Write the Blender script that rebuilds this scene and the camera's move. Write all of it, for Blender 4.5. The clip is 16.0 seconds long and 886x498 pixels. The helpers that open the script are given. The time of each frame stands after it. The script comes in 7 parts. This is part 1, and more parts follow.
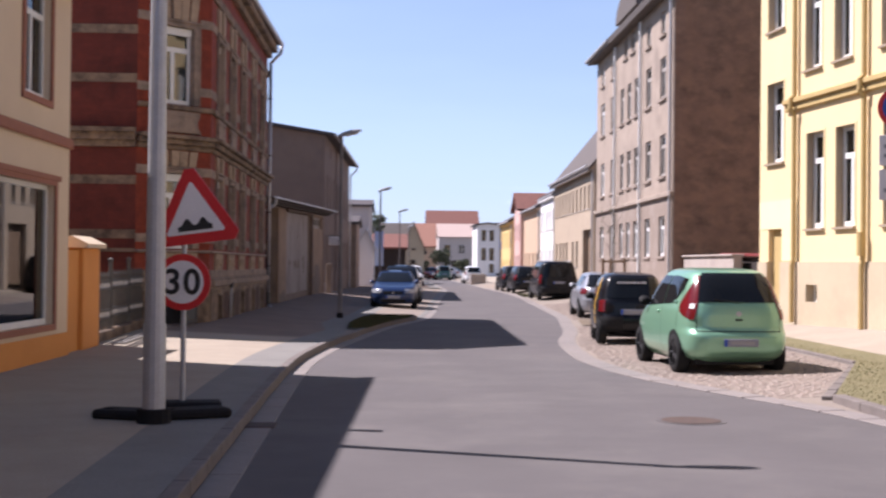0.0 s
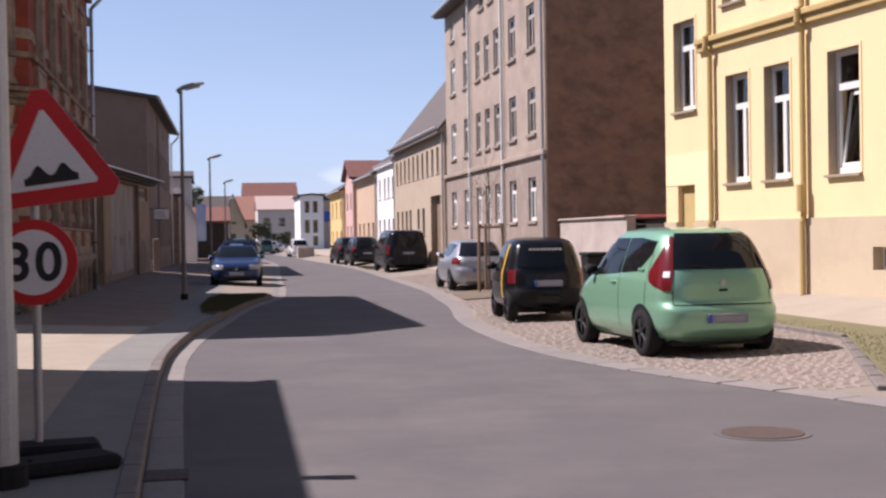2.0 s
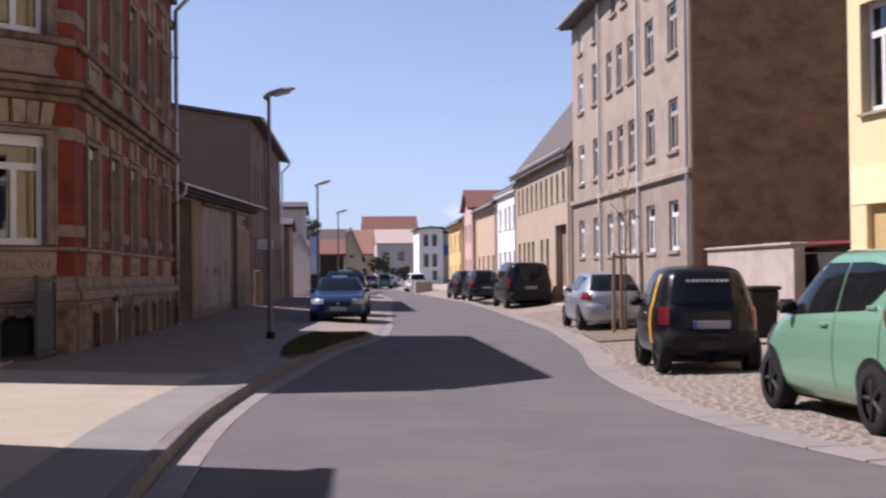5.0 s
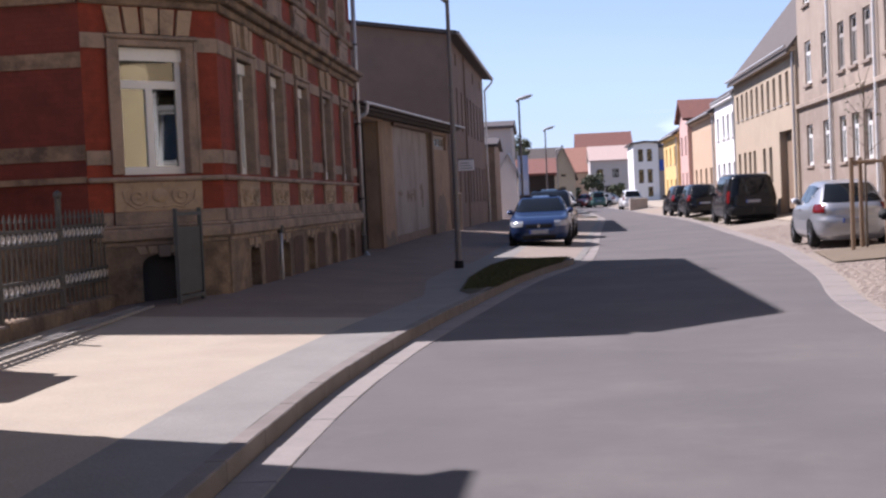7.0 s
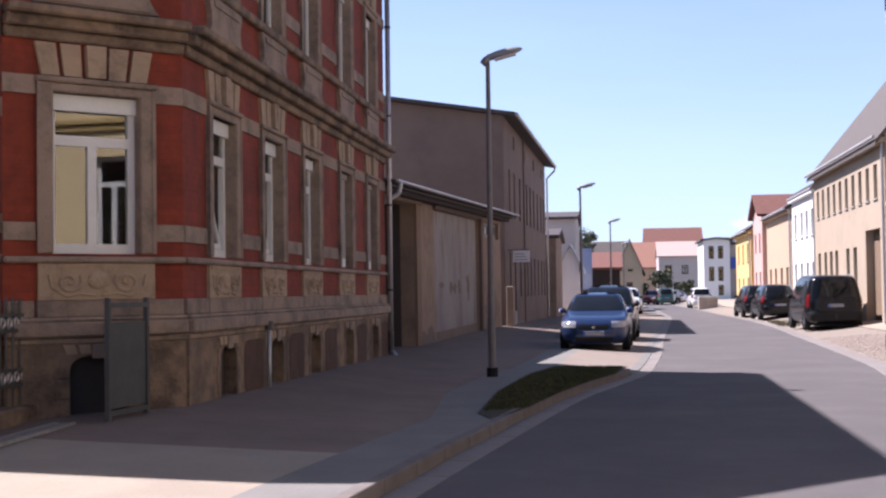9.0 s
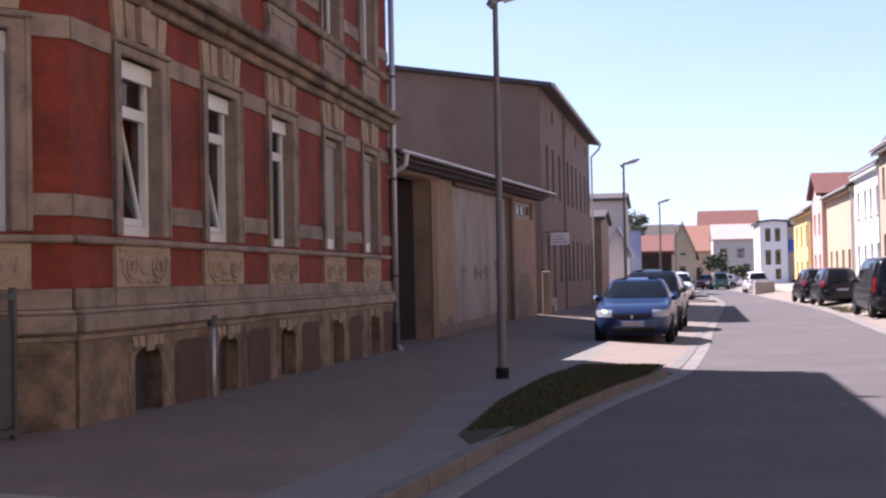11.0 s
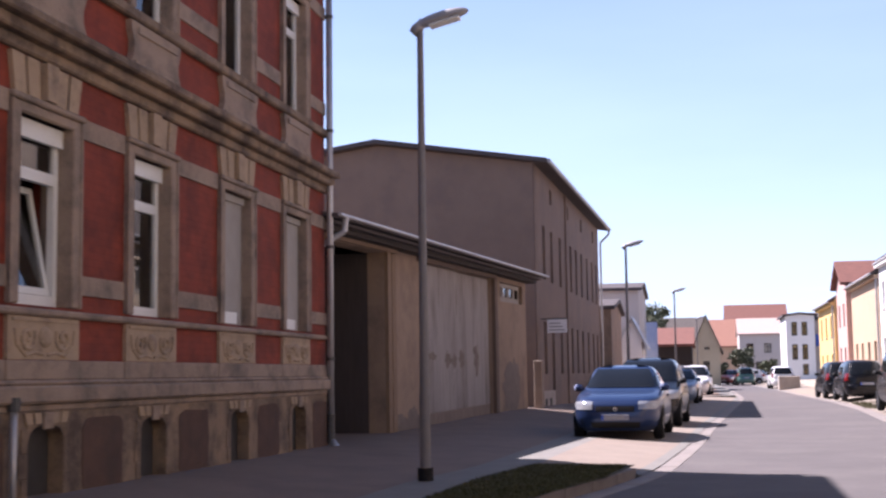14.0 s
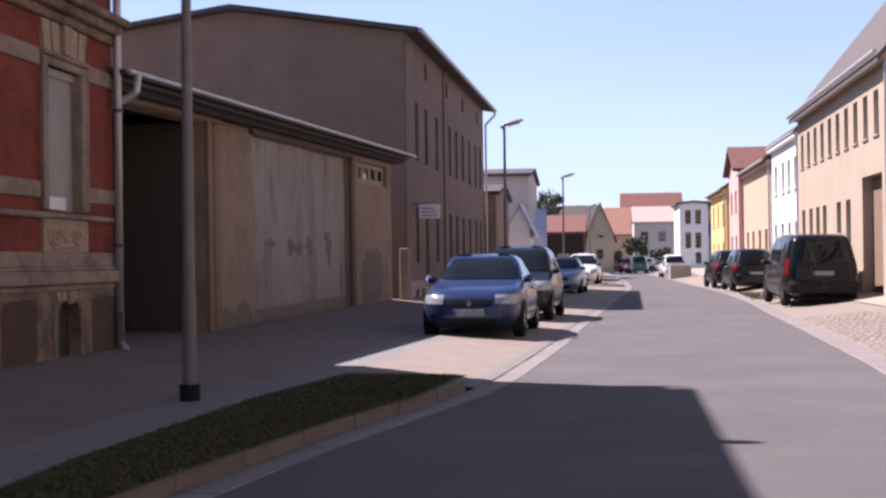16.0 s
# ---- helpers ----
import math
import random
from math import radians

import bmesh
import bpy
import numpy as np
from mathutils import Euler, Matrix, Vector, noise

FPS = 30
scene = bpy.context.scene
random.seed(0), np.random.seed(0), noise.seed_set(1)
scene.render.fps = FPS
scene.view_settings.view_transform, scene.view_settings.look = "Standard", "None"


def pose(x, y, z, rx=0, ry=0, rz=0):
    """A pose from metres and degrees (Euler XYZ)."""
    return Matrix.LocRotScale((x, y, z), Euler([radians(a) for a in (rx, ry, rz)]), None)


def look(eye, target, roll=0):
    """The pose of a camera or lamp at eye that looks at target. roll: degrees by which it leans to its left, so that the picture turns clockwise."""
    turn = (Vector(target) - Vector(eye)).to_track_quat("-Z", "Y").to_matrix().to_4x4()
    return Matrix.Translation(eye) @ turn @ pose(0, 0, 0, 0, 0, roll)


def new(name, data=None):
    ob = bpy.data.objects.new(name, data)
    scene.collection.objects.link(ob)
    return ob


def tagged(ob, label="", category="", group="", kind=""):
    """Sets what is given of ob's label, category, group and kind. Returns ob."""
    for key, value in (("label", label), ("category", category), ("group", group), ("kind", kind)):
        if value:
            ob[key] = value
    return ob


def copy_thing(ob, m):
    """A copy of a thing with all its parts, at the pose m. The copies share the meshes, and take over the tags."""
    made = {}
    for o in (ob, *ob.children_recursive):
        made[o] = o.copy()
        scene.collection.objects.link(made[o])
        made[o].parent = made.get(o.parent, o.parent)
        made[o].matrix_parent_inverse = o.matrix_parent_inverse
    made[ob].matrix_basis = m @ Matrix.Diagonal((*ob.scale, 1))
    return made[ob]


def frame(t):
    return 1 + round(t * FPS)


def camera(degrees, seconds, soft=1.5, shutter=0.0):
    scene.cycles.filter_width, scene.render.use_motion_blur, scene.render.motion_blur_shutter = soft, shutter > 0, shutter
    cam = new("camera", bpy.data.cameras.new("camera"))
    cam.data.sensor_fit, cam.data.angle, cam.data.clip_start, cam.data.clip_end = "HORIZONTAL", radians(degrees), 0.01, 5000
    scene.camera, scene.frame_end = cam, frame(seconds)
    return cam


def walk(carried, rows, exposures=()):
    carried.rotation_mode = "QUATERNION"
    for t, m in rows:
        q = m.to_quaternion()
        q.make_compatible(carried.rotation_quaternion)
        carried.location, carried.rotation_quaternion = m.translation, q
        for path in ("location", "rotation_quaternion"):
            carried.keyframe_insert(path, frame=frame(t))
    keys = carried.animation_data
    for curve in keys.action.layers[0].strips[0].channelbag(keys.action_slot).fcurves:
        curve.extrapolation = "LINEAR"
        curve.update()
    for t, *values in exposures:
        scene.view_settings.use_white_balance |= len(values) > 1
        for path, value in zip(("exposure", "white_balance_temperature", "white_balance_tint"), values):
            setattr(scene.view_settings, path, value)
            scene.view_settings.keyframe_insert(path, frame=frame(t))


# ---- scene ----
cam = camera(37.8, 16.0, 2.3, 0.5)
PATH = [
    (0, (-0.323, 1.486, 1.712), (-0.252, 3.485, 1.737), 0.6),
    (0.5, (-0.677, 2.041, 1.709), (-0.497, 4.032, 1.743), 0.3),
    (1, (-1.028, 3.06, 1.706), (-0.792, 5.046, 1.741), 0.0),
    (1.5, (-1.228, 4.527, 1.666), (-0.936, 6.506, 1.677), -0.4),
    (2, (-1.431, 6.004, 1.637), (-1.071, 7.971, 1.618), -0.9),
    (2.5, (-1.481, 6.93, 1.565), (-1.058, 8.884, 1.523), -1.6),
    (3, (-1.391, 7.561, 1.538), (-0.943, 9.509, 1.468), -1.9),
    (3.5, (-1.15, 8.447, 1.478), (-0.725, 10.4, 1.427), -1.1),
    (4, (-0.965, 9.29, 1.483), (-0.614, 11.258, 1.468), -0.8),
    (4.5, (-0.791, 10.203, 1.504), (-0.527, 12.186, 1.521), -0.5),
    (5, (-0.666, 10.974, 1.508), (-0.492, 12.967, 1.547), -0.6),
    (5.2, (-0.563, 11.266, 1.507), (-0.43, 13.261, 1.551), -0.6),
    (7.3, (-0.157, 14.653, 1.49), (-0.344, 16.643, 1.408), -2.5),
    (7.5, (-0.139, 15.03, 1.52), (-0.336, 17.019, 1.454), -2.2),
    (8, (-0.072, 16.043, 1.54), (-0.288, 18.032, 1.528), -1.8),
    (8.5, (-0.011, 17.055, 1.556), (-0.243, 19.041, 1.6), -1.1),
    (8.7, (0.037, 17.458, 1.562), (-0.208, 19.442, 1.63), -0.9),
    (11, (0.409, 21.628, 1.555), (0.062, 23.598, 1.601), -1.1),
    (11.5, (0.553, 22.413, 1.553), (0.163, 24.373, 1.613), -1.1),
    (12, (0.746, 23.086, 1.521), (0.299, 25.032, 1.624), -1.2),
    (12.5, (0.879, 23.792, 1.494), (0.373, 25.721, 1.639), -1.3),
    (13, (1.033, 24.02, 1.418), (0.526, 25.947, 1.595), -1.2),
    (13.5, (1.147, 24.417, 1.377), (0.704, 26.358, 1.567), -0.9),
    (14, (1.221, 25.06, 1.344), (0.832, 27.013, 1.538), -0.8),
    (14.5, (1.28, 25.892, 1.319), (0.939, 27.855, 1.494), -0.9),
    (15, (1.421, 26.798, 1.309), (1.12, 28.771, 1.442), -0.7),
    (15.5, (1.604, 27.688, 1.357), (1.333, 29.668, 1.435), -0.6),
    (16, (1.769, 28.511, 1.366), (1.524, 30.496, 1.385), -0.7),
]
EXPOSURE = [
    (0, 0.93, 6300, 24), (1, 0.65, 6400, 24), (2.5, 0.61, 6450, 24), (3.5, 0.49, 6450, 24), (5, 0.60, 6250, 24), (8, 1.02, 6150, 22),
    (11, 1.33, 6250, 28), (12.5, 1.44, 6300, 28), (14.5, 1.31, 6350, 28), (16, 1.09, 6400, 28),
]
walk(cam, [(t, look(e, g, r)) for t, e, g, r in PATH], EXPOSURE)

# ---- world, sun ----
SUN = Vector((-0.76, 0.30, 1.0)).normalized()
world = bpy.data.worlds.new("sky")
scene.world = world
world.use_nodes = True
wn = world.node_tree.nodes
sky = wn.new("ShaderNodeTexSky")
sky.sky_type = "NISHITA"
sky.sun_disc = False
sky.sun_elevation = math.asin(SUN.z)
sky.sun_rotation = math.atan2(SUN.x, SUN.y)
sky.air_density, sky.dust_density, sky.ozone_density = 1.0, 0.25, 1.7
wn["Background"].inputs["Strength"].default_value = 0.058
wl = world.node_tree.links
# thin white haze and low clouds over the horizon
wt, ws, wz, wc, wm, wx = (wn.new(k) for k in ("ShaderNodeTexCoord", "ShaderNodeSeparateXYZ", "ShaderNodeMapRange", "ShaderNodeTexNoise", "ShaderNodeMath", "ShaderNodeMix"))
wp, wr = wn.new("ShaderNodeMapping"), wn.new("ShaderNodeMapRange")
wp.inputs["Scale"].default_value = (1.0, 1.0, 5.0)
wl.new(wt.outputs["Generated"], ws.inputs[0])
wl.new(wt.outputs["Generated"], wp.inputs["Vector"])
wl.new(wp.outputs["Vector"], wc.inputs["Vector"])
wc.inputs["Scale"].default_value, wc.inputs["Detail"].default_value = 3.0, 7.0
wz.inputs["From Min"].default_value, wz.inputs["From Max"].default_value = 0.5, 0.0
wz.inputs["To Min"].default_value, wz.inputs["To Max"].default_value = 0.0, 0.6
wl.new(ws.outputs["Z"], wz.inputs["Value"])
wr.inputs["From Min"].default_value, wr.inputs["From Max"].default_value = 0.35, 0.62
wr.inputs["To Min"].default_value = 0.85
wl.new(wc.outputs["Fac"], wr.inputs["Value"])
wm.operation = "MULTIPLY"
wl.new(wz.outputs["Result"], wm.inputs[0])
wl.new(wr.outputs["Result"], wm.inputs[1])
wx.data_type = "RGBA"
wx.inputs["B"].default_value = (7.3, 9.65, 14.1, 1)
tint = wn.new("ShaderNodeMix")
tint.data_type, tint.blend_type = "RGBA", "MULTIPLY"
tint.inputs["Factor"].default_value = 1.0
tint.inputs["B"].default_value = (0.875, 0.97, 1.0, 1)
wl.new(sky.outputs["Color"], tint.inputs["A"])
wl.new(tint.outputs["Result"], wx.inputs["A"])
wl.new(wm.outputs[0], wx.inputs["Factor"])
# broken white clouds low over the horizon
cz, cn, cm, cx = (wn.new(k) for k in ("ShaderNodeMapRange", "ShaderNodeMapRange", "ShaderNodeMath", "ShaderNodeMix"))
cz.inputs["From Min"].default_value, cz.inputs["From Max"].default_value = 0.062, 0.036
wl.new(ws.outputs["Z"], cz.inputs["Value"])
cn.inputs["From Min"].default_value, cn.inputs["From Max"].default_value = 0.50, 0.58
wl.new(wc.outputs["Fac"], cn.inputs["Value"])
cm.operation = "MULTIPLY"
wl.new(cz.outputs["Result"], cm.inputs[0])
wl.new(cn.outputs["Result"], cm.inputs[1])
cx.data_type = "RGBA"
cx.inputs["B"].default_value = (13.5, 15.0, 16.5, 1)
wl.new(wx.outputs["Result"], cx.inputs["A"])
wl.new(cm.outputs[0], cx.inputs["Factor"])
wl.new(cx.outputs["Result"], wn["Background"].inputs["Color"])
sun_data = bpy.data.lights.new("sun", "SUN")
sun_data.energy, sun_data.angle, sun_data.color = 5.0, radians(0.55), (1.0, 0.955, 0.90)
sun = new("sun", sun_data)
sun.matrix_world = look(SUN * 100, (0, 0, 0))


# ---- materials ----
def rgba(c):
    return (c[0], c[1], c[2], 1.0)


def mat(name, c1, c2=None, scale=6.0, rough=0.85, bump=0.0, metal=0.0, fine=60.0, stain=None, stain_scale=0.5, stain_from=0.48, vary=0.0, coat=0.0, stretch=(1, 1, 1), spec=0.5):
    """Two scales of variation between c1 and c2, optional large stains, bump and per-object value change."""
    m = bpy.data.materials.new(name)
    m.use_nodes = True
    n, l = m.node_tree.nodes, m.node_tree.links
    b = n["Principled BSDF"]
    b.inputs["Roughness"].default_value = rough
    b.inputs["Metallic"].default_value = metal
    b.inputs["Coat Weight"].default_value = coat
    b.inputs["Coat Roughness"].default_value = 0.04
    b.inputs["Specular IOR Level"].default_value = spec
    c2 = c2 or tuple(v * 0.8 for v in c1)
    tc = n.new("ShaderNodeTexCoord")
    mp = n.new("ShaderNodeMapping")
    mp.inputs["Scale"].default_value = stretch
    l.new(tc.outputs["Object"], mp.inputs["Vector"])
    no = n.new("ShaderNodeTexNoise")
    no.inputs["Scale"].default_value, no.inputs["Detail"].default_value, no.inputs["Roughness"].default_value = scale, 6.0, 0.65
    l.new(mp.outputs["Vector"], no.inputs["Vector"])
    ramp = n.new("ShaderNodeMapRange")
    ramp.inputs["From Min"].default_value, ramp.inputs["From Max"].default_value = 0.3, 0.7
    l.new(no.outputs["Fac"], ramp.inputs["Value"])
    mix = n.new("ShaderNodeMix")
    mix.data_type = "RGBA"
    mix.inputs["A"].default_value, mix.inputs["B"].default_value = rgba(c1), rgba(c2)
    l.new(ramp.outputs["Result"], mix.inputs["Factor"])
    out = mix.outputs["Result"]
    if stain:
        ns = n.new("ShaderNodeTexNoise")
        ns.inputs["Scale"].default_value, ns.inputs["Detail"].default_value = stain_scale, 8.0
        ns.inputs["Roughness"].default_value = 0.7
        l.new(mp.outputs["Vector"], ns.inputs["Vector"])
        rs = n.new("ShaderNodeMapRange")
        rs.inputs["From Min"].default_value, rs.inputs["From Max"].default_value = stain_from, stain_from + 0.2
        rs.inputs["To Max"].default_value = 0.85
        l.new(ns.outputs["Fac"], rs.inputs["Value"])
        ms = n.new("ShaderNodeMix")
        ms.data_type = "RGBA"
        ms.inputs["B"].default_value = rgba(stain)
        l.new(out, ms.inputs["A"])
        l.new(rs.outputs["Result"], ms.inputs["Factor"])
        out = ms.outputs["Result"]
    nf = n.new("ShaderNodeTexNoise")
    nf.inputs["Scale"].default_value, nf.inputs["Detail"].default_value = fine, 4.0
    l.new(mp.outputs["Vector"], nf.inputs["Vector"])
    hv = n.new("ShaderNodeHueSaturation")
    rv = n.new("ShaderNodeMapRange")
    rv.inputs["To Min"].default_value, rv.inputs["To Max"].default_value = 0.82, 1.18
    l.new(nf.outputs["Fac"], rv.inputs["Value"])
    val = rv.outputs["Result"]
    if vary:
        oi = n.new("ShaderNodeObjectInfo")
        ro = n.new("ShaderNodeMapRange")
        ro.inputs["To Min"].default_value, ro.inputs["To Max"].default_value = 1 - vary, 1 + vary
        l.new(oi.outputs["Random"], ro.inputs["Value"])
        gi = n.new("ShaderNodeNewGeometry")
        rg = n.new("ShaderNodeMapRange")
        rg.inputs["To Min"].default_value, rg.inputs["To Max"].default_value = 1 - vary, 1 + vary
        l.new(gi.outputs["Random Per Island"], rg.inputs["Value"])
        for other in (ro.outputs["Result"], rg.outputs["Result"]):
            mu = n.new("ShaderNodeMath")
            mu.operation = "MULTIPLY"
            l.new(val, mu.inputs[0])
            l.new(other, mu.inputs[1])
            val = mu.outputs[0]
    l.new(val, hv.inputs["Value"])
    l.new(out, hv.inputs["Color"])
    l.new(hv.outputs["Color"], b.inputs["Base Color"])
    if bump:
        bp = n.new("ShaderNodeBump")
        bp.inputs["Strength"].default_value, bp.inputs["Distance"].default_value = bump, 0.02
        l.new(nf.outputs["Fac"], bp.inputs["Height"])
        l.new(bp.outputs["Normal"], b.inputs["Normal"])
    return m


def brick_mat(name, c1, c2, mortar, w=0.25, h=0.077):
    """Brick courses with thin joints, on walls that run along the local x axis."""
    m = mat(name, c1, c2, 3.0, 0.85, 0.0, stain=tuple(v * 0.34 for v in c1), stain_scale=0.9)
    n, l = m.node_tree.nodes, m.node_tree.links
    b = n["Principled BSDF"]
    col = b.inputs["Base Color"].links[0].from_socket
    tc = n.new("ShaderNodeTexCoord")
    sep, com = n.new("ShaderNodeSeparateXYZ"), n.new("ShaderNodeCombineXYZ")
    add = n.new("ShaderNodeMath")
    l.new(tc.outputs["Object"], sep.inputs[0])
    l.new(sep.outputs["X"], add.inputs[0])
    l.new(sep.outputs["Y"], add.inputs[1])
    l.new(add.outputs[0], com.inputs["X"])
    l.new(sep.outputs["Z"], com.inputs["Y"])
    br = n.new("ShaderNodeTexBrick")
    br.inputs["Scale"].default_value = 1.0
    br.inputs["Brick Width"].default_value, br.inputs["Row Height"].default_value = w, h
    br.inputs["Mortar Size"].default_value = 0.006
    br.inputs["Color1"].default_value, br.inputs["Color2"].default_value = (1.0, 1.0, 1.0, 1), (0.86, 0.86, 0.86, 1)
    br.inputs["Mortar"].default_value = (0.84, 0.86, 0.86, 1)
    l.new(com.outputs[0], br.inputs["Vector"])
    mu = n.new("ShaderNodeMix")
    mu.data_type, mu.blend_type = "RGBA", "MULTIPLY"
    mu.inputs["Factor"].default_value = 1.0
    l.new(col, mu.inputs["A"])
    l.new(br.outputs["Color"], mu.inputs["B"])
    l.new(mu.outputs["Result"], b.inputs["Base Color"])
    bp = n.new("ShaderNodeBump")
    bp.invert = True
    bp.inputs["Strength"].default_value, bp.inputs["Distance"].default_value = 0.5, 0.008
    l.new(br.outputs["Fac"], bp.inputs["Height"])
    l.new(bp.outputs["Normal"], b.inputs["Normal"])
    return m


def glass_mat(name, tint):
    m = bpy.data.materials.new(name)
    m.use_nodes = True
    n, l = m.node_tree.nodes, m.node_tree.links
    n.remove(n["Principled BSDF"])
    tr, gl, fr, mx = n.new("ShaderNodeBsdfTransparent"), n.new("ShaderNodeBsdfGlossy"), n.new("ShaderNodeFresnel"), n.new("ShaderNodeMixShader")
    tr.inputs["Color"].default_value = rgba(tint)
    gl.inputs["Roughness"].default_value = 0.02
    fr.inputs["IOR"].default_value = 2.1
    l.new(fr.outputs[0], mx.inputs[0])
    l.new(tr.outputs[0], mx.inputs[1])
    l.new(gl.outputs[0], mx.inputs[2])
    l.new(mx.outputs[0], n["Material Output"].inputs["Surface"])
    return m


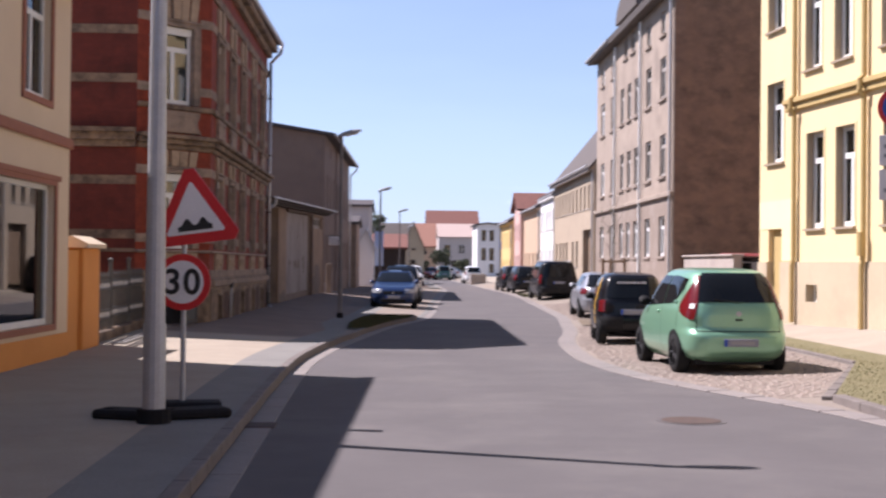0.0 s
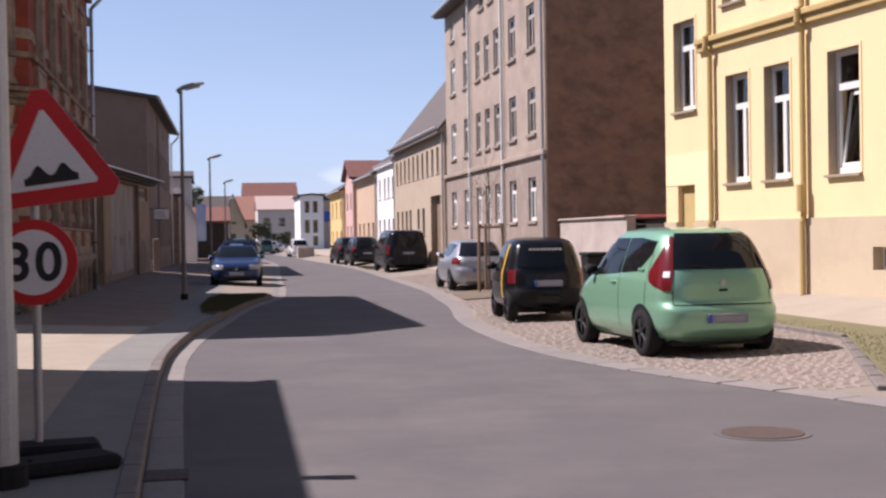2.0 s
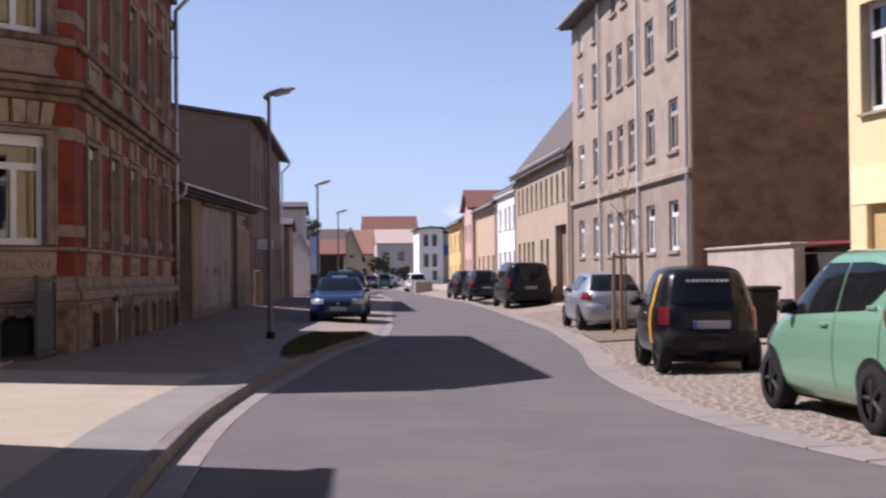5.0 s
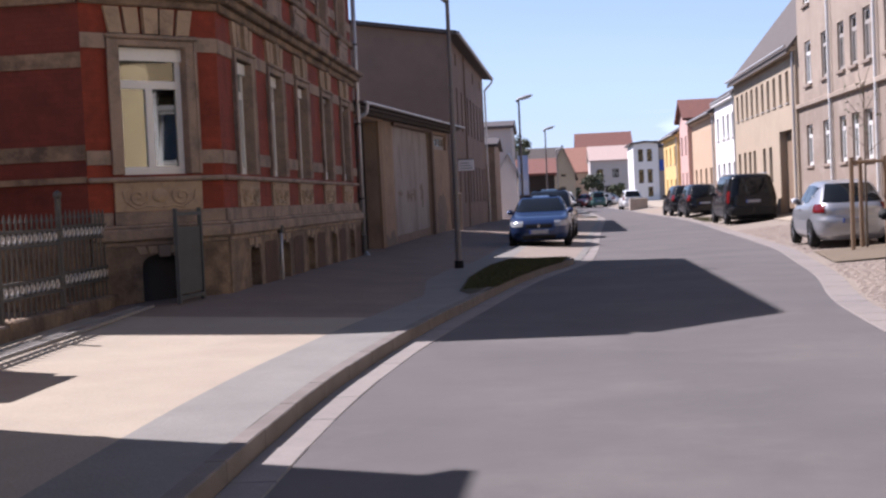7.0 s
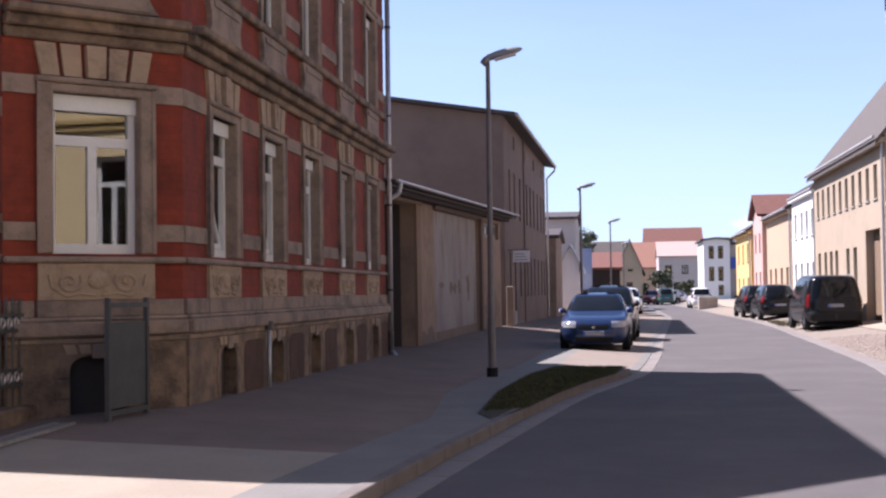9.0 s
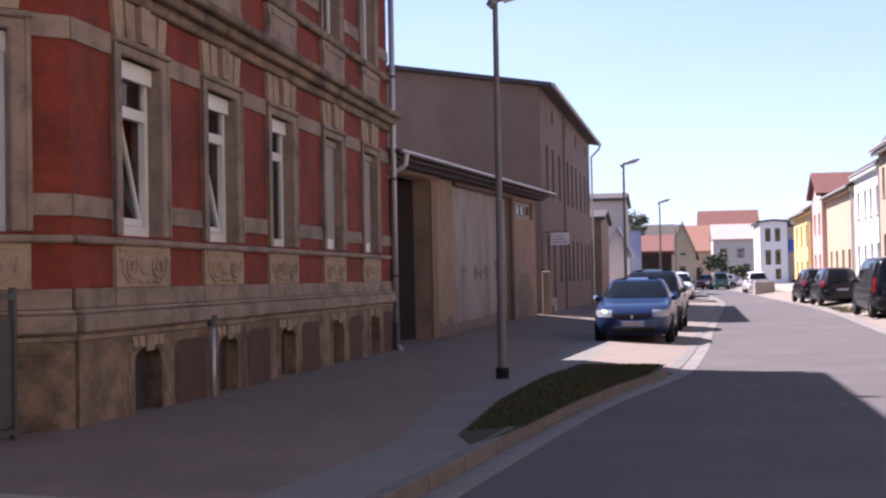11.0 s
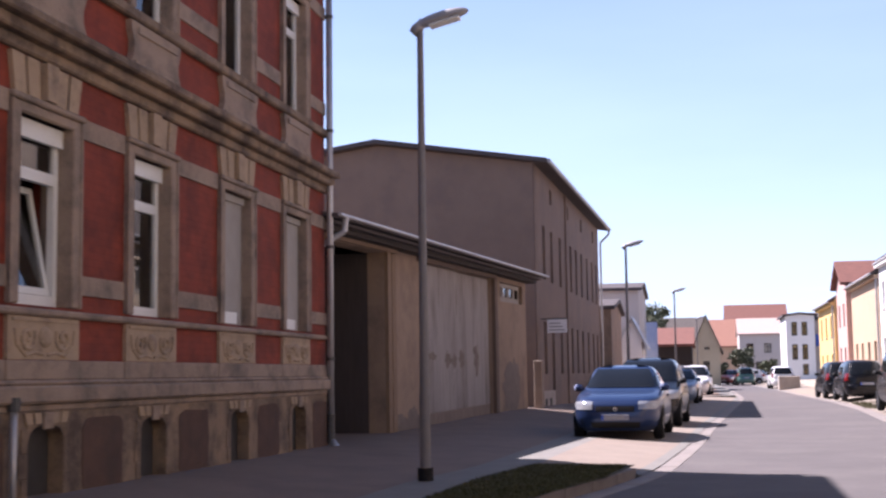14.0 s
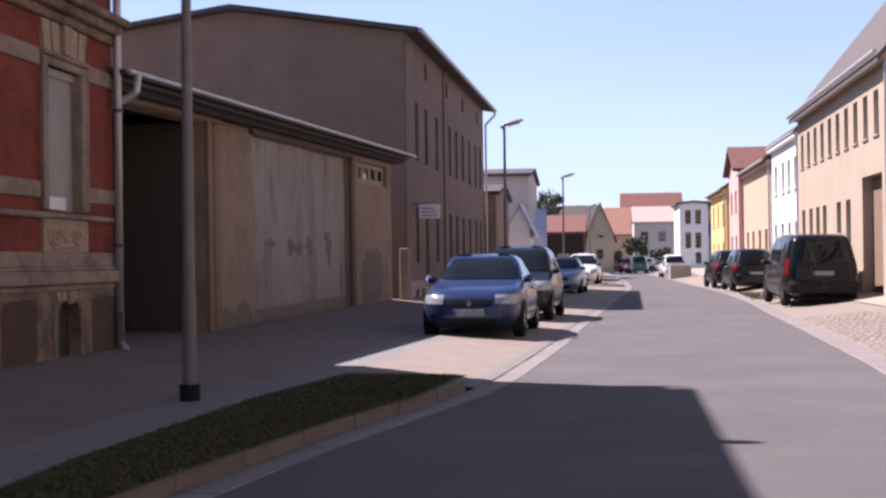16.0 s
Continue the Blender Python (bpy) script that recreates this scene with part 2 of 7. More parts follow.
M = dict(
    asphalt=mat("asphalt", (0.115, 0.105, 0.106), (0.095, 0.087, 0.088), 0.6, 0.92, 0.25, fine=90, stain=(0.136, 0.125, 0.121), stain_scale=0.45, spec=0.3),
    paver_pink=mat("paver_pink", (0.345, 0.292, 0.228), (0.298, 0.252, 0.197), 1.5, 0.9, 0.3, fine=40, stain=(0.28, 0.232, 0.183)),
    # the beige paving again, with the houses' shade mixed into its colour
    paver_shaded=mat("paver_shaded_brown", (0.21, 0.155, 0.125), (0.17, 0.125, 0.10), 1.5, 0.9, 0.3, fine=40, stain=(0.15, 0.107, 0.088), stain_scale=0.7),
    paver_bay=mat("paver_bay_pink", (0.25, 0.205, 0.17), (0.21, 0.172, 0.142), 1.5, 0.9, 0.3, fine=40, stain=(0.19, 0.15, 0.125)),
    paver_grey=mat("paver_grey", (0.198, 0.190, 0.176), (0.162, 0.155, 0.144), 1.5, 0.9, 0.3, fine=40),
    kerb=mat("kerb_concrete", (0.175, 0.150, 0.138), (0.13, 0.112, 0.102), 3, 0.9, 0.3, vary=0.06),
    gutter=mat("gutter_stone", (0.225, 0.200, 0.187), (0.18, 0.16, 0.15), 4, 0.9, 0.3, vary=0.05),
    cobble=mat("cobble_granite", (0.27, 0.222, 0.19), (0.215, 0.177, 0.153), 4, 0.9, 0.3, vary=0.11, spec=0.2),
    cobble_bed=mat("cobble_joint", (0.25, 0.21, 0.175), (0.20, 0.17, 0.14), 8, 0.95, 0.4),
    earth=mat("earth", (0.20, 0.17, 0.11), (0.12, 0.14, 0.06), 1.0, 0.95, 0.4),
    turf=mat("turf", (0.036, 0.036, 0.014), (0.054, 0.044, 0.021), 3.0, 0.95, 0.4),
    blade=mat("grass_blade", (0.044, 0.050, 0.013), (0.064, 0.058, 0.020), 2.0, 0.8, vary=0.25),
    leaf=mat("leaf", (0.062, 0.078, 0.042), (0.10, 0.108, 0.062), 2.0, 0.7, vary=0.3),
    bark=mat("bark", (0.13, 0.10, 0.075), (0.09, 0.07, 0.05), 8.0, 0.9, 0.5),
    brick=brick_mat("red_brick", (0.275, 0.043, 0.0165), (0.165, 0.026, 0.012), (0.2, 0.1, 0.08)),
    # copy of the red brick, darkened for the wall turned from the sun
    brick_shaded=brick_mat("shaded_red_brick", (0.16, 0.027, 0.015), (0.105, 0.019, 0.012), (0.2, 0.1, 0.08)),
    stone=mat("sandstone", (0.33, 0.245, 0.185), (0.25, 0.187, 0.146), 2.5, 0.9, 0.4, stain=(0.10, 0.082, 0.068), stain_scale=1.6, stain_from=0.46),
    stone_tan=mat("tan_sandstone", (0.40, 0.295, 0.20), (0.32, 0.237, 0.165), 3.0, 0.9, 0.35, stain=(0.15, 0.11, 0.085), stain_scale=2.2, stain_from=0.5),
    stone_dark=mat("weathered_sandstone", (0.29, 0.20, 0.128), (0.185, 0.132, 0.095), 2.6, 0.9, 0.4, stain=(0.048, 0.034, 0.028), stain_scale=1.9, stain_from=0.43),
    cream=mat("cream_plaster", (0.62, 0.50, 0.36), (0.57, 0.46, 0.33), 1.0, 0.9, 0.15),
    orange=mat("orange_paint", (0.62, 0.26, 0.06), (0.55, 0.22, 0.05), 1.0, 0.85, 0.1),
    redbrown=mat("redbrown_paint", (0.30, 0.12, 0.075), (0.25, 0.10, 0.06), 2.0, 0.8),
    yellow=mat("yellow_plaster", (0.76, 0.605, 0.345), (0.72, 0.57, 0.32), 0.6, 0.9, 0.15, stain=(0.70, 0.535, 0.32), stain_scale=0.5),
    yellow_pale=mat("pale_yellow_patch", (0.80, 0.69, 0.42), (0.77, 0.65, 0.39), 1.0, 0.9, 0.15),
    yellow_base=mat("ochre_plinth", (0.52, 0.43, 0.30), (0.47, 0.385, 0.265), 0.8, 0.9, 0.2, stain=(0.42, 0.34, 0.24), stain_scale=0.7),
    ochre=mat("ochre_trim", (0.50, 0.36, 0.15), (0.43, 0.31, 0.13), 2.0, 0.85),
    grey_plaster=mat("grey_plaster", (0.375, 0.302, 0.243), (0.30, 0.24, 0.194), 0.9, 0.95, 0.3, stain=(0.22, 0.175, 0.145), stain_scale=0.6),
    grey_low=mat("grey_lower_plaster", (0.27, 0.212, 0.172), (0.215, 0.168, 0.138), 0.9, 0.95, 0.3, stain=(0.37, 0.31, 0.265), stain_scale=0.9),
    brown_wall=mat("brown_fire_wall", (0.275, 0.168, 0.12), (0.195, 0.12, 0.088), 1.6, 0.95, 0.6, stain=(0.115, 0.076, 0.058), stain_scale=0.9, stain_from=0.46, stretch=(1, 1, 1.5)),
    barn=mat("barn_plaster", (0.235, 0.168, 0.132), (0.19, 0.135, 0.108), 0.6, 0.95, 0.3, stain=(0.17, 0.13, 0.115), stain_scale=0.3),
    gate_wall=mat("gate_house_plaster", (0.33, 0.24, 0.175), (0.27, 0.195, 0.145), 1.0, 0.95, 0.3, stain=(0.17, 0.125, 0.10), stain_scale=0.8),
    door_grey=mat("weathered_grey_doors", (0.345, 0.315, 0.305), (0.275, 0.25, 0.24), 1.2, 0.9, 0.2, stain=(0.16, 0.135, 0.125), stain_scale=0.9, stretch=(2, 2, 0.5)),
    # dark timber; also paints the shade under the eave and in the gateway
    dark_wood=mat("dark_timber_and_shade", (0.038, 0.027, 0.023), (0.024, 0.018, 0.016), 3.0, 0.85, 0.3, stretch=(4, 4, 0.5)),
    wood=mat("weathered_wood", (0.25, 0.17, 0.11), (0.18, 0.12, 0.08), 6, 0.85, 0.3, stretch=(4, 4, 0.6)),
    roof_dark=mat("dark_roofing", (0.085, 0.07, 0.07), (0.06, 0.05, 0.05), 2.0, 0.8, 0.3),
    roof_grey=mat("grey_brown_tiles", (0.105, 0.088, 0.080), (0.078, 0.066, 0.060), 3.0, 0.85, 0.4, vary=0.15),
    roof_red=mat("red_roof_tiles", (0.18, 0.070, 0.052), (0.135, 0.055, 0.042), 3.0, 0.85, 0.3, vary=0.1),
    roof_orange=mat("orange_roof_tiles", (0.34, 0.165, 0.115), (0.29, 0.14, 0.10), 3.0, 0.85, 0.3),
    roof_pale=mat("pale_pink_tiles", (0.46, 0.35, 0.31), (0.41, 0.31, 0.275), 3.0, 0.85, 0.3),
    beige=mat("beige_plaster", (0.43, 0.345, 0.255), (0.39, 0.31, 0.23), 0.8, 0.9, 0.2, stain=(0.35, 0.28, 0.21), stain_scale=0.5),
    white_wall=mat("white_plaster", (0.78, 0.77, 0.76), (0.73, 0.72, 0.71), 0.8, 0.9, 0.15),
    tan=mat("tan_plaster", (0.52, 0.375, 0.26), (0.48, 0.34, 0.235), 0.8, 0.9, 0.2),
    pink=mat("pink_plaster", (0.56, 0.37, 0.33), (0.52, 0.34, 0.30), 0.8, 0.9, 0.2),
    bright_yellow=mat("bright_yellow_plaster", (0.68, 0.48, 0.20), (0.63, 0.44, 0.18), 0.8, 0.9, 0.2),
    concrete=mat("concrete", (0.44, 0.38, 0.34), (0.36, 0.31, 0.28), 1.2, 0.9, 0.3, stain=(0.30, 0.25, 0.22), stain_scale=1.0),
    tarp=mat("red_sheeting", (0.23, 0.04, 0.038), (0.17, 0.03, 0.028), 2.0, 0.5, 0.2),
    bare_brick=mat("eroded_bare_brick", (0.115, 0.062, 0.042), (0.075, 0.042, 0.032), 5.0, 0.95, 0.5, stain=(0.055, 0.038, 0.032), stain_scale=1.6),
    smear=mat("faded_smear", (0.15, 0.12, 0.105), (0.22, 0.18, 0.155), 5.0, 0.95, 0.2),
    door_foot=mat("dirty_door_foot", (0.17, 0.125, 0.10), (0.23, 0.185, 0.16), 3.0, 0.9, 0.2, stretch=(2, 2, 0.6)),
    timber_brown=mat("brown_timber", (0.15, 0.105, 0.08), (0.105, 0.075, 0.06), 3.0, 0.85, 0.3, stretch=(4, 4, 0.5)),
    soot=mat("sooty_damp_plaster", (0.135, 0.10, 0.085), (0.095, 0.072, 0.062), 2.0, 0.95, 0.3),
    reveal=mat("weathered_reveal", (0.36, 0.29, 0.21), (0.30, 0.24, 0.175), 2.0, 0.9, 0.2),
    pale_render=mat("pale_grey_render", (0.52, 0.48, 0.46), (0.47, 0.435, 0.415), 0.8, 0.9, 0.2),
    dry_turf=mat("dry_turf", (0.17, 0.145, 0.075), (0.12, 0.11, 0.05), 2.5, 0.95, 0.4),
    dry_blade=mat("dry_grass_blade", (0.19, 0.165, 0.075), (0.12, 0.12, 0.045), 2.0, 0.8, vary=0.2),
    sheet=mat("dark_sheet_metal", (0.075, 0.078, 0.075), (0.05, 0.052, 0.05), 4.0, 0.7, 0.1),
    grate=mat("pale_steel_grate", (0.34, 0.32, 0.30), (0.22, 0.21, 0.20), 9.0, 0.7, metal=0.2),
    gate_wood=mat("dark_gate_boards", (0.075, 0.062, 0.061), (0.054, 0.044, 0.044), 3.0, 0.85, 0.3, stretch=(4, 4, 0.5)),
    soil=mat("dry_soil", (0.17, 0.13, 0.09), (0.12, 0.095, 0.065), 5.0, 0.95, 0.5),
    white_frame=mat("white_window_frame", (0.70, 0.70, 0.68), (0.64, 0.64, 0.62), 4.0, 0.45),
    white_paint=mat("white_paint", (0.80, 0.80, 0.80), (0.75, 0.75, 0.75), 4.0, 0.5),
    board=mat("grey_boarding", (0.35, 0.325, 0.30), (0.30, 0.275, 0.25), 3.0, 0.85, 0.2),
    # near-black paints the darkness inside rooms, vents and cellar openings
    dark_in=mat("interior_darkness", (0.045, 0.04, 0.038), (0.03, 0.028, 0.027), 3.0, 0.9),
    curtain=mat("yellowish_curtain", (0.62, 0.47, 0.24), (0.55, 0.42, 0.21), 4.0, 0.9, stretch=(8, 8, 0.5)),
    glass=glass_mat("window_glass", (0.75, 0.78, 0.78)),
    zinc=mat("zinc_pipe", (0.50, 0.49, 0.49), (0.42, 0.41, 0.41), 4.0, 0.5, metal=0.6),
    galv=mat("galvanised_steel", (0.44, 0.45, 0.47), (0.36, 0.37, 0.39), 5.0, 0.5, metal=0.5),
    dark_pole=mat("dark_painted_pole", (0.17, 0.155, 0.155), (0.13, 0.12, 0.12), 5.0, 0.5),
    iron=mat("wrought_iron", (0.095, 0.09, 0.085), (0.06, 0.058, 0.055), 12.0, 0.6, metal=0.2),
    rubber=mat("black_rubber", (0.014, 0.013, 0.014), (0.02, 0.019, 0.02), 20.0, 0.9, 0.2, spec=0.2),
    sign_red=mat("sign_red", (0.58, 0.018, 0.022), (0.54, 0.016, 0.02), 3.0, 0.4),
    sign_white=mat("sign_white", (0.74, 0.73, 0.74), (0.70, 0.69, 0.70), 3.0, 0.4),
    sign_black=mat("sign_black", (0.012, 0.012, 0.014), (0.015, 0.015, 0.017), 3.0, 0.45),
    net=mat("net_curtain", (0.62, 0.60, 0.56), (0.55, 0.53, 0.50), 3.0, 0.9, stretch=(9, 9, 0.4)),
    banner=mat("pale_blue_banner", (0.20, 0.30, 0.55), (0.45, 0.5, 0.6), 0.6, 0.6),
    sign_blue=mat("sign_blue", (0.025, 0.08, 0.40), (0.02, 0.07, 0.36), 3.0, 0.4),
    iron_lid=mat("cast_iron_lid", (0.095, 0.06, 0.048), (0.055, 0.037, 0.031), 24.0, 0.85, 0.5),
    lamp_head=mat("grey_lamp_housing", (0.30, 0.30, 0.31), (0.25, 0.25, 0.26), 5.0, 0.45),
    lamp_lens=mat("frosted_lamp_cover", (0.70, 0.70, 0.68), (0.66, 0.66, 0.64), 5.0, 0.3),
    car_glass=mat("tinted_car_glass", (0.010, 0.011, 0.012), (0.008, 0.009, 0.010), 2.0, 0.04, spec=0.35),
    tyre=mat("tyre_rubber", (0.014, 0.014, 0.015), (0.02, 0.02, 0.02), 30.0, 0.9, spec=0.2),
    rim=mat("grey_rim", (0.32, 0.32, 0.33), (0.25, 0.25, 0.26), 9.0, 0.35, metal=0.8),
    rim_dark=mat("black_steel_rim", (0.022, 0.022, 0.024), (0.03, 0.03, 0.032), 9.0, 0.5, spec=0.3),
    trim=mat("black_trim", (0.012, 0.012, 0.013), (0.016, 0.016, 0.017), 9.0, 0.6, spec=0.2),
    tail=mat("red_tail_lamp", (0.15, 0.010, 0.012), (0.10, 0.007, 0.008), 12.0, 0.15),
    head=mat("clear_headlamp", (0.42, 0.44, 0.47), (0.28, 0.30, 0.33), 14.0, 0.08, metal=0.3),
    plate=mat("number_plate", (0.24, 0.25, 0.30), (0.20, 0.21, 0.26), 9.0, 0.4),
    chrome=mat("chrome", (0.75, 0.75, 0.76), (0.7, 0.7, 0.71), 9.0, 0.12, metal=1.0),
    p_green=mat("light_green_metallic_paint", (0.225, 0.445, 0.295), (0.21, 0.42, 0.28), 60, 0.32, metal=0.4, coat=0.7),
    p_black=mat("black_paint", (0.007, 0.007, 0.009), (0.009, 0.009, 0.011), 40, 0.25, coat=0.25, spec=0.2),
    p_silver=mat("silver_metallic_paint", (0.36, 0.37, 0.40), (0.32, 0.33, 0.36), 60, 0.32, metal=0.5, coat=0.6),
    p_blue=mat("blue_metallic_paint", (0.018, 0.037, 0.105), (0.015, 0.032, 0.09), 60, 0.3, metal=0.3, coat=0.4, spec=0.4),
    p_dkblue=mat("dark_blue_paint", (0.03, 0.035, 0.06), (0.025, 0.03, 0.05), 60, 0.3, coat=0.7),
    p_greyblue=mat("grey_blue_paint", (0.20, 0.25, 0.33), (0.17, 0.22, 0.30), 60, 0.35, metal=0.3, coat=0.6),
    p_white=mat("white_car_paint", (0.75, 0.75, 0.75), (0.70, 0.70, 0.70), 60, 0.35, coat=0.6),
    p_teal=mat("dark_green_paint", (0.03, 0.09, 0.075), (0.025, 0.08, 0.065), 60, 0.35, coat=0.6),
    p_yellow=mat("yellow_panel_paint", (0.75, 0.42, 0.03), (0.70, 0.39, 0.03), 60, 0.35, coat=0.6),
    p_red=mat("dark_red_paint", (0.22, 0.03, 0.03), (0.18, 0.025, 0.025), 60, 0.35, coat=0.6),
)
for key in ("glass",):
    M[key].use_backface_culling = False


# ---- building blocks ----
def link_mesh(name, bm, material, parent=None, label="", smooth=False):
    me = bpy.data.meshes.new(name)
    bmesh.ops.recalc_face_normals(bm, faces=bm.faces)
    bm.to_mesh(me)
    bm.free()
    me.materials.append(material)
    if smooth:
        me.shade_smooth()
    ob = new(name, me)
    if parent:
        ob.parent = parent
    if label:
        ob["label"] = label
    return ob


def part(name, bm, material, parent, label="", smooth=False):
    """Links a bmesh as one mesh object under a thing or a part."""
    return link_mesh(name, bm, material, parent, label, smooth)


def bx(bm, x0, x1, y0, y1, z0, z1):
    v = [bm.verts.new(p) for p in ((x0, y0, z0), (x1, y0, z0), (x1, y1, z0), (x0, y1, z0), (x0, y0, z1), (x1, y0, z1), (x1, y1, z1), (x0, y1, z1))]
    for f in ((3, 2, 1, 0), (4, 5, 6, 7), (0, 1, 5, 4), (1, 2, 6, 5), (2, 3, 7, 6), (3, 0, 4, 7)):
        bm.faces.new([v[i] for i in f])
    return bm


def box(*a):
    return bx(bmesh.new(), *a)


def prism(bm, pts, axis, a, b):
    """A polygon drawn in the plane across an axis, pushed from a to b along it."""
    def place(p, c):
        return {"x": (c, p[0], p[1]), "y": (p[0], c, p[1]), "z": (p[0], p[1], c)}[axis]
    lo, hi = [bm.verts.new(place(p, a)) for p in pts], [bm.verts.new(place(p, b)) for p in pts]
    n = len(pts)
    bm.faces.new(lo)
    bm.faces.new(hi[::-1])
    for i in range(n):
        bm.faces.new((lo[i], hi[i], hi[(i + 1) % n], lo[(i + 1) % n]))
    return bm


def rod(bm, p, q, r, n=8, r2=None):
    p, q = Vector(p), Vector(q)
    turn = (q - p).to_track_quat("Z", "Y").to_matrix()
    rings = []
    for c, rr in ((p, r), (q, r if r2 is None else r2)):
        rings.append([bm.verts.new(c + turn @ Vector((rr * math.cos(a), rr * math.sin(a), 0))) for a in [2 * math.pi * i / n for i in range(n)]])
    for i in range(n):
        j = (i + 1) % n
        bm.faces.new((rings[0][i], rings[0][j], rings[1][j], rings[1][i]))
    bm.faces.new(rings[0][::-1])
    bm.faces.new(rings[1])
    return bm


def tube(bm, pts, r, n=8):
    for p, q in zip(pts, pts[1:]):
        rod(bm, p, q, r, n)
    return bm


def disc(bm, c, r, axis, depth, n=28):
    """A flat round slab whose axis is x, y or z; it goes from c by depth along the axis."""
    d = {"x": Vector((1, 0, 0)), "y": Vector((0, 1, 0)), "z": Vector((0, 0, 1))}[axis] * depth
    return rod(bm, Vector(c), Vector(c) + d, r, n)


def bevel(bm, w, seg=1):
    bmesh.ops.bevel(bm, geom=bm.edges[:], offset=w, segments=seg, affect="EDGES", clamp_overlap=True)
    return bm


def thing(name, m, label, category, group="", kind=""):
    ob = new(name)
    ob.matrix_world = m
    return tagged(ob, label, category, group, kind)


def wall(bm, u0, u1, z0, z1, openings, t=0.35, y=0.0):
    """A wall along x with openings (u0, u1, z0, z1) that go through it."""
    us = sorted({u0, u1, *[o[0] for o in openings], *[o[1] for o in openings]})
    zs = sorted({z0, z1, *[o[2] for o in openings], *[o[3] for o in openings]})
    us, zs = [u for u in us if u0 <= u <= u1], [z for z in zs if z0 <= z <= z1]

    def is_open(i, j):
        if i < 0 or j < 0 or i >= len(us) - 1 or j >= len(zs) - 1:
            return True
        cu, cz = (us[i] + us[i + 1]) / 2, (zs[j] + zs[j + 1]) / 2
        return any(o[0] < cu < o[1] and o[2] < cz < o[3] for o in openings)
    def quad(*p):
        bm.faces.new([bm.verts.new(q) for q in p])
    for i in range(len(us) - 1):
        for j in range(len(zs) - 1):
            if is_open(i, j):
                continue
            a, b, c, d = us[i], us[i + 1], zs[j], zs[j + 1]
            quad((a, y, c), (b, y, c), (b, y, d), (a, y, d))
            quad((a, y + t, d), (b, y + t, d), (b, y + t, c), (a, y + t, c))
            if is_open(i - 1, j):
                quad((a, y, c), (a, y, d), (a, y + t, d), (a, y + t, c))
            if is_open(i + 1, j):
                quad((b, y, d), (b, y, c), (b, y + t, c), (b, y + t, d))
            if is_open(i, j - 1):
                quad((a, y, c), (a, y + t, c), (b, y + t, c), (b, y, c))
            if is_open(i, j + 1):
                quad((a, y, d), (b, y, d), (b, y + t, d), (a, y + t, d))
    bmesh.ops.remove_doubles(bm, verts=bm.verts, dist=0.0005)
    return bm


WINDOW_MESHES = {}


def window(parent, u, z, w, h, recess=0.16, style="cross", sill=None, sill_out=0.07, name="window", frame="white_frame", curtain=False, fw=0.065):
    """One window in an opening of a wall along x: frame > pane, sill. u, z: lower left corner."""
    key = (round(w, 2), round(h, 2), style, frame, fw)
    if key not in WINDOW_MESHES:
        f, d = fw, 0.07
        zt = h * 0.68
        cells = [(f, w - f, f * 1.3, h - f)]
        if style in ("transom", "tilted"):
            cells = [(f, w - f, f * 1.3, zt), (f, w - f, zt + f * 1.3, h - f)]
        elif style in ("cross", "double"):
            cells = [(f, w / 2 - f * 0.6, f * 1.3, zt), (w / 2 + f * 0.6, w - f, f * 1.3, zt), (f, w - f, zt + f * 1.3, h - f)]
        bm = wall(bmesh.new(), 0, w, 0, h, cells, d)
        me = bpy.data.meshes.new("window")
        bmesh.ops.recalc_face_normals(bm, faces=bm.faces)
        bm.to_mesh(me)
        bm.free()
        me.materials.append(M[frame])
        pm = bpy.data.meshes.new("pane")
        bm = box(f * 0.6, w - f * 0.6, 0.03, 0.036, zt + f * 0.6 if style == "tilted" else f * 0.6, h - f * 0.6)
        bm.to_mesh(pm)
        bm.free()
        pm.materials.append(M["glass"])
        WINDOW_MESHES[key] = (me, pm)
    me, pm = WINDOW_MESHES[key]
    ob = new(name, me)
    ob.parent = parent
    ob.location = (u, recess, z)
    pane = new("pane", pm)
    pane.parent = ob
    pane.visible_shadow = False
    if style == "tilted":
        bm = bmesh.new()
        o = fw * 1.05
        wall(bm, o, w - o, fw * 1.4, h * 0.67, [(o + 0.06, w - o - 0.06, fw * 1.4 + 0.07, h * 0.67 - 0.06)], 0.05)
        for v in bm.verts:
            v.co.y += 0.03 + 0.2 * (v.co.z - fw * 1.4) / (h * 0.6)
        sash = part("tilted_sash", bm, M[frame], ob, "window sash tilted inwards")
        bm = box(o + 0.05, w - o - 0.05, 0.02, 0.026, fw * 1.4 + 0.06, h * 0.67 - 0.05)
        for v in bm.verts:
            v.co.y += 0.03 + 0.2 * (v.co.z - fw * 1.4) / (h * 0.6)
        part("pane", bm, M["glass"], sash).visible_shadow = False
    if sill:
        bm = box(-0.05, w + 0.05, -recess - sill_out, 0.02, -0.055, -0.004)
        part("sill", bm, M[sill], ob)
    if curtain:
        bm = bmesh.new()
        n = 14
        for a, b in (((0.06, 0.34), (0.60, 0.94)) if curtain is True else ((0.05, 0.95),)):
            vs = []
            for i in range(n + 1):
                x = w * (a + (b - a) * i / n)
                yy = 0.06 + 0.012 * math.sin(i * 1.9)
                vs.append((bm.verts.new((x, yy, 0.08)), bm.verts.new((x, yy, h - 0.1))))
            for p, q in zip(vs, vs[1:]):
                bm.faces.new((p[0], q[0], q[1], p[1]))
        part("curtain", bm, M["curtain" if curtain is True else curtain], ob)
    return ob


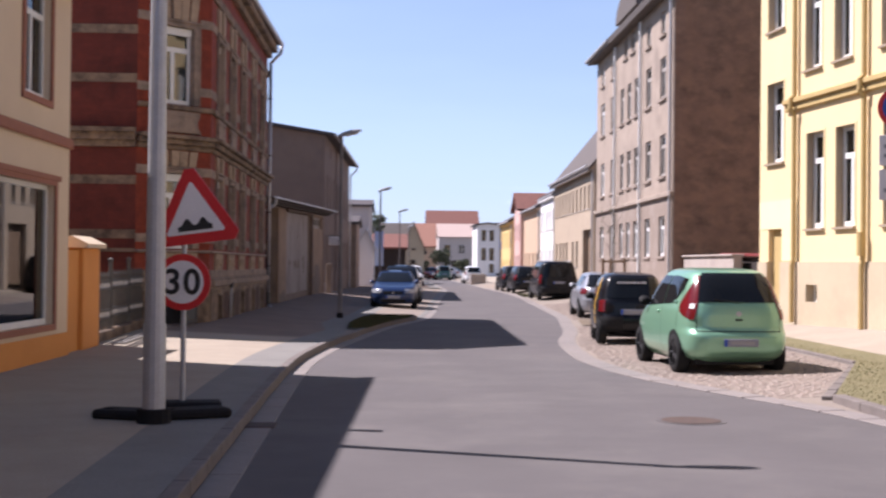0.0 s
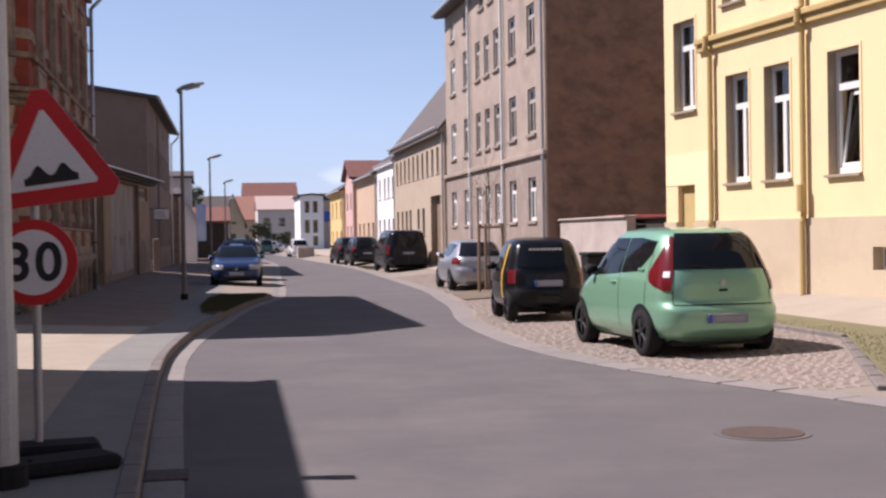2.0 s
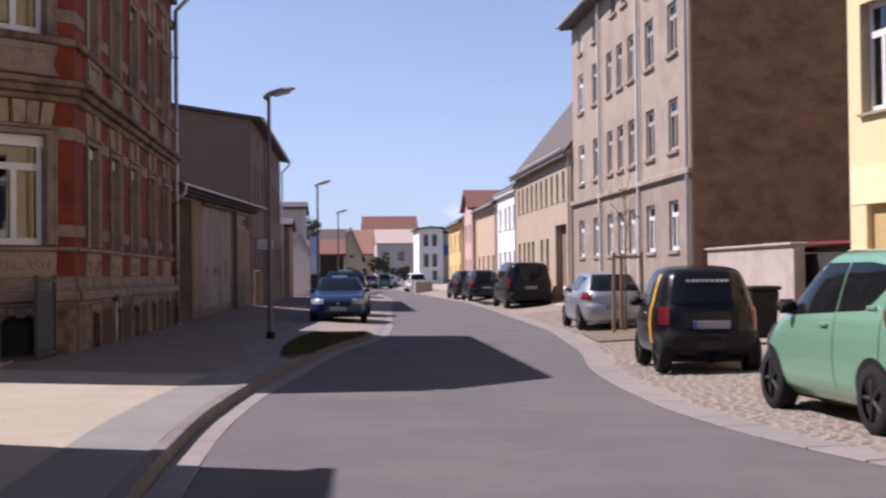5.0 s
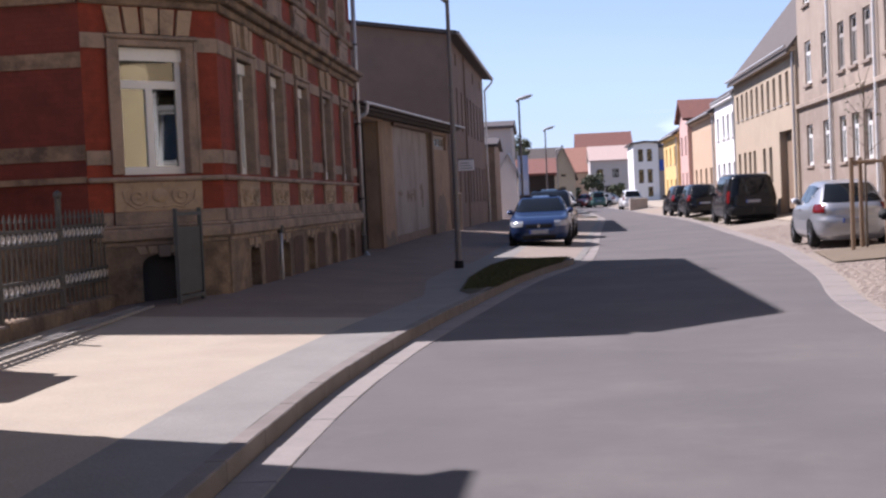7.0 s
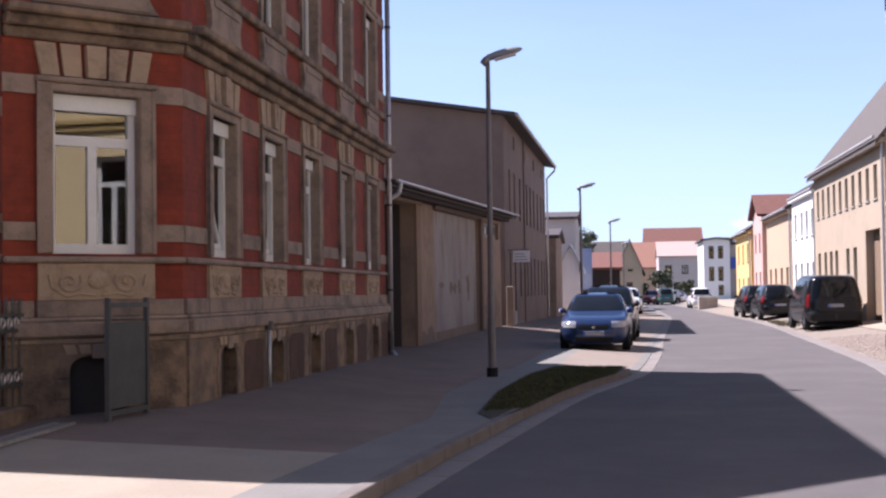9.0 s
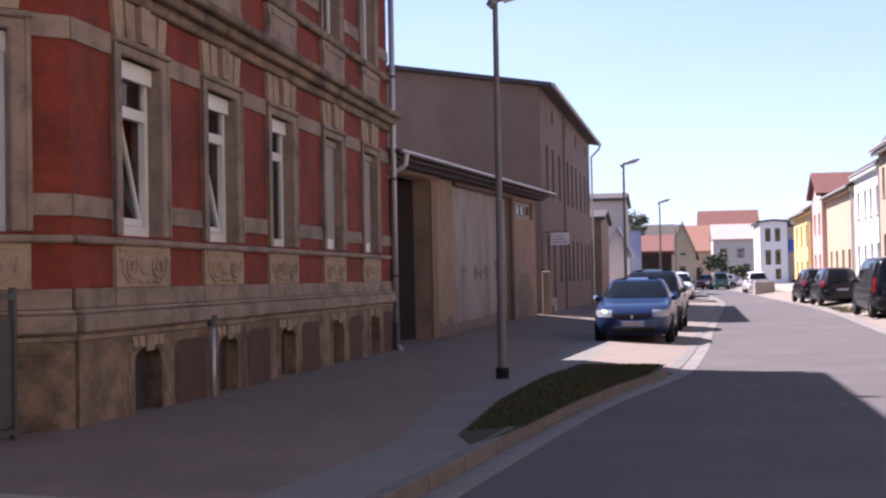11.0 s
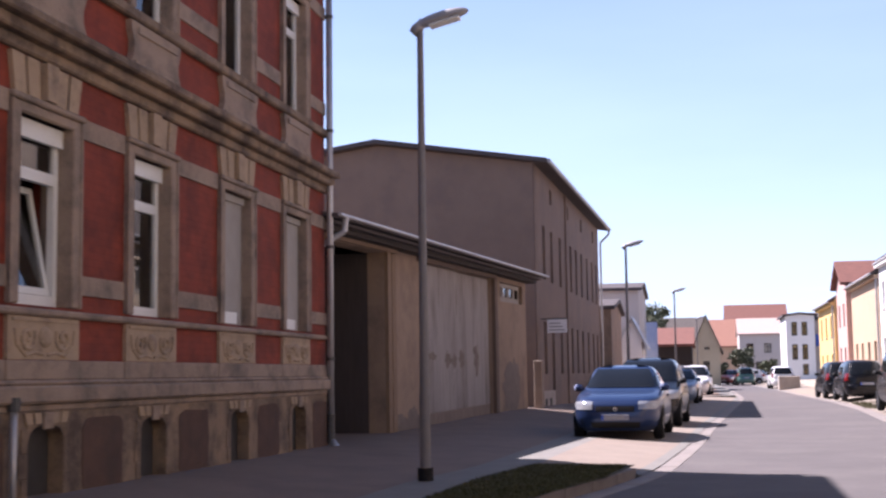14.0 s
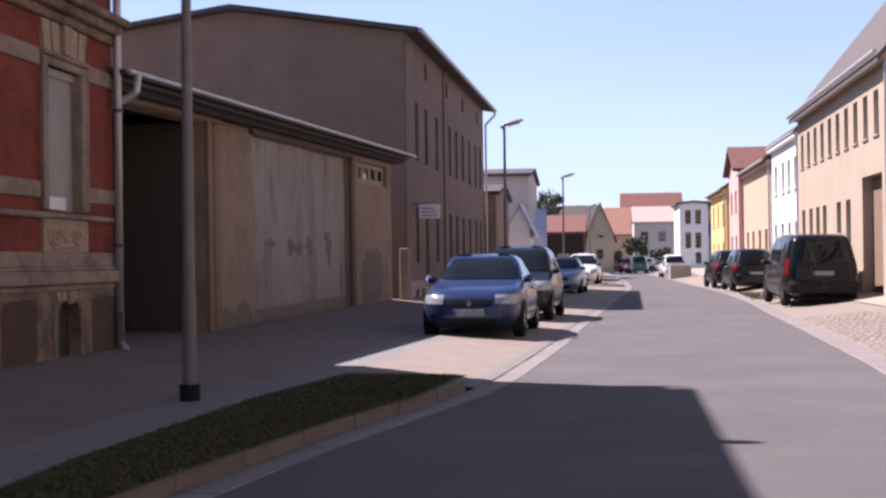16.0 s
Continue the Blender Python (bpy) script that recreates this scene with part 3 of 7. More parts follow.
def shell(root, W, H, D, wall_mat, front_t=0.35, floors=()):
    """The back and side walls and the ceiling of a house whose front runs along x from 0 to W."""
    bm = bmesh.new()
    bx(bm, 0, 0.3, front_t, D, 0, H)
    part("side_wall", bm, wall_mat, root)
    bm = bmesh.new()
    bx(bm, W - 0.3, W, front_t, D, 0, H)
    part("side_wall", bm, wall_mat, root)
    bm = bmesh.new()
    bx(bm, 0.3, W - 0.3, D - 0.3, D, 0, H)
    part("back_wall", bm, wall_mat, root)
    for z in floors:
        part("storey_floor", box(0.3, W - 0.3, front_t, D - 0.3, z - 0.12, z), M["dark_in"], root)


def gable_roof(root, W, D, zeave, zridge, material, over=0.3, t=0.16, ends=0.12, wall_mat=None):
    """A roof with its ridge along x over a house from y = 0 to D, with gable walls."""
    bm = bmesh.new()
    s = (zridge - zeave) / (D / 2)
    for k in (1, -1):
        y0 = -over if k == 1 else D + over
        z0 = zeave - s * over
        prism(bm, [(y0, z0), (D / 2, zridge), (D / 2, zridge + t), (y0, z0 + t)], "x", -ends, W + ends)
    part("roof", bm, material, root)
    if wall_mat:
        for a, b in ((0, 0.3), (W - 0.3, W)):
            bm = bmesh.new()
            prism(bm, [(0, zeave), (D, zeave), (D / 2, zridge - 0.01)], "x", a, b)
            part("gable", bm, wall_mat, root)


# ---- ground, road, pavements ----
KERB_LEFT = [(-70, -1.7), (8, -1.75), (20, -1.98), (24, -2.0), (28, -1.72), (32.5, -1.2), (36, -0.8), (38.7, -0.36), (40.5, 0.08), (42.3, 0.45),
             (49, 0.88), (57, 1.2), (70, 1.85), (82, 2.5), (92, 2.9), (120, 2.9), (150, 2.4), (230, 1.0)]
KERB_RIGHT = [(-70, 5.8), (10, 5.5), (15.7, 5.05), (17.7, 4.55), (20.3, 3.5), (23.5, 3.0), (26, 2.98), (30.7, 3.3), (35, 4.05), (39, 4.45), (44, 5.0),
              (53, 5.42), (61, 5.75), (70, 6.2), (80, 6.35), (92, 6.2), (120, 6.0), (150, 5.4), (230, 4.2)]


def along(line, y):
    return float(np.interp(y, [p[0] for p in line], [p[1] for p in line]))


def smooth_along(line, y):
    return sum(along(line, y + d) for d in (-1.6, -0.8, 0.0, 0.8, 1.6)) / 5


def kl(y):
    return smooth_along(KERB_LEFT, y)


def kr(y):
    return smooth_along(KERB_RIGHT, y)


def strip(bm, ys, left, right, zl, zr, skirt=0.0):
    """A band of ground between two lines, with heights zl and zr (functions of y or numbers)."""
    f = lambda g, y: g(y) if callable(g) else g
    rows = [(bm.verts.new((f(left, y), y, f(zl, y))), bm.verts.new((f(right, y), y, f(zr, y)))) for y in ys]
    for p, q in zip(rows, rows[1:]):
        bm.faces.new((p[0], p[1], q[1], q[0]))
    if skirt:
        for side in (0, 1):
            low = [bm.verts.new(r[side].co - Vector((0, 0, skirt))) for r in rows]
            for i in range(len(rows) - 1):
                bm.faces.new((rows[i][side], rows[i + 1][side], low[i + 1], low[i]))
    return bm


YS = [-70, -40, -20, -8] + [i * 0.8 for i in range(0, 75)] + [60 + 2.5 * i for i in range(0, 40)] + [165, 190, 230]
bm = bmesh.new()
for i in range(24):
    a, b = 2 * math.pi * i / 24, 2 * math.pi * (i + 1) / 24
    bm.faces.new([bm.verts.new(p) for p in ((0, 80, -0.06), (2500 * math.cos(a), 80 + 2500 * math.sin(a), -0.06), (2500 * math.cos(b), 80 + 2500 * math.sin(b), -0.06))])
bmesh.ops.remove_doubles(bm, verts=bm.verts, dist=0.001)
tagged(link_mesh("ground", bm, M["earth"]), "bare earth and grass under the town", "ground", kind="structure")
bm = strip(bmesh.new(), YS, lambda y: kl(y) + 0.28, kr, 0.0, 0.0)
tagged(link_mesh("road", bm, M["asphalt"]), "worn grey asphalt carriageway with paler patches", "road", kind="structure")

bm = strip(bmesh.new(), YS, lambda y: kl(y) - 0.01, lambda y: kl(y) + 0.285, -0.004, -0.004)
tagged(link_mesh("gutter_bed", bm, M["gutter"]), "mortar bed of the stone gutter", "gutter", kind="structure")
bm = strip(bmesh.new(), YS, lambda y: kr(y) - 0.005, lambda y: kr(y) + 0.40, 0.004, 0.012)
tagged(link_mesh("edging_bed", bm, M["gutter"]), "mortar bed of the flush edging stones", "kerb", kind="structure")


def bay_left(y):
    return -1.05 + 0.035 * max(0.0, y - 43)


def walk_edge(y):
    """The road-side edge of the left footway: the kerb, the grass bed or the parking bay."""
    if 33.0 < y < 42.6:
        return min(kl(y) - 0.13, float(np.interp(y, [33, 36.5, 40, 42.6], [-1.3, -1.6, -1.43, -1.06])))
    return bay_left(y) if 42.6 <= y < 92.4 else kl(y) - 0.13


bm = strip(bmesh.new(), YS, lambda y: walk_edge(y) - 0.74, walk_edge, 0.118, 0.118)
tagged(link_mesh("pavement_1", bm, M["paver_grey"]), "grey paved strip of the footway beside the kerb", "pavement", kind="structure")
FOOT = [(-70, 0.16), (20, 0.16), (25, 0.19), (30, 0.26), (31.5, 0.31), (33, 0.32), (35, 0.30), (38.3, 0.29), (42, 0.27), (45.5, 0.25), (50, 0.25), (56, 0.32), (62, 0.38), (66, 0.30), (75, 0.2), (92, 0.14), (230, 0.14)]


def left_z(x, y):
    """Height of the left footway, which rises from the kerb to the house walls."""
    e = walk_edge(y) - 0.74
    w = float(np.interp(y, [0, 29, 31.5, 60, 90], [-5.8, -5.8, -4.7, -4.0, -3.2]))
    return float(np.interp(x, [-30.0, w, e], [along(FOOT, y), along(FOOT, y), 0.118]))


def foot_row(y):
    e = walk_edge(y) - 0.74
    w = float(np.interp(y, [0, 29, 31.5, 60, 90], [-5.8, -5.8, -4.7, -4.0, -3.2]))
    return [(x, left_z(x, y)) for x in (-30.0, w, e)]


# pavement_6 is the same paving in a colour darkened for shade
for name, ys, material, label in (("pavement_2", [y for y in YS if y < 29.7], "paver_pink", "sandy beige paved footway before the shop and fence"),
                                  ("pavement_6", [y for y in YS if y > 29.5], "paver_shaded", "paved footway along brick house and gate house, darkened to red-brown for shade")):
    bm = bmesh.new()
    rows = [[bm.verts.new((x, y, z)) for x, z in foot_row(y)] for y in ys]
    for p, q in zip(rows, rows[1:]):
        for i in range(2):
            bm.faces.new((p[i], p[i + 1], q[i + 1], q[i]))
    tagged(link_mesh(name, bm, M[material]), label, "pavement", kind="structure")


YB = [42.25] + [42.6 + 0.9 * i for i in range(0, 56)]
bm = strip(bmesh.new(), YB, bay_left, lambda y: kl(y) + 0.02, 0.118, 0.012)
tagged(link_mesh("pavement_3", bm, M["paver_bay"]), "pinkish paved parking bay beside the road", "pavement", kind="structure")
bm = strip(bmesh.new(), YB, lambda y: kl(y) - 0.15, lambda y: kl(y) + 0.02, 0.030, 0.016)
tagged(link_mesh("trim", bm, M["paver_grey"]), "grey edging row between parking bay and gutter", "edging", kind="structure")


def right_z(x, y):
    return float(np.interp(x, [kr(y) + 0.4, 7.3, 8.0, 9.6, 13.0], [0.015, 0.13, 0.20, 0.44, 0.5]))


def field(ys, xs_of, z_of):
    bm = bmesh.new()
    rows = [[bm.verts.new((x, y, z_of(x, y))) for x in xs_of(y)] for y in ys]
    for r, s in zip(rows, rows[1:]):
        for i in range(len(r) - 1):
            bm.faces.new((r[i], r[i + 1], s[i + 1], s[i]))
    return bm


bm = field([y for y in YS], lambda y: [kr(y) + 0.38 + (30 - kr(y)) * f for f in (0, 0.03, 0.06, 0.1, 0.14, 0.18, 0.22, 0.3, 1.0)], lambda x, y: right_z(x, y) - 0.002)
tagged(link_mesh("pavement_4", bm, M["cobble_bed"]), "earth bed between the cobbles of the parking strip", "pavement", kind="structure")
bm = field([y for y in YS if y > -20], lambda y: [8.05, 8.6, 9.6, 12.0], lambda x, y: right_z(x, y) + 0.03)
tagged(link_mesh("pavement_5", bm, M["paver_pink"]), "pale pinkish footway in front of the yellow house", "pavement", kind="structure")
bm = strip(bmesh.new(), [38.0, 39, 40, 41, 42.1], lambda y: kr(y) + 0.6, 7.9, 0.05, 0.2)
tagged(link_mesh("planting_bed", bm, M["soil"]), "small bare planting bed round a young tree", "planting bed", kind="structure")
bm = bmesh.new()
bm.faces.new([bm.verts.new(p) for p in ((5.5, 12.0, 0.1), (8.0, 10.0, 0.26), (8.02, 30.5, 0.26), (7.35, 30.5, 0.19), (7.3, 22.7, 0.19), (5.35, 18.0, 0.1))])
tagged(link_mesh("verge", bm, M["dry_turf"]), "dry grass verge between parking strip and footway", "verge", kind="structure")
bm = bmesh.new()
bm.faces.new([bm.verts.new(p) for p in ((-1.55, 33.4, 0.13), (-1.34, 32.7, 0.125), (-1.12, 33.3, 0.13), (-1.0, 34.0, 0.13), (-0.72, 36.2, 0.13), (-0.33, 38.6, 0.13), (0.08, 40.4, 0.13), (0.30, 42.5, 0.13), (-1.05, 42.6, 0.14), (-1.42, 40.0, 0.14), (-1.6, 36.5, 0.14))])
tagged(link_mesh("grass_bed", bm, M["turf"]), "narrow wedge of grass beside the kerb", "grass bed", kind="structure")


def blades(name, spots, label, h=0.09, material="blade"):
    bm = bmesh.new()
    for x, y, z in spots:
        a, w, hh = random.uniform(0, 6.28), random.uniform(0.004, 0.011), h * random.uniform(0.5, 1.5)
        dx, dy = math.cos(a) * w, math.sin(a) * w
        lx, ly = random.uniform(-0.04, 0.04), random.uniform(-0.04, 0.04)
        bm.faces.new([bm.verts.new(p) for p in ((x - dx, y - dy, z), (x + dx, y + dy, z), (x + lx, y + ly, z + hh))])
    return tagged(link_mesh(name, bm, M[material]), label, "grass", kind="stuff")


def inside(poly, x, y):
    hit = False
    for (x0, y0), (x1, y1) in zip(poly, poly[1:] + poly[:1]):
        if (y0 > y) != (y1 > y) and x < (x1 - x0) * (y - y0) / (y1 - y0) + x0:
            hit = not hit
    return hit


def scatter(poly, n, z):
    out = []
    xs, ys = [p[0] for p in poly], [p[1] for p in poly]
    while len(out) < n:
        x, y = random.uniform(min(xs), max(xs)), random.uniform(min(ys), max(ys))
        if inside(poly, x, y):
            out.append((x, y, z(x, y) if callable(z) else z))
    return out


blades("grass", scatter([(-1.5, 33.6), (-1.0, 34.1), (-0.75, 36.2), (-0.36, 38.6), (0.05, 40.4), (0.2, 42.4), (-1.05, 42.5), (-1.4, 40.0), (-1.57, 36.5)], 24000, 0.128), "short green grass of the roadside bed", 0.03)
blades("grass", scatter([(5.6, 12.2), (8.0, 10.4), (8.02, 30.4), (7.37, 30.4), (7.32, 22.7), (5.4, 18.0)], 11000, lambda x, y: 0.09 + 0.05 * (x - 5.4)), "dry yellowish green grass of the verge", 0.03, "dry_blade")

blades("grass", scatter([(6.3, 68.5), (7.6, 68.5), (7.6, 76.0), (6.6, 76.0)], 1800, 0.08), "weeds on the unpaved end of the parking strip")


# ---- brick house with chamfered corner ----
def face_frame(o, rz):
    return pose(o[0], o[1], o[2], 0, 0, rz)


def brick_front(root, W, wins, name_side=""):
    """The brick-and-sandstone front of the corner house, along x from 0 to W. wins: (centre, kind below, kind above)."""
    ops, lows = [], []
    for c, k, k2 in wins:
        ops += [(c - 0.53, c + 0.53, 2.03, 3.76), (c - 0.53, c + 0.53, 5.36, 7.15)]
        lows.append((c - 0.33, c + 0.33, 0.25, 0.95))
    part("wall", wall(bmesh.new(), 0, W, 1.06, 9.0, ops, 0.4), M["brick"], root, "red brick wall")
    part("plinth", wall(bmesh.new(), 0, W, -0.1, 1.06, lows, 0.5, -0.06), M["stone_dark"], root, "weathered sandstone plinth")
    for z0, z1, out in ((1.061, 1.14, 0.08), (1.14, 1.30, 0.14), (1.30, 1.35, 0.10), (1.93, 2.0, 0.08), (4.3, 4.42, 0.08), (4.42, 4.54, 0.18), (4.54, 4.64, 0.28), (5.22, 5.34, 0.1), (7.95, 8.2, 0.06), (8.62, 8.8, 0.16), (8.8, 9.02, 0.34)):
        part("cornice", bevel(box(0, W, -out, 0.0, z0, z1), 0.02), M["stone_dark"] if z0 > 4 else M["stone"], root)
    cuts = [0.0] + [c - 0.69 for c, k, k2 in wins] + [W]
    for a, b in zip(cuts, cuts[1:]):
        part("base_stone", bevel(box(a + 0.012, b - 0.012, -0.045, 0.0, 1.351, 1.53), 0.01), M["stone"], root)
    edges = [0.0] + [e for c, k, k2 in wins for e in (c - 0.68, c + 0.68)] + [W]
    for a, b in zip(edges[::2], edges[1::2]):
        if b - a > 0.08:
            for z0, z1 in ((2.17, 2.36), (3.72, 3.92), (5.6, 5.8), (7.2, 7.4)):
                part("stone_band", box(a, b, -0.025, 0.0, z0, z1), M["stone"], root)
    for c, k, k2 in wins:
        for z0, z1, lint in ((2.03, 3.76, 4.28), (5.36, 7.15, 7.9)):
            bm = bevel(wall(bmesh.new(), c - 0.66, c + 0.66, z0, z1 + 0.10, [(c - 0.495, c + 0.495, z0, z1)], 0.36, -0.05), 0.015)
            for s in (-1, 1):
                a, b = sorted((c + s * 0.625, c + s * 0.675))
                part("jamb_edge", bevel(box(a, b, -0.062, -0.045, z0, z1 + 0.10), 0.006), M["stone"], root)
            part("window_cap", bevel(box(c - 0.69, c + 0.69, -0.085, 0.0, z1 + 0.101, z1 + 0.16), 0.015), M["stone"], root)
            part("surround", bm, M["stone"], root, "moulded sandstone window surround")
            bm = bmesh.new()
            n = 5
            for i in range(n):
                a, b = -0.62 + 1.24 * i / n, -0.62 + 1.24 * (i + 1) / n - 0.05
                g = 1.12
                prism(bm, [(c + a, z1 + 0.17), (c + b, z1 + 0.17), (c + b * g, lint), (c + a * g, lint)], "y", -0.05 - (0.05 if i == n // 2 else 0.0), 0.0)
            part("lintel", bm, M["stone_tan"], root, "fan of sandstone voussoirs over the window")
        bm = bmesh.new()
        side = [(0.72, 4.70), (0.66, 4.76), (0.60, 4.86), (0.60, 4.98), (0.66, 5.1), (0.67, 5.2)]
        prism(bm, [(c + u, z) for u, z in side] + [(c - u, z) for u, z in reversed(side)], "y", -0.075, 0.0)
        bx(bm, c - 0.52, c + 0.52, -0.095, -0.075, 5.08, 5.15)
        bx(bm, c - 0.60, c + 0.60, -0.095, -0.075, 4.72, 4.77)
        part("apron_panel", bm, M["stone"], root, "plain waisted sandstone panel")
        for z0, z1 in ((1.535, 1.925),):
            bm = bmesh.new()
            bx(bm, c - 0.66, c + 0.66, -0.04, 0.0, z0, z1)
            zc = (z0 + z1) / 2
            bx(bm, c - 0.60, c + 0.60, -0.055, -0.04, z1 - 0.045, z1 - 0.015)
            bmesh.ops.create_icosphere(bm, subdivisions=2, radius=1.0, matrix=pose(c, -0.038, zc + 0.01) @ Matrix.Diagonal((0.13, 0.04, 0.10, 1)))
            for sd in (-1, 1):
                roll = [(c + sd * (0.33 + (0.15 - 0.009 * i) * math.cos(0.62 * i + 2.6)), -0.042, zc + (0.13 - 0.008 * i) * math.sin(0.62 * i + 2.6)) for i in range(15)]
                tube(bm, roll, 0.022, 6)
                tube(bm, [(c + sd * 0.04, -0.042, zc - 0.15), (c + sd * 0.2, -0.042, zc - 0.13), (c + sd * 0.36, -0.042, zc - 0.16), (c + sd * 0.52, -0.042, zc - 0.06), (c + sd * 0.55, -0.042, zc + 0.08)], 0.018, 6)
            part("apron_panel", bm, M["stone_tan"], root, "sandstone panel with carved scrolls")
        bm = bmesh.new()
        for s in (-1, 1):
            arc = [(c + s * 0.33 * math.cos(t) ** 0.7, 0.79 + 0.15 * math.sin(t)) for t in [math.pi / 2 * k / 7 for k in range(8)]]
            prism(bm, arc + [(c, 0.96), (c + s * 0.345, 0.96)], "y", -0.066, 0.1)
        for i in (-2, -1, 1, 2):
            a, b = sorted((i * 0.155 - 0.07 + 0.012, i * 0.155 + 0.07 - 0.012))
            part("arch_stone", prism(bmesh.new(), [(c + a, 0.955), (c + b, 0.955), (c + b * 1.12, 1.056), (c + a * 1.12, 1.056)], "y", -0.078, -0.062), M["stone_tan"], root)
        part("keystone", bevel(box(c - 0.09, c + 0.09, -0.10, -0.0665, 0.90, 1.058), 0.01), M["stone"], root)
        for s in (-1, 1):
            for j in range(3):
                a, b = sorted((c + s * 0.335, c + s * (0.45 + 0.05 * (j % 2))))
                part("quoin_stone", bevel(box(a, b, -0.072, -0.0605, 0.26 + 0.22 * j, 0.475 + 0.22 * j), 0.006), M["stone_dark"], root)
        part("cellar_arch", bm, M["stone_dark"], root, "sandstone arch with keystone over a cellar opening")
        # added near-black panel, set forward as the darkness within the opening
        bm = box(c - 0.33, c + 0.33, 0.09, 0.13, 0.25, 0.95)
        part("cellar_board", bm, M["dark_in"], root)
        mid = c + 1.15
        if mid + 0.3 < W:
            n = 18
            pts = [(mid + 0.46 * math.copysign(abs(math.cos(t)) ** 0.28, math.cos(t)) * random.uniform(0.93, 1.03), 0.61 + 0.37 * math.copysign(abs(math.sin(t)) ** 0.28, math.sin(t)) * random.uniform(0.92, 1.03)) for t in [2 * math.pi * i / n for i in range(n)]]
            part("plinth_panel", prism(bmesh.new(), pts, "y", -0.066, -0.05), M["bare_brick"], root, "eroded dark brick showing through the plinth")
        for z, h, kk in ((2.03, 1.73, k), (5.36, 1.79, k2)):
            if kk == "board":
                part("boarding", box(c - 0.50, c + 0.50, 0.10, 0.14, z, z + h), M["board"], root, "grey lowered roller shutter")
                part("sill_stump", box(c - 0.46, c + 0.16, 0.04, 0.098, z + 0.02, z + 0.17), M["white_frame"], root, "stump of white window frame")
                part("shutter_box", box(c - 0.495, c + 0.495, 0.06, 0.098, z + h - 0.10, z + h - 0.005), M["board"], root)
            else:
                window(root, c - 0.50, z, 1.0, h, 0.12, kk, "white_frame", -0.05, fw=0.085)
                part("shutter_box", box(c - 0.495, c + 0.495, 0.07, 0.118, z + h - 0.18, z + h - 0.005), M["white_frame"], root, "white roller shutter box")


FX = -4.75
brick_house = thing("brick_house", face_frame((FX, 32.2, 0), 90), "three-winged red brick corner house with sandstone trim", "house")
BW = 13.0
wins = [(33.70 - 32.2, "tilted", "transom"), (36.04 - 32.2, "tilted", "transom"), (38.41 - 32.2, "transom", "transom"), (41.1 - 32.2, "board", "transom"), (43.6 - 32.2, "board", "transom")]
brick_front(brick_house, BW, wins)
part("end_wall", box(BW - 0.3, BW, 0.4, 11.5, -0.1, 9.0), M["barn"], brick_house)
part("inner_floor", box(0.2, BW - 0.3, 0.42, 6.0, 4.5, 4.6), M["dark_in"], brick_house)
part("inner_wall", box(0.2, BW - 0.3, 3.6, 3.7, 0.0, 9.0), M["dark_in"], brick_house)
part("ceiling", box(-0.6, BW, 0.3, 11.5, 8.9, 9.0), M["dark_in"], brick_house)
C = 1.45
cham = thing("corner_bay", face_frame((FX - C, 32.2 - C, 0), 45), "chamfered corner of the brick house with a wide window", "house corner")
CW = C * math.sqrt(2)
brick_front(cham, CW, [(CW / 2, "double", "double")])
side = thing("side_wing", face_frame((FX - C - 11.0, 32.2 - C, 0), 0), "windowless red brick side of the corner house, darkened for shade", "house side")
# shade of this sunless side is in the brick colour
part("wall", wall(bmesh.new(), 0, 11.0, 1.0, 9.0, [], 0.4), M["brick_shaded"], side)
part("plinth", box(0, 11.0, -0.06, 0.4, -0.1, 1.0), M["stone_dark"], side)
for z0, z1, out in ((0.97, 1.12, 0.14), (1.12, 1.36, 0.07), (1.94, 2.02, 0.05), (2.24, 2.44, 0.025), (3.46, 3.66, 0.025), (4.3, 4.45, 0.08), (4.45, 4.62, 0.18), (4.62, 4.72, 0.28), (5.75, 5.95, 0.025), (6.85, 7.05, 0.025), (8.62, 8.8, 0.16), (8.8, 9.02, 0.34)):
    part("cornice", box(0, 11.0, -out, 0.0, z0, z1), M["stone_dark"], side)
bm = bmesh.new()
e = 0.24
pts = [(FX + 0.42, 45.0), (FX + e, 32.2 - e * 0.41), (FX - C + e * 0.41, 32.2 - C - 0.05), (-17.2, 32.2 - C - 0.05), (-17.2, 45.0)]
low = [bm.verts.new((x, y, 9.03)) for x, y in pts]
mid = [bm.verts.new((x, y, 9.19)) for x, y in pts]
top = [bm.verts.new((max(-16.0, x - (4.2 if x > -7 else 0)), min(41.5, max(35.0, y)), 11.4)) for x, y in pts]
for a, b in ((low, mid), (mid, top)):
    for i in range(5):
        bm.faces.new((a[i], a[(i + 1) % 5], b[(i + 1) % 5], b[i]))
bm.faces.new(low[::-1])
bm.faces.new(top)
tagged(link_mesh("house_roof", bm, M["roof_dark"]), "dark overhanging roof of the brick corner house", "roof")
bm = bmesh.new()
tube(bm, [(FX + 0.48, 45.2, 9.05), (FX + 0.44, 45.2, 8.8), (FX + 0.12, 45.1, 8.45), (FX + 0.12, 45.1, 0.35), (FX + 0.3, 45.02, 0.14)], 0.055, 10)
dp = tagged(link_mesh("downpipe", bm, M["zinc"], smooth=True), "grey zinc downpipe at the end of the brick front", "downpipe")
for z in (1.6, 3.4, 5.3, 7.2):
    part("bracket", rod(bmesh.new(), (FX + 0.12, 45.1, z), (FX + 0.12, 45.1, z + 0.05), 0.068, 12), M["iron"], dp)
part("shoe", rod(bmesh.new(), (FX + 0.12, 45.1, 0.3), (FX + 0.12, 45.1, 0.75), 0.064, 12), M["iron"], dp, "dark cast iron foot sleeve")
bm = bmesh.new()
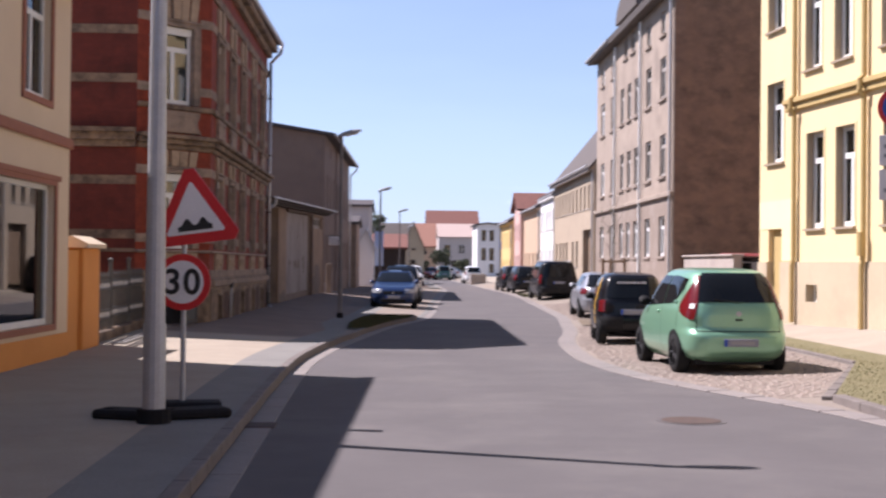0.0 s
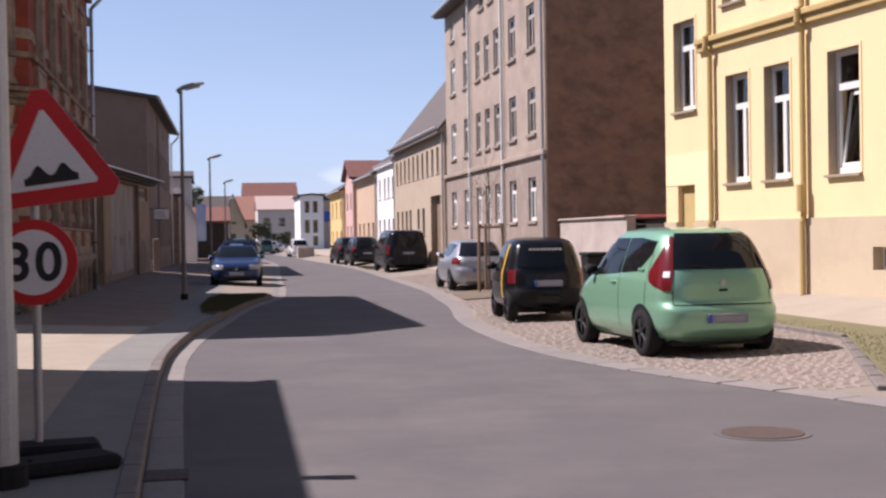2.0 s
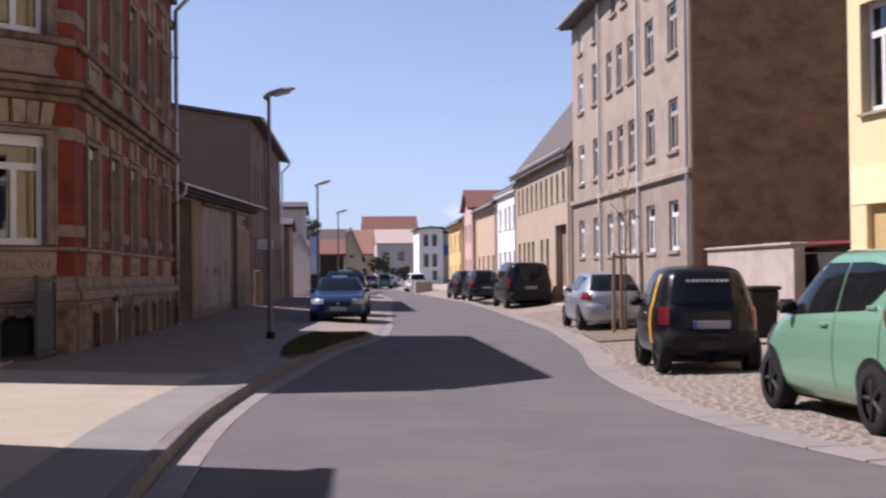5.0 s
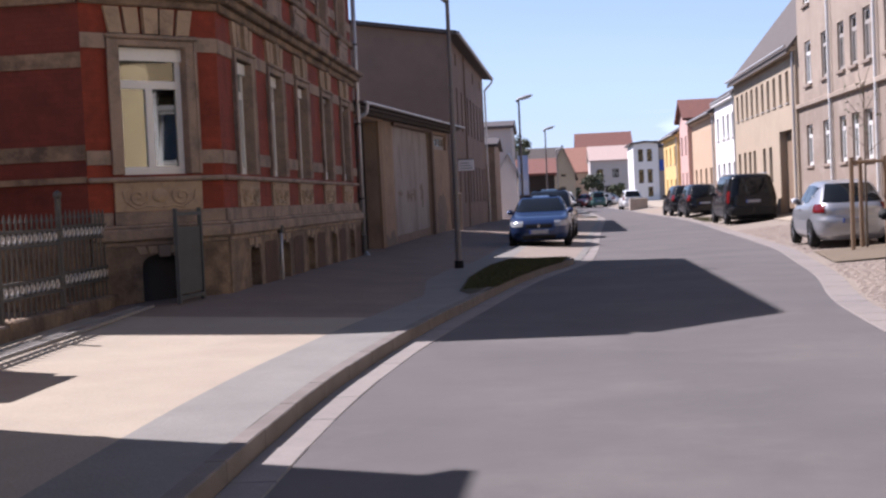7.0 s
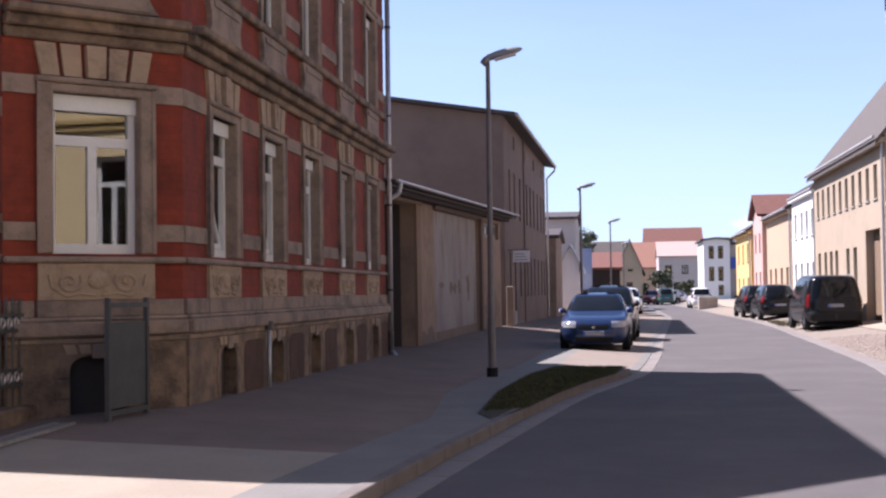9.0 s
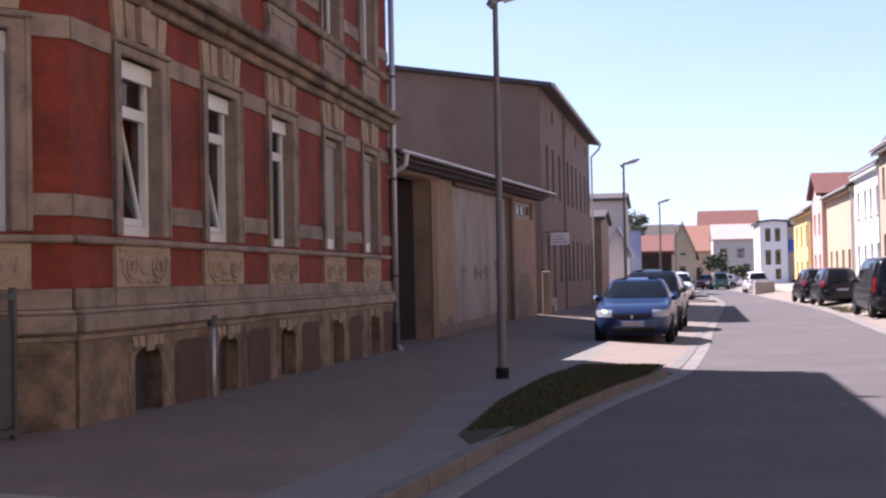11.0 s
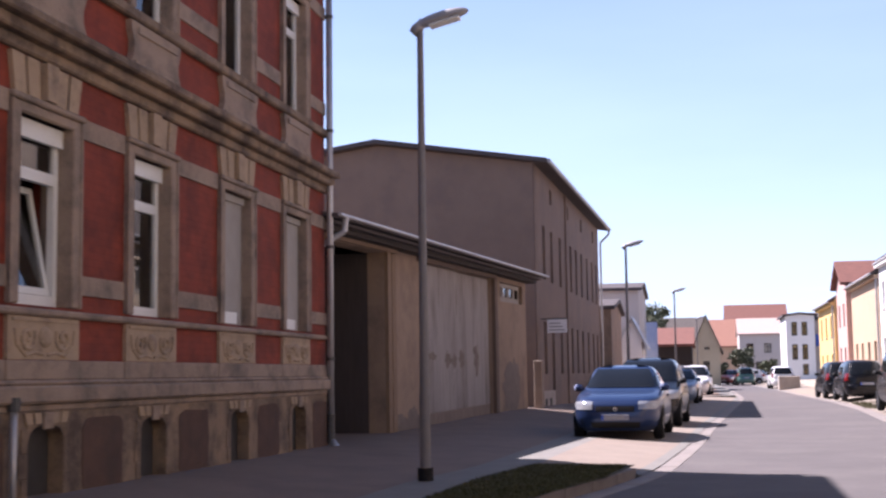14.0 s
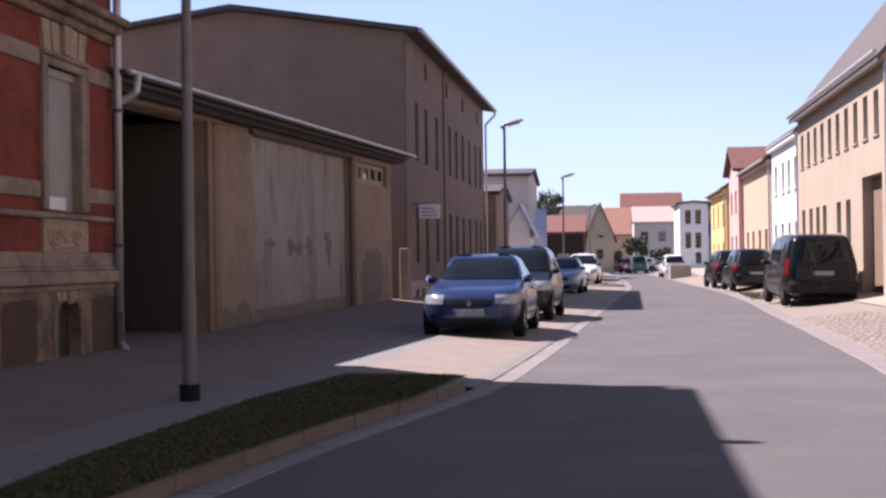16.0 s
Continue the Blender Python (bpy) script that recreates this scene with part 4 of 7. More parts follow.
tube(bm, [(FX + 0.31, 32.2, 9.06), (FX + 0.49, 45.02, 9.06)], 0.07, 10)
tagged(link_mesh("gutter", bm, M["zinc"], smooth=True), "zinc gutter along the brick house eave", "gutter")
bm = box(-7.2, -6.75, 30.955, 30.985, 2.9, 3.25)
board = tagged(link_mesh("wall_sign", bm, M["sign_white"]), "small white board on the shade-darkened brick wall", "sign")
bm = box(-7.15, -6.8, 30.948, 30.954, 3.01, 3.04)
bx(bm, -7.15, -6.85, 30.948, 30.954, 3.11, 3.14)
part("lettering", bm, M["lamp_head"], board, "two unreadable grey lines")
bm = bmesh.new()
rod(bm, (FX + 0.13, 35.35, 0.12), (FX + 0.13, 35.35, 1.08), 0.03)
vp = tagged(link_mesh("vent_pipe", bm, M["zinc"], smooth=True), "short pale vent pipe standing before the plinth", "pipe")
bm = bmesh.new()
rod(bm, (FX + 0.13, 35.35, 1.08), (FX + 0.13, 35.35, 1.2), 0.055)
part("cap", bm, M["iron"], vp)

# ---- gate house and sliding doors ----
gd = math.degrees(math.atan2(16.05, 1.15))
gate = thing("gate_house", pose(-5.05, 45.35, 0, 0, -0.75, gd), "low gate building with dark gateway and grey folding doors", "outbuilding")
GW = 17.3
gate.scale = (1, 1, 1.025)
ops = [(0.25, 4.0, -0.1, 3.58), (6.35, 13.0, 0.12, 3.56), (13.98, 16.85, 3.03, 3.54)]
part("wall", wall(bmesh.new(), 0, GW, -0.1, 3.75, ops, 0.35), M["gate_wall"], gate, "ochre plaster wall, blotched and peeling")
bm = bmesh.new()
bx(bm, -0.1, GW + 0.2, -0.45, 5.5, 3.75, 3.8)
prism(bm, [(-0.6, 3.80), (6.5, 5.0), (6.5, 5.08), (-0.6, 3.87)], "x", -0.2, GW + 0.3)
part("roof", bm, M["roof_dark"], gate)
# near-black colour stands for the eave's shade
part("soffit", box(-0.1, GW + 0.2, -0.3, -0.001, 3.66, 3.746), M["dark_wood"], gate, "boarded eave soffit, near-black for the shade under the roof edge")
part("gutter", tube(bmesh.new(), [(-0.25, -0.635, 3.85), (GW + 0.3, -0.635, 3.85)], 0.03, 10), M["zinc"], gate)
part("downpipe", tube(bmesh.new(), [(0.05, -0.64, 3.85), (0.05, -0.6, 3.6), (-0.1, -0.1, 3.3)], 0.05, 10), M["zinc"], gate)
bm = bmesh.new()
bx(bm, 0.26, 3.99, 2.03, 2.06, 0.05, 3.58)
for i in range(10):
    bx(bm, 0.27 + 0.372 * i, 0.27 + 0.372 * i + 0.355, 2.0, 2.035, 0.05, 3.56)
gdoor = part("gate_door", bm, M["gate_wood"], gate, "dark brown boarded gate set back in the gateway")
# recess sides coloured near-black to paint in the gateway's darkness
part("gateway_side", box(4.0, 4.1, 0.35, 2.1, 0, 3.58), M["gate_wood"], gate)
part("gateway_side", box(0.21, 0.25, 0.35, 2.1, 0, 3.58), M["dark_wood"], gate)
bm = bmesh.new()
bx(bm, 4.0, 4.22, -0.07, 0.0, 0.0, 3.6), bx(bm, 0.1, 4.6, -0.09, 0.0, 3.59, 3.70), bx(bm, 4.36, 4.6, -0.04, 0.0, 0.0, 3.58)
part("gate_frame", bm, M["wood"], gate)
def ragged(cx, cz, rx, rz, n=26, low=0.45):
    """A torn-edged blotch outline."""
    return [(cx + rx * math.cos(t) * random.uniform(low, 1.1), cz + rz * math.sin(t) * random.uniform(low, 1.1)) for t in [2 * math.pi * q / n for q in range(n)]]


SMEARS = (((1.0, 1.62, 0.42, 0.10), (2.35, 1.55, 0.35, 0.22), (2.9, 1.5, 0.25, 0.2), (3.15, 2.9, 0.05, 0.35)), ((0.45, 1.55, 0.3, 0.22), (1.9, 1.5, 0.28, 0.42), (1.7, 1.75, 0.2, 0.12)))
for i in range(2):
    a = 6.36 + 3.325 * i
    dy = 0.05 * i
    leaf = part("door_leaf", bevel(box(a, a + 3.30, 0.05 + dy, 0.10 + dy, 0.13, 3.55), 0.01), M["door_grey"], gate, "weathered pale grey sliding door leaf with dark scuffs")
    for k in range(4):
        part("door_panel", bevel(box(a + 0.03 + 0.815 * k, a + 0.825 + 0.815 * k, 0.035 + dy, 0.05 + dy, 0.42, 3.52), 0.006), M["door_grey"], leaf)
    part("door_rail", bevel(box(a + 0.03, a + 3.27, 0.02 + dy, 0.05 + dy, 0.14, 0.41), 0.008), M["door_foot"], leaf, "dirty brown bottom rail")
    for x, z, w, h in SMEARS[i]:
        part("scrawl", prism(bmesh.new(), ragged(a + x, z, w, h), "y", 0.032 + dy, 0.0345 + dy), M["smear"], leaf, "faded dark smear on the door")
bm = bmesh.new()
bx(bm, 13.0, 13.30, -0.09, 0.0, 0.0, 3.56), bx(bm, 6.2, 13.30, -0.09, 0.0, 3.565, 3.66)
part("door_frame", bm, M["timber_brown"], gate, "brown timber post and door track")
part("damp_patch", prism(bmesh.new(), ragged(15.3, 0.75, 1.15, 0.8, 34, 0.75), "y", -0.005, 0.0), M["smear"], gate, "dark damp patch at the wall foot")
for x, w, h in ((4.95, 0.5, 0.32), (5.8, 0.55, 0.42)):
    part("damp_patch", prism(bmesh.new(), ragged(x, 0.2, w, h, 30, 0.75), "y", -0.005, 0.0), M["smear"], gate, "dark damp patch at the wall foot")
for i in range(4):
    window(gate, 13.99 + 0.715 * i, 3.04, 0.70, 0.49, 0.1, "plain", frame="board", fw=0.10)
part("back_wall", box(0, GW, 6.3, 6.5, -0.1, 4.9), M["gate_wall"], gate)
part("end_wall", box(GW - 0.3, GW, 0.35, 6.3, -0.1, 3.75), M["gate_wall"], gate)
part("end_wall", box(0, 0.2, 0.35, 6.3, -0.1, 3.75), M["gate_wall"], gate)
bm = box(GW + 0.45, GW + 0.8, -0.35, -0.1, -0.05, 1.5)
tagged(link_mesh("meter_cabinet", bevel(bm, 0.02), M["grey_low"], None), "grey weathered meter cabinet at the warehouse corner", "cabinet").matrix_world = gate.matrix_world

# ---- barn ----
bd = math.degrees(math.atan2(85.4 - 65.6, -3.05 + 3.5))
barn = thing("barn", face_frame((-4.0, 66.3, 0), bd), "tall grey-brown plastered warehouse with shallow gable", "warehouse")
BL = 20.5
barn.scale = (1, 1, 1.03)
ops = []
for i, u in enumerate((2.2, 4.1, 6.4, 9.6, 11.4, 13.3, 15.4, 17.5, 19.2)):
    ops += [(u - 0.32, u + 0.32, 4.38, 6.15), (u - 0.32, u + 0.32, 1.3 if i != 1 else 0.4, 3.0)]
for u in (4.1, 8.9, 13.4, 18.1):
    ops.append((u - 0.28, u + 0.28, 7.08, 7.6))
part("wall", wall(bmesh.new(), 0, BL, -0.1, 7.95, ops, 0.4), M["barn"], barn)
for u0, u1, z0, z1 in ops:
    part("blind_window", box(u0, u1, 0.18, 0.24, z0, z1), M["dark_wood"], barn, "dark recessed window panel")
bm = bmesh.new()
prism(bm, [(0, -0.1), (14.0, -0.1), (14.0, 7.55), (5.2, 8.72), (0, 7.92)], "x", -0.02, 0.3)
part("gable_wall", bm, M["barn"], barn, "broad windowless plaster gable")
part("end_wall", box(BL - 0.3, BL, 0.4, 14.0, -0.1, 7.6), M["barn"], barn)
part("back_wall", box(0.3, BL - 0.3, 13.7, 14.0, -0.1, 7.6), M["barn"], barn)
bm = bmesh.new()
prism(bm, [(-0.5, 7.86), (5.2, 8.74), (14.3, 7.55), (14.3, 7.67), (5.2, 8.88), (-0.5, 8.0)], "x", -0.35, BL + 0.3)
part("roof", bm, M["roof_dark"], barn)
part("gutter", tube(bmesh.new(), [(-0.2, -0.55, 7.93), (BL + 0.3, -0.55, 7.93)], 0.07, 10), M["zinc"], barn)
part("downpipe", tube(bmesh.new(), [(BL + 0.2, -0.55, 7.95), (BL + 0.2, -0.5, 7.7), (BL + 0.1, -0.1, 7.3), (BL + 0.1, -0.1, 0.2)], 0.05, 8), M["zinc"], barn)
part("plinth", box(0.6, 4.0, -0.05, 0.0, -0.1, 0.75), M["concrete"], barn, "pale patched plinth")
for u in (1.5, 2.6):
    part("cellar_vent", box(u, u + 0.45, -0.06, -0.05, 0.2, 0.5), M["dark_in"], barn, "small dark cellar vent")
part("pilaster", box(7.85, 8.15, -0.07, 0.0, -0.1, 7.9), M["barn"], barn)
sb = tagged(link_mesh("hanging_sign", box(-3.78, -3.14, 67.6, 67.66, 2.68, 3.12), M["sign_white"]), "white signboard projecting from the warehouse front", "sign")
bm = bmesh.new()
rod(bm, (-4.0, 67.63, 3.14), (-3.14, 67.63, 3.14), 0.02)
part("bracket", bm, M["iron"], sb)
bm = bmesh.new()
for i in range(3):
    bx(bm, -3.72, -3.22 - 0.06 * i, 67.594, 67.599, 2.75 + 0.11 * i, 2.79 + 0.11 * i)
part("lettering", bm, M["lamp_head"], sb, "grey bars in place of unreadable words")

# ---- cream corner shop ----
cream = thing("corner_shop", face_frame((-6.15, 6.0, 0), 88.6), "cream plastered shop house with orange plinth", "house")
CWD = 17.0
ops = [(12.6, 16.15, 0.72, 2.9), (6.0, 10.5, 0.72, 2.9), (14.55, 15.85, 4.2, 6.0), (9.5, 10.8, 4.2, 6.0), (3.0, 4.3, 4.2, 6.0)]
part("wall", wall(bmesh.new(), 0, CWD, 0.55, 6.4, ops, 0.4), M["cream"], cream)
part("plinth", box(0, CWD, -0.03, 0.4, -0.1, 0.55), M["orange"], cream, "orange painted plinth")
shell(cream, CWD, 6.4, 8.0, M["cream"], 0.4, (3.5,))
part("string_course", bevel(box(0, CWD, -0.07, 0.0, 3.55, 3.72), 0.02), M["redbrown"], cream)
part("shop_lintel", box(12.3, 16.4, -0.05, 0.0, 2.98, 3.06), M["redbrown"], cream)
for u0, u1, z0, z1 in ops:
    bm = bmesh.new()
    for a, b, c, d in ((u0 - 0.12, u0, z0 - 0.1, z1 + 0.1), (u1, u1 + 0.12, z0 - 0.1, z1 + 0.1), (u0, u1, z1, z1 + 0.1), (u0, u1, z0 - 0.1, z0)):
        bx(bm, a, b, -0.035, 0.0, c, d)
    part("surround", bm, M["redbrown"], cream, "red-brown painted surround")
    window(cream, u0, z0, u1 - u0, z1 - z0, 0.1, "plain" if z0 < 1 else "cross", fw=0.07)
part("display_back", box(6.0, 16.3, 0.55, 0.6, 0.6, 3.1), M["pale_render"], cream, "pale panel behind the shop window")
gable_roof(cream, CWD, 8.0, 6.4, 10.0, M["roof_red"], 0.35, 0.16, 0.05, M["cream"])
pil = tagged(link_mesh("gate_pillar", bevel(box(-6.1, -5.72, 24.0, 25.2, 0.05, 1.95), 0.02), M["orange"]), "square orange masonry pillar beside the shop", "pillar")
bm = bmesh.new()
prism(bm, [(-6.2, 1.95), (-5.62, 1.95), (-5.62, 2.02), (-5.91, 2.16), (-6.2, 2.02)], "y", 23.9, 25.3)
part("coping", bm, M["cream"], pil)
link = tagged(link_mesh("wall_link", box(-6.05, -5.8, 23.0, 24.0, 0.05, 1.9), M["orange"]), "orange wall between shop and pillar", "wall", kind="structure")
part("door_post", box(-6.0, -5.76, 25.22, 25.42, 0.1, 1.9), M["redbrown"], pil)


# ---- wrought iron fence in front of the brick house ----
def fence_bay(m):
    f = thing("iron_fence", m, "grey wrought iron fence panel with rings on stone base", "fence", "fence along the footway")
    L = 1.86
    part("base", bevel(box(0, L, -0.12, 0.12, -0.05, 0.22), 0.02), M["stone_dark"], f)
    for z in (0.42, 0.58, 0.98, 1.14):
        part("rail", box(0, L, -0.02, 0.02, z, z + 0.035), M["iron"], f)
    for i in range(12):
        bm = bmesh.new()
        x = 0.08 + 0.155 * i
        rod(bm, (x, 0, 0.22), (x, 0, 1.26), 0.014, 6)
        rod(bm, (x, 0, 1.26), (x, 0, 1.36), 0.024, 6, 0.002)
        part("bar", bm, M["iron"], f)
    ring = bmesh.new()
    vs = [[ring.verts.new(((0.05 + 0.014 * math.cos(q)) * math.cos(p), 0.014 * math.sin(q), (0.05 + 0.014 * math.cos(q)) * math.sin(p))) for q in (0, 1.57, 3.14, 4.71)] for p in [2 * math.pi * k / 10 for k in range(10)]]
    for k in range(10):
        for q in range(4):
            ring.faces.new((vs[k][q], vs[(k + 1) % 10][q], vs[(k + 1) % 10][(q + 1) % 4], vs[k][(q + 1) % 4]))
    first = part("ring", ring, M["zinc"], f, "pale iron ring")
    first.location = (0.157, 0, 0.52)
    for z in (0.52, 1.08):
        for i in range(11):
            if i or z > 1:
                o = new("ring", first.data)
                o.parent = f
                o.location = (0.157 + 0.155 * i, 0, z)
    bm = bmesh.new()
    rod(bm, (0, 0, 0.2), (0, 0, 1.5), 0.04)
    bmesh.ops.create_icosphere(bm, subdivisions=1, radius=0.06, matrix=Matrix.Translation((0, 0, 1.54)))
    part("post", bm, M["iron"], f)
    return f


bay0 = fence_bay(pose(-5.95, 25.45, 0.17, 0, 0, 91))
for i in (1, 2):
    copy_thing(bay0, pose(-5.95 - 0.03 * i, 25.45 + 1.86 * i, 0.17 + 0.03 * i, 0, 0, 91))
leaf = thing("iron_gate", pose(-5.02, 30.62, 0.30, 0, 0, 84), "open dark sheet-backed garden gate beside the corner", "gate")
bm = bmesh.new()
for a, b, c, d in ((0, 0.05, 0, 1.25), (0.85, 0.9, 0, 1.25), (0.05, 0.85, 0.05, 0.1), (0.05, 0.85, 1.15, 1.2)):
    bx(bm, a, b, -0.025, 0.025, c, d)
part("gate_frame", bm, M["sheet"], leaf)
part("panel", box(0.05, 0.85, -0.006, 0.006, 0.12, 1.0), M["sheet"], leaf, "dark sheet panel")
gpost = tagged(link_mesh("gate_post", rod(bmesh.new(), (-6.02, 31.0 - 0.05, 0.1), (-6.02, 31.0 - 0.05, 1.45), 0.05), M["iron"]), "iron post at the fence end", "post")
grat = tagged(new("drain_grate"), "long narrow steel drain grate in the footway", "grate")
for x0, x1 in ((-5.56, -5.53), (-5.37, -5.34)):
    part("rail", box(x0, x1, 25.6, 30.6, 0.12, 0.152), M["grate"], grat)
for i in range(62):
    part("slat", box(-5.53, -5.37, 25.62 + 0.08 * i, 25.65 + 0.08 * i, 0.12, 0.148), M["grate"], grat)
grat.matrix_world = pose(0, 0, left_z(-5.45, 25.6) - 0.128, math.degrees(math.atan2(left_z(-5.45, 30.6) - left_z(-5.45, 25.6), 5.0)), 0, 0)
grat.location.z -= 25.6 * math.tan(grat.rotation_euler.x)


# ---- yellow house ----
yd = math.degrees(math.atan2(-1.0, 0.133))
YO = (9.0 - 0.133 * 1.05, 32.93 + 1.05)
yh = thing("yellow_house", pose(YO[0], YO[1], 0, 0, 0, yd), "yellow plastered apartment house with ochre plinth and trim", "house")
YW, O = 17.5, 1.05
low = [(2.67, 3.55), (4.13, 5.02), (6.24, 7.18), (8.1, 8.98), (10.0, 10.9), (12.1, 13.0), (14.1, 15.0)]
ops = []
for a, b in low:
    ops += [(a, b, 2.65, 4.87), (a - 0.1, b - 0.15, 6.35, 8.5), (a - 0.1, b - 0.15, 9.6, 11.4)]
stair = [(0.45, 1.40, 4.32, 6.3), (0.45, 1.40, 7.6, 9.4)]
door = [(0.55, 1.32, 0.6, 2.68)]
cell = [(2.75, 3.33, 0.95, 1.35), (6.5 + O, 7.0 + O, 0.95, 1.35), (10.4 + O, 10.9 + O, 0.95, 1.35)]
part("wall", wall(bmesh.new(), 0, YW, 1.88, 12.2, ops + stair + [(door[0][0], door[0][1], 1.88, 2.68)], 0.4), M["yellow"], yh)
part("plinth", wall(bmesh.new(), 0, YW, 0.1, 1.88, cell + [(door[0][0], door[0][1], 0.1, 1.88)], 0.45, -0.05), M["yellow_base"], yh, "ochre-beige rendered plinth")
part("patch", box(0.02, 2.2, -0.012, 0.0, 2.69, 3.38), M["yellow_pale"], yh, "pale yellow newer plaster patch")
part("patch", box(door[0][1] + 0.02, 2.2, -0.012, 0.0, 1.9, 2.69), M["yellow_pale"], yh, "pale yellow newer plaster patch")
dr = part("door", box(door[0][0], door[0][1], 0.12, 0.18, 0.4, 2.68), M["ochre"], yh, "plain ochre wooden door")
bm = box(1.62, YW, -0.16, 0.0, 5.64, 5.76)
bx(bm, 1.62, YW, -0.09, 0.0, 5.48, 5.64)
part("cornice", bevel(bm, 0.015), M["ochre"], yh, "projecting ochre string course")
for u in (2.19, 5.58):
    bm = bmesh.new()
    tube(bm, [(u, -0.1, 12.0), (u, -0.1, 5.82), (u, -0.2, 5.72), (u, -0.2, 5.5), (u, -0.1, 5.35), (u, -0.1, 1.95), (u, -0.14, 1.8), (u, -0.14, 0.45)], 0.06, 10)
    part("downpipe", bm, M["ochre"], yh, "ochre painted downpipe")
bm = bmesh.new()
rod(bm, (5.58, -0.16, 2.0), (5.58, -0.16, 2.5), 0.085, 10)
part("pipe_collar", bm, M["ochre"], yh)
for i, (u0, u1, z0, z1) in enumerate(ops + stair):
    bm = bmesh.new()
    for a, b, c, d in ((u0 - 0.06, u0, z0, z1 + 0.06), (u1, u1 + 0.06, z0, z1 + 0.06), (u0, u1, z1, z1 + 0.06)):
        bx(bm, a, b, -0.014, 0.0, c, d)
    part("surround", bm, M["yellow"], yh, "plain plaster window surround")
    bm = bmesh.new()
    for a, b, c, d in ((u0, u0 + 0.008, z0, z1), (u1 - 0.008, u1, z0, z1), (u0 + 0.008, u1 - 0.008, z1 - 0.008, z1)):
        bx(bm, a, b, 0.003, 0.165, c, d)
    part("reveal", bm, M["reveal"], yh, "dull brown window reveal")
    window(yh, u0, z0, u1 - u0, z1 - z0, 0.17, "tilted" if i == 6 else "cross", "reveal", 0.08, curtain="net" if i % 4 != 2 else False, fw=0.095)
for u0, u1, z0, z1 in cell:
    window(yh, u0, z0, u1 - u0, z1 - z0, 0.15, "plain", fw=0.04)
shell(yh, YW, 12.2, 11.0, M["yellow"], 0.45, (2.0, 5.6, 9.0))
gable_roof(yh, YW, 11.0, 12.2, 16.0, M["roof_red"], 0.4, 0.16, 0.1, M["yellow"])

# ---- low yard wall ----
bm = box(9.25, 9.5, 38.0, 44.4, 0.1, 2.06)
yw_ = tagged(link_mesh("yard_wall", bm, M["concrete"]), "pale stained concrete yard wall", "wall", kind="structure")
part("coping", bevel(box(9.18, 9.57, 38.0, 44.4, 2.06, 2.12), 0.015), M["concrete"], yw_)
bm = bmesh.new()
prism(bm, [(34.2, 2.03), (37.95, 2.06), (41.0, 2.12), (41.0, 2.18), (37.95, 2.12), (34.2, 2.09)], "x", 9.62, 12.5)
tagged(link_mesh("shed_roof", bm, M["tarp"]), "red corrugated shed roof behind the yard wall", "roof")
tagged(link_mesh("shed", box(9.75, 12.4, 34.3, 40.9, 0.1, 2.02), M["dark_wood"]), "dark shed behind the yard wall", "shed")

# ---- tall grey house ----
gy0, gy1 = 44.5, 61.2
gh = thing("grey_house", pose(8.9, gy1, 0, 0, 0, -90), "tall grey unrestored apartment house with dormer", "house")
GWD = gy1 - gy0
U = lambda y: gy1 - y
cols = [46.3, 48.9, 51.3, 52.9, 54.5, 56.8, 59.5]
ops = []
for i, y in enumerate(cols):
    w = 0.42 if i in (2, 3, 4) else 0.5
    for z0, z1 in ((2.1, 3.5), (4.88, 6.35), (7.6, 9.05)):
        ops.append((U(y) - w, U(y) + w, z0, z1))
    if i not in (2, 3, 4):
        ops.append((U(y) - 0.38, U(y) + 0.38, 9.85, 10.65))
hi = [(U(52.1) - 0.4, U(52.1) + 0.4, 10.2, 11.6), (U(53.7) - 0.4, U(53.7) + 0.4, 10.2, 11.6)]
part("upper_wall", wall(bmesh.new(), 0, GWD, 4.2, 11.1, [o for o in ops if o[2] > 4] + [(a, b, c, min(d, 11.1)) for a, b, c, d in hi], 0.4), M["grey_plaster"], gh)
part("lower_wall", wall(bmesh.new(), 0, GWD, 0.1, 4.2, [o for o in ops if o[2] < 4], 0.42, -0.02), M["grey_low"], gh, "darker stained ground floor plaster")
part("string_course", bevel(box(-0.05, GWD + 0.05, -0.14, 0.0, 4.12, 4.28), 0.02), M["grey_plaster"], gh)
part("plinth", box(-0.02, GWD + 0.02, -0.08, 0.0, 0.1, 0.9), M["grey_low"], gh)
a0, a1 = U(55.3), U(50.6)
bm = bmesh.new()
am = (a0 + a1) / 2
dorm = [(a0, 11.1), (a1, 11.1), (a1, 11.7)] + [(am + (a1 - am) * math.cos(t), 11.75 + 0.95 * math.sin(t)) for t in [math.pi * k / 10 for k in range(1, 10)]] + [(a0, 11.7)]
prism(bm, dorm, "y", 0.0, 0.35)
part("dormer", bm, M["grey_plaster"], gh, "round-headed central dormer gable")
bm = bmesh.new()
prism(bm, [(p[0], p[1] + 0.1) for p in dorm[2:]] , "y", -0.18, 3.5)
part("dormer_roof", bm, M["roof_grey"], gh)
for o in ops + hi:
    u0, u1, z0, z1 = o
    z1 = min(z1, 11.1)
    part("surround", bevel(box(u0 - 0.08, u1 + 0.08, -0.08, 0.0, z0 - 0.1, z0), 0.01), M["grey_low"], gh)
    window(gh, u0, z0, u1 - u0, z1 - z0, 0.06, "cross", frame="white_frame" if z0 < 4 or (int(u0 * 7) + int(z0)) % 3 == 0 else "board", fw=0.09)
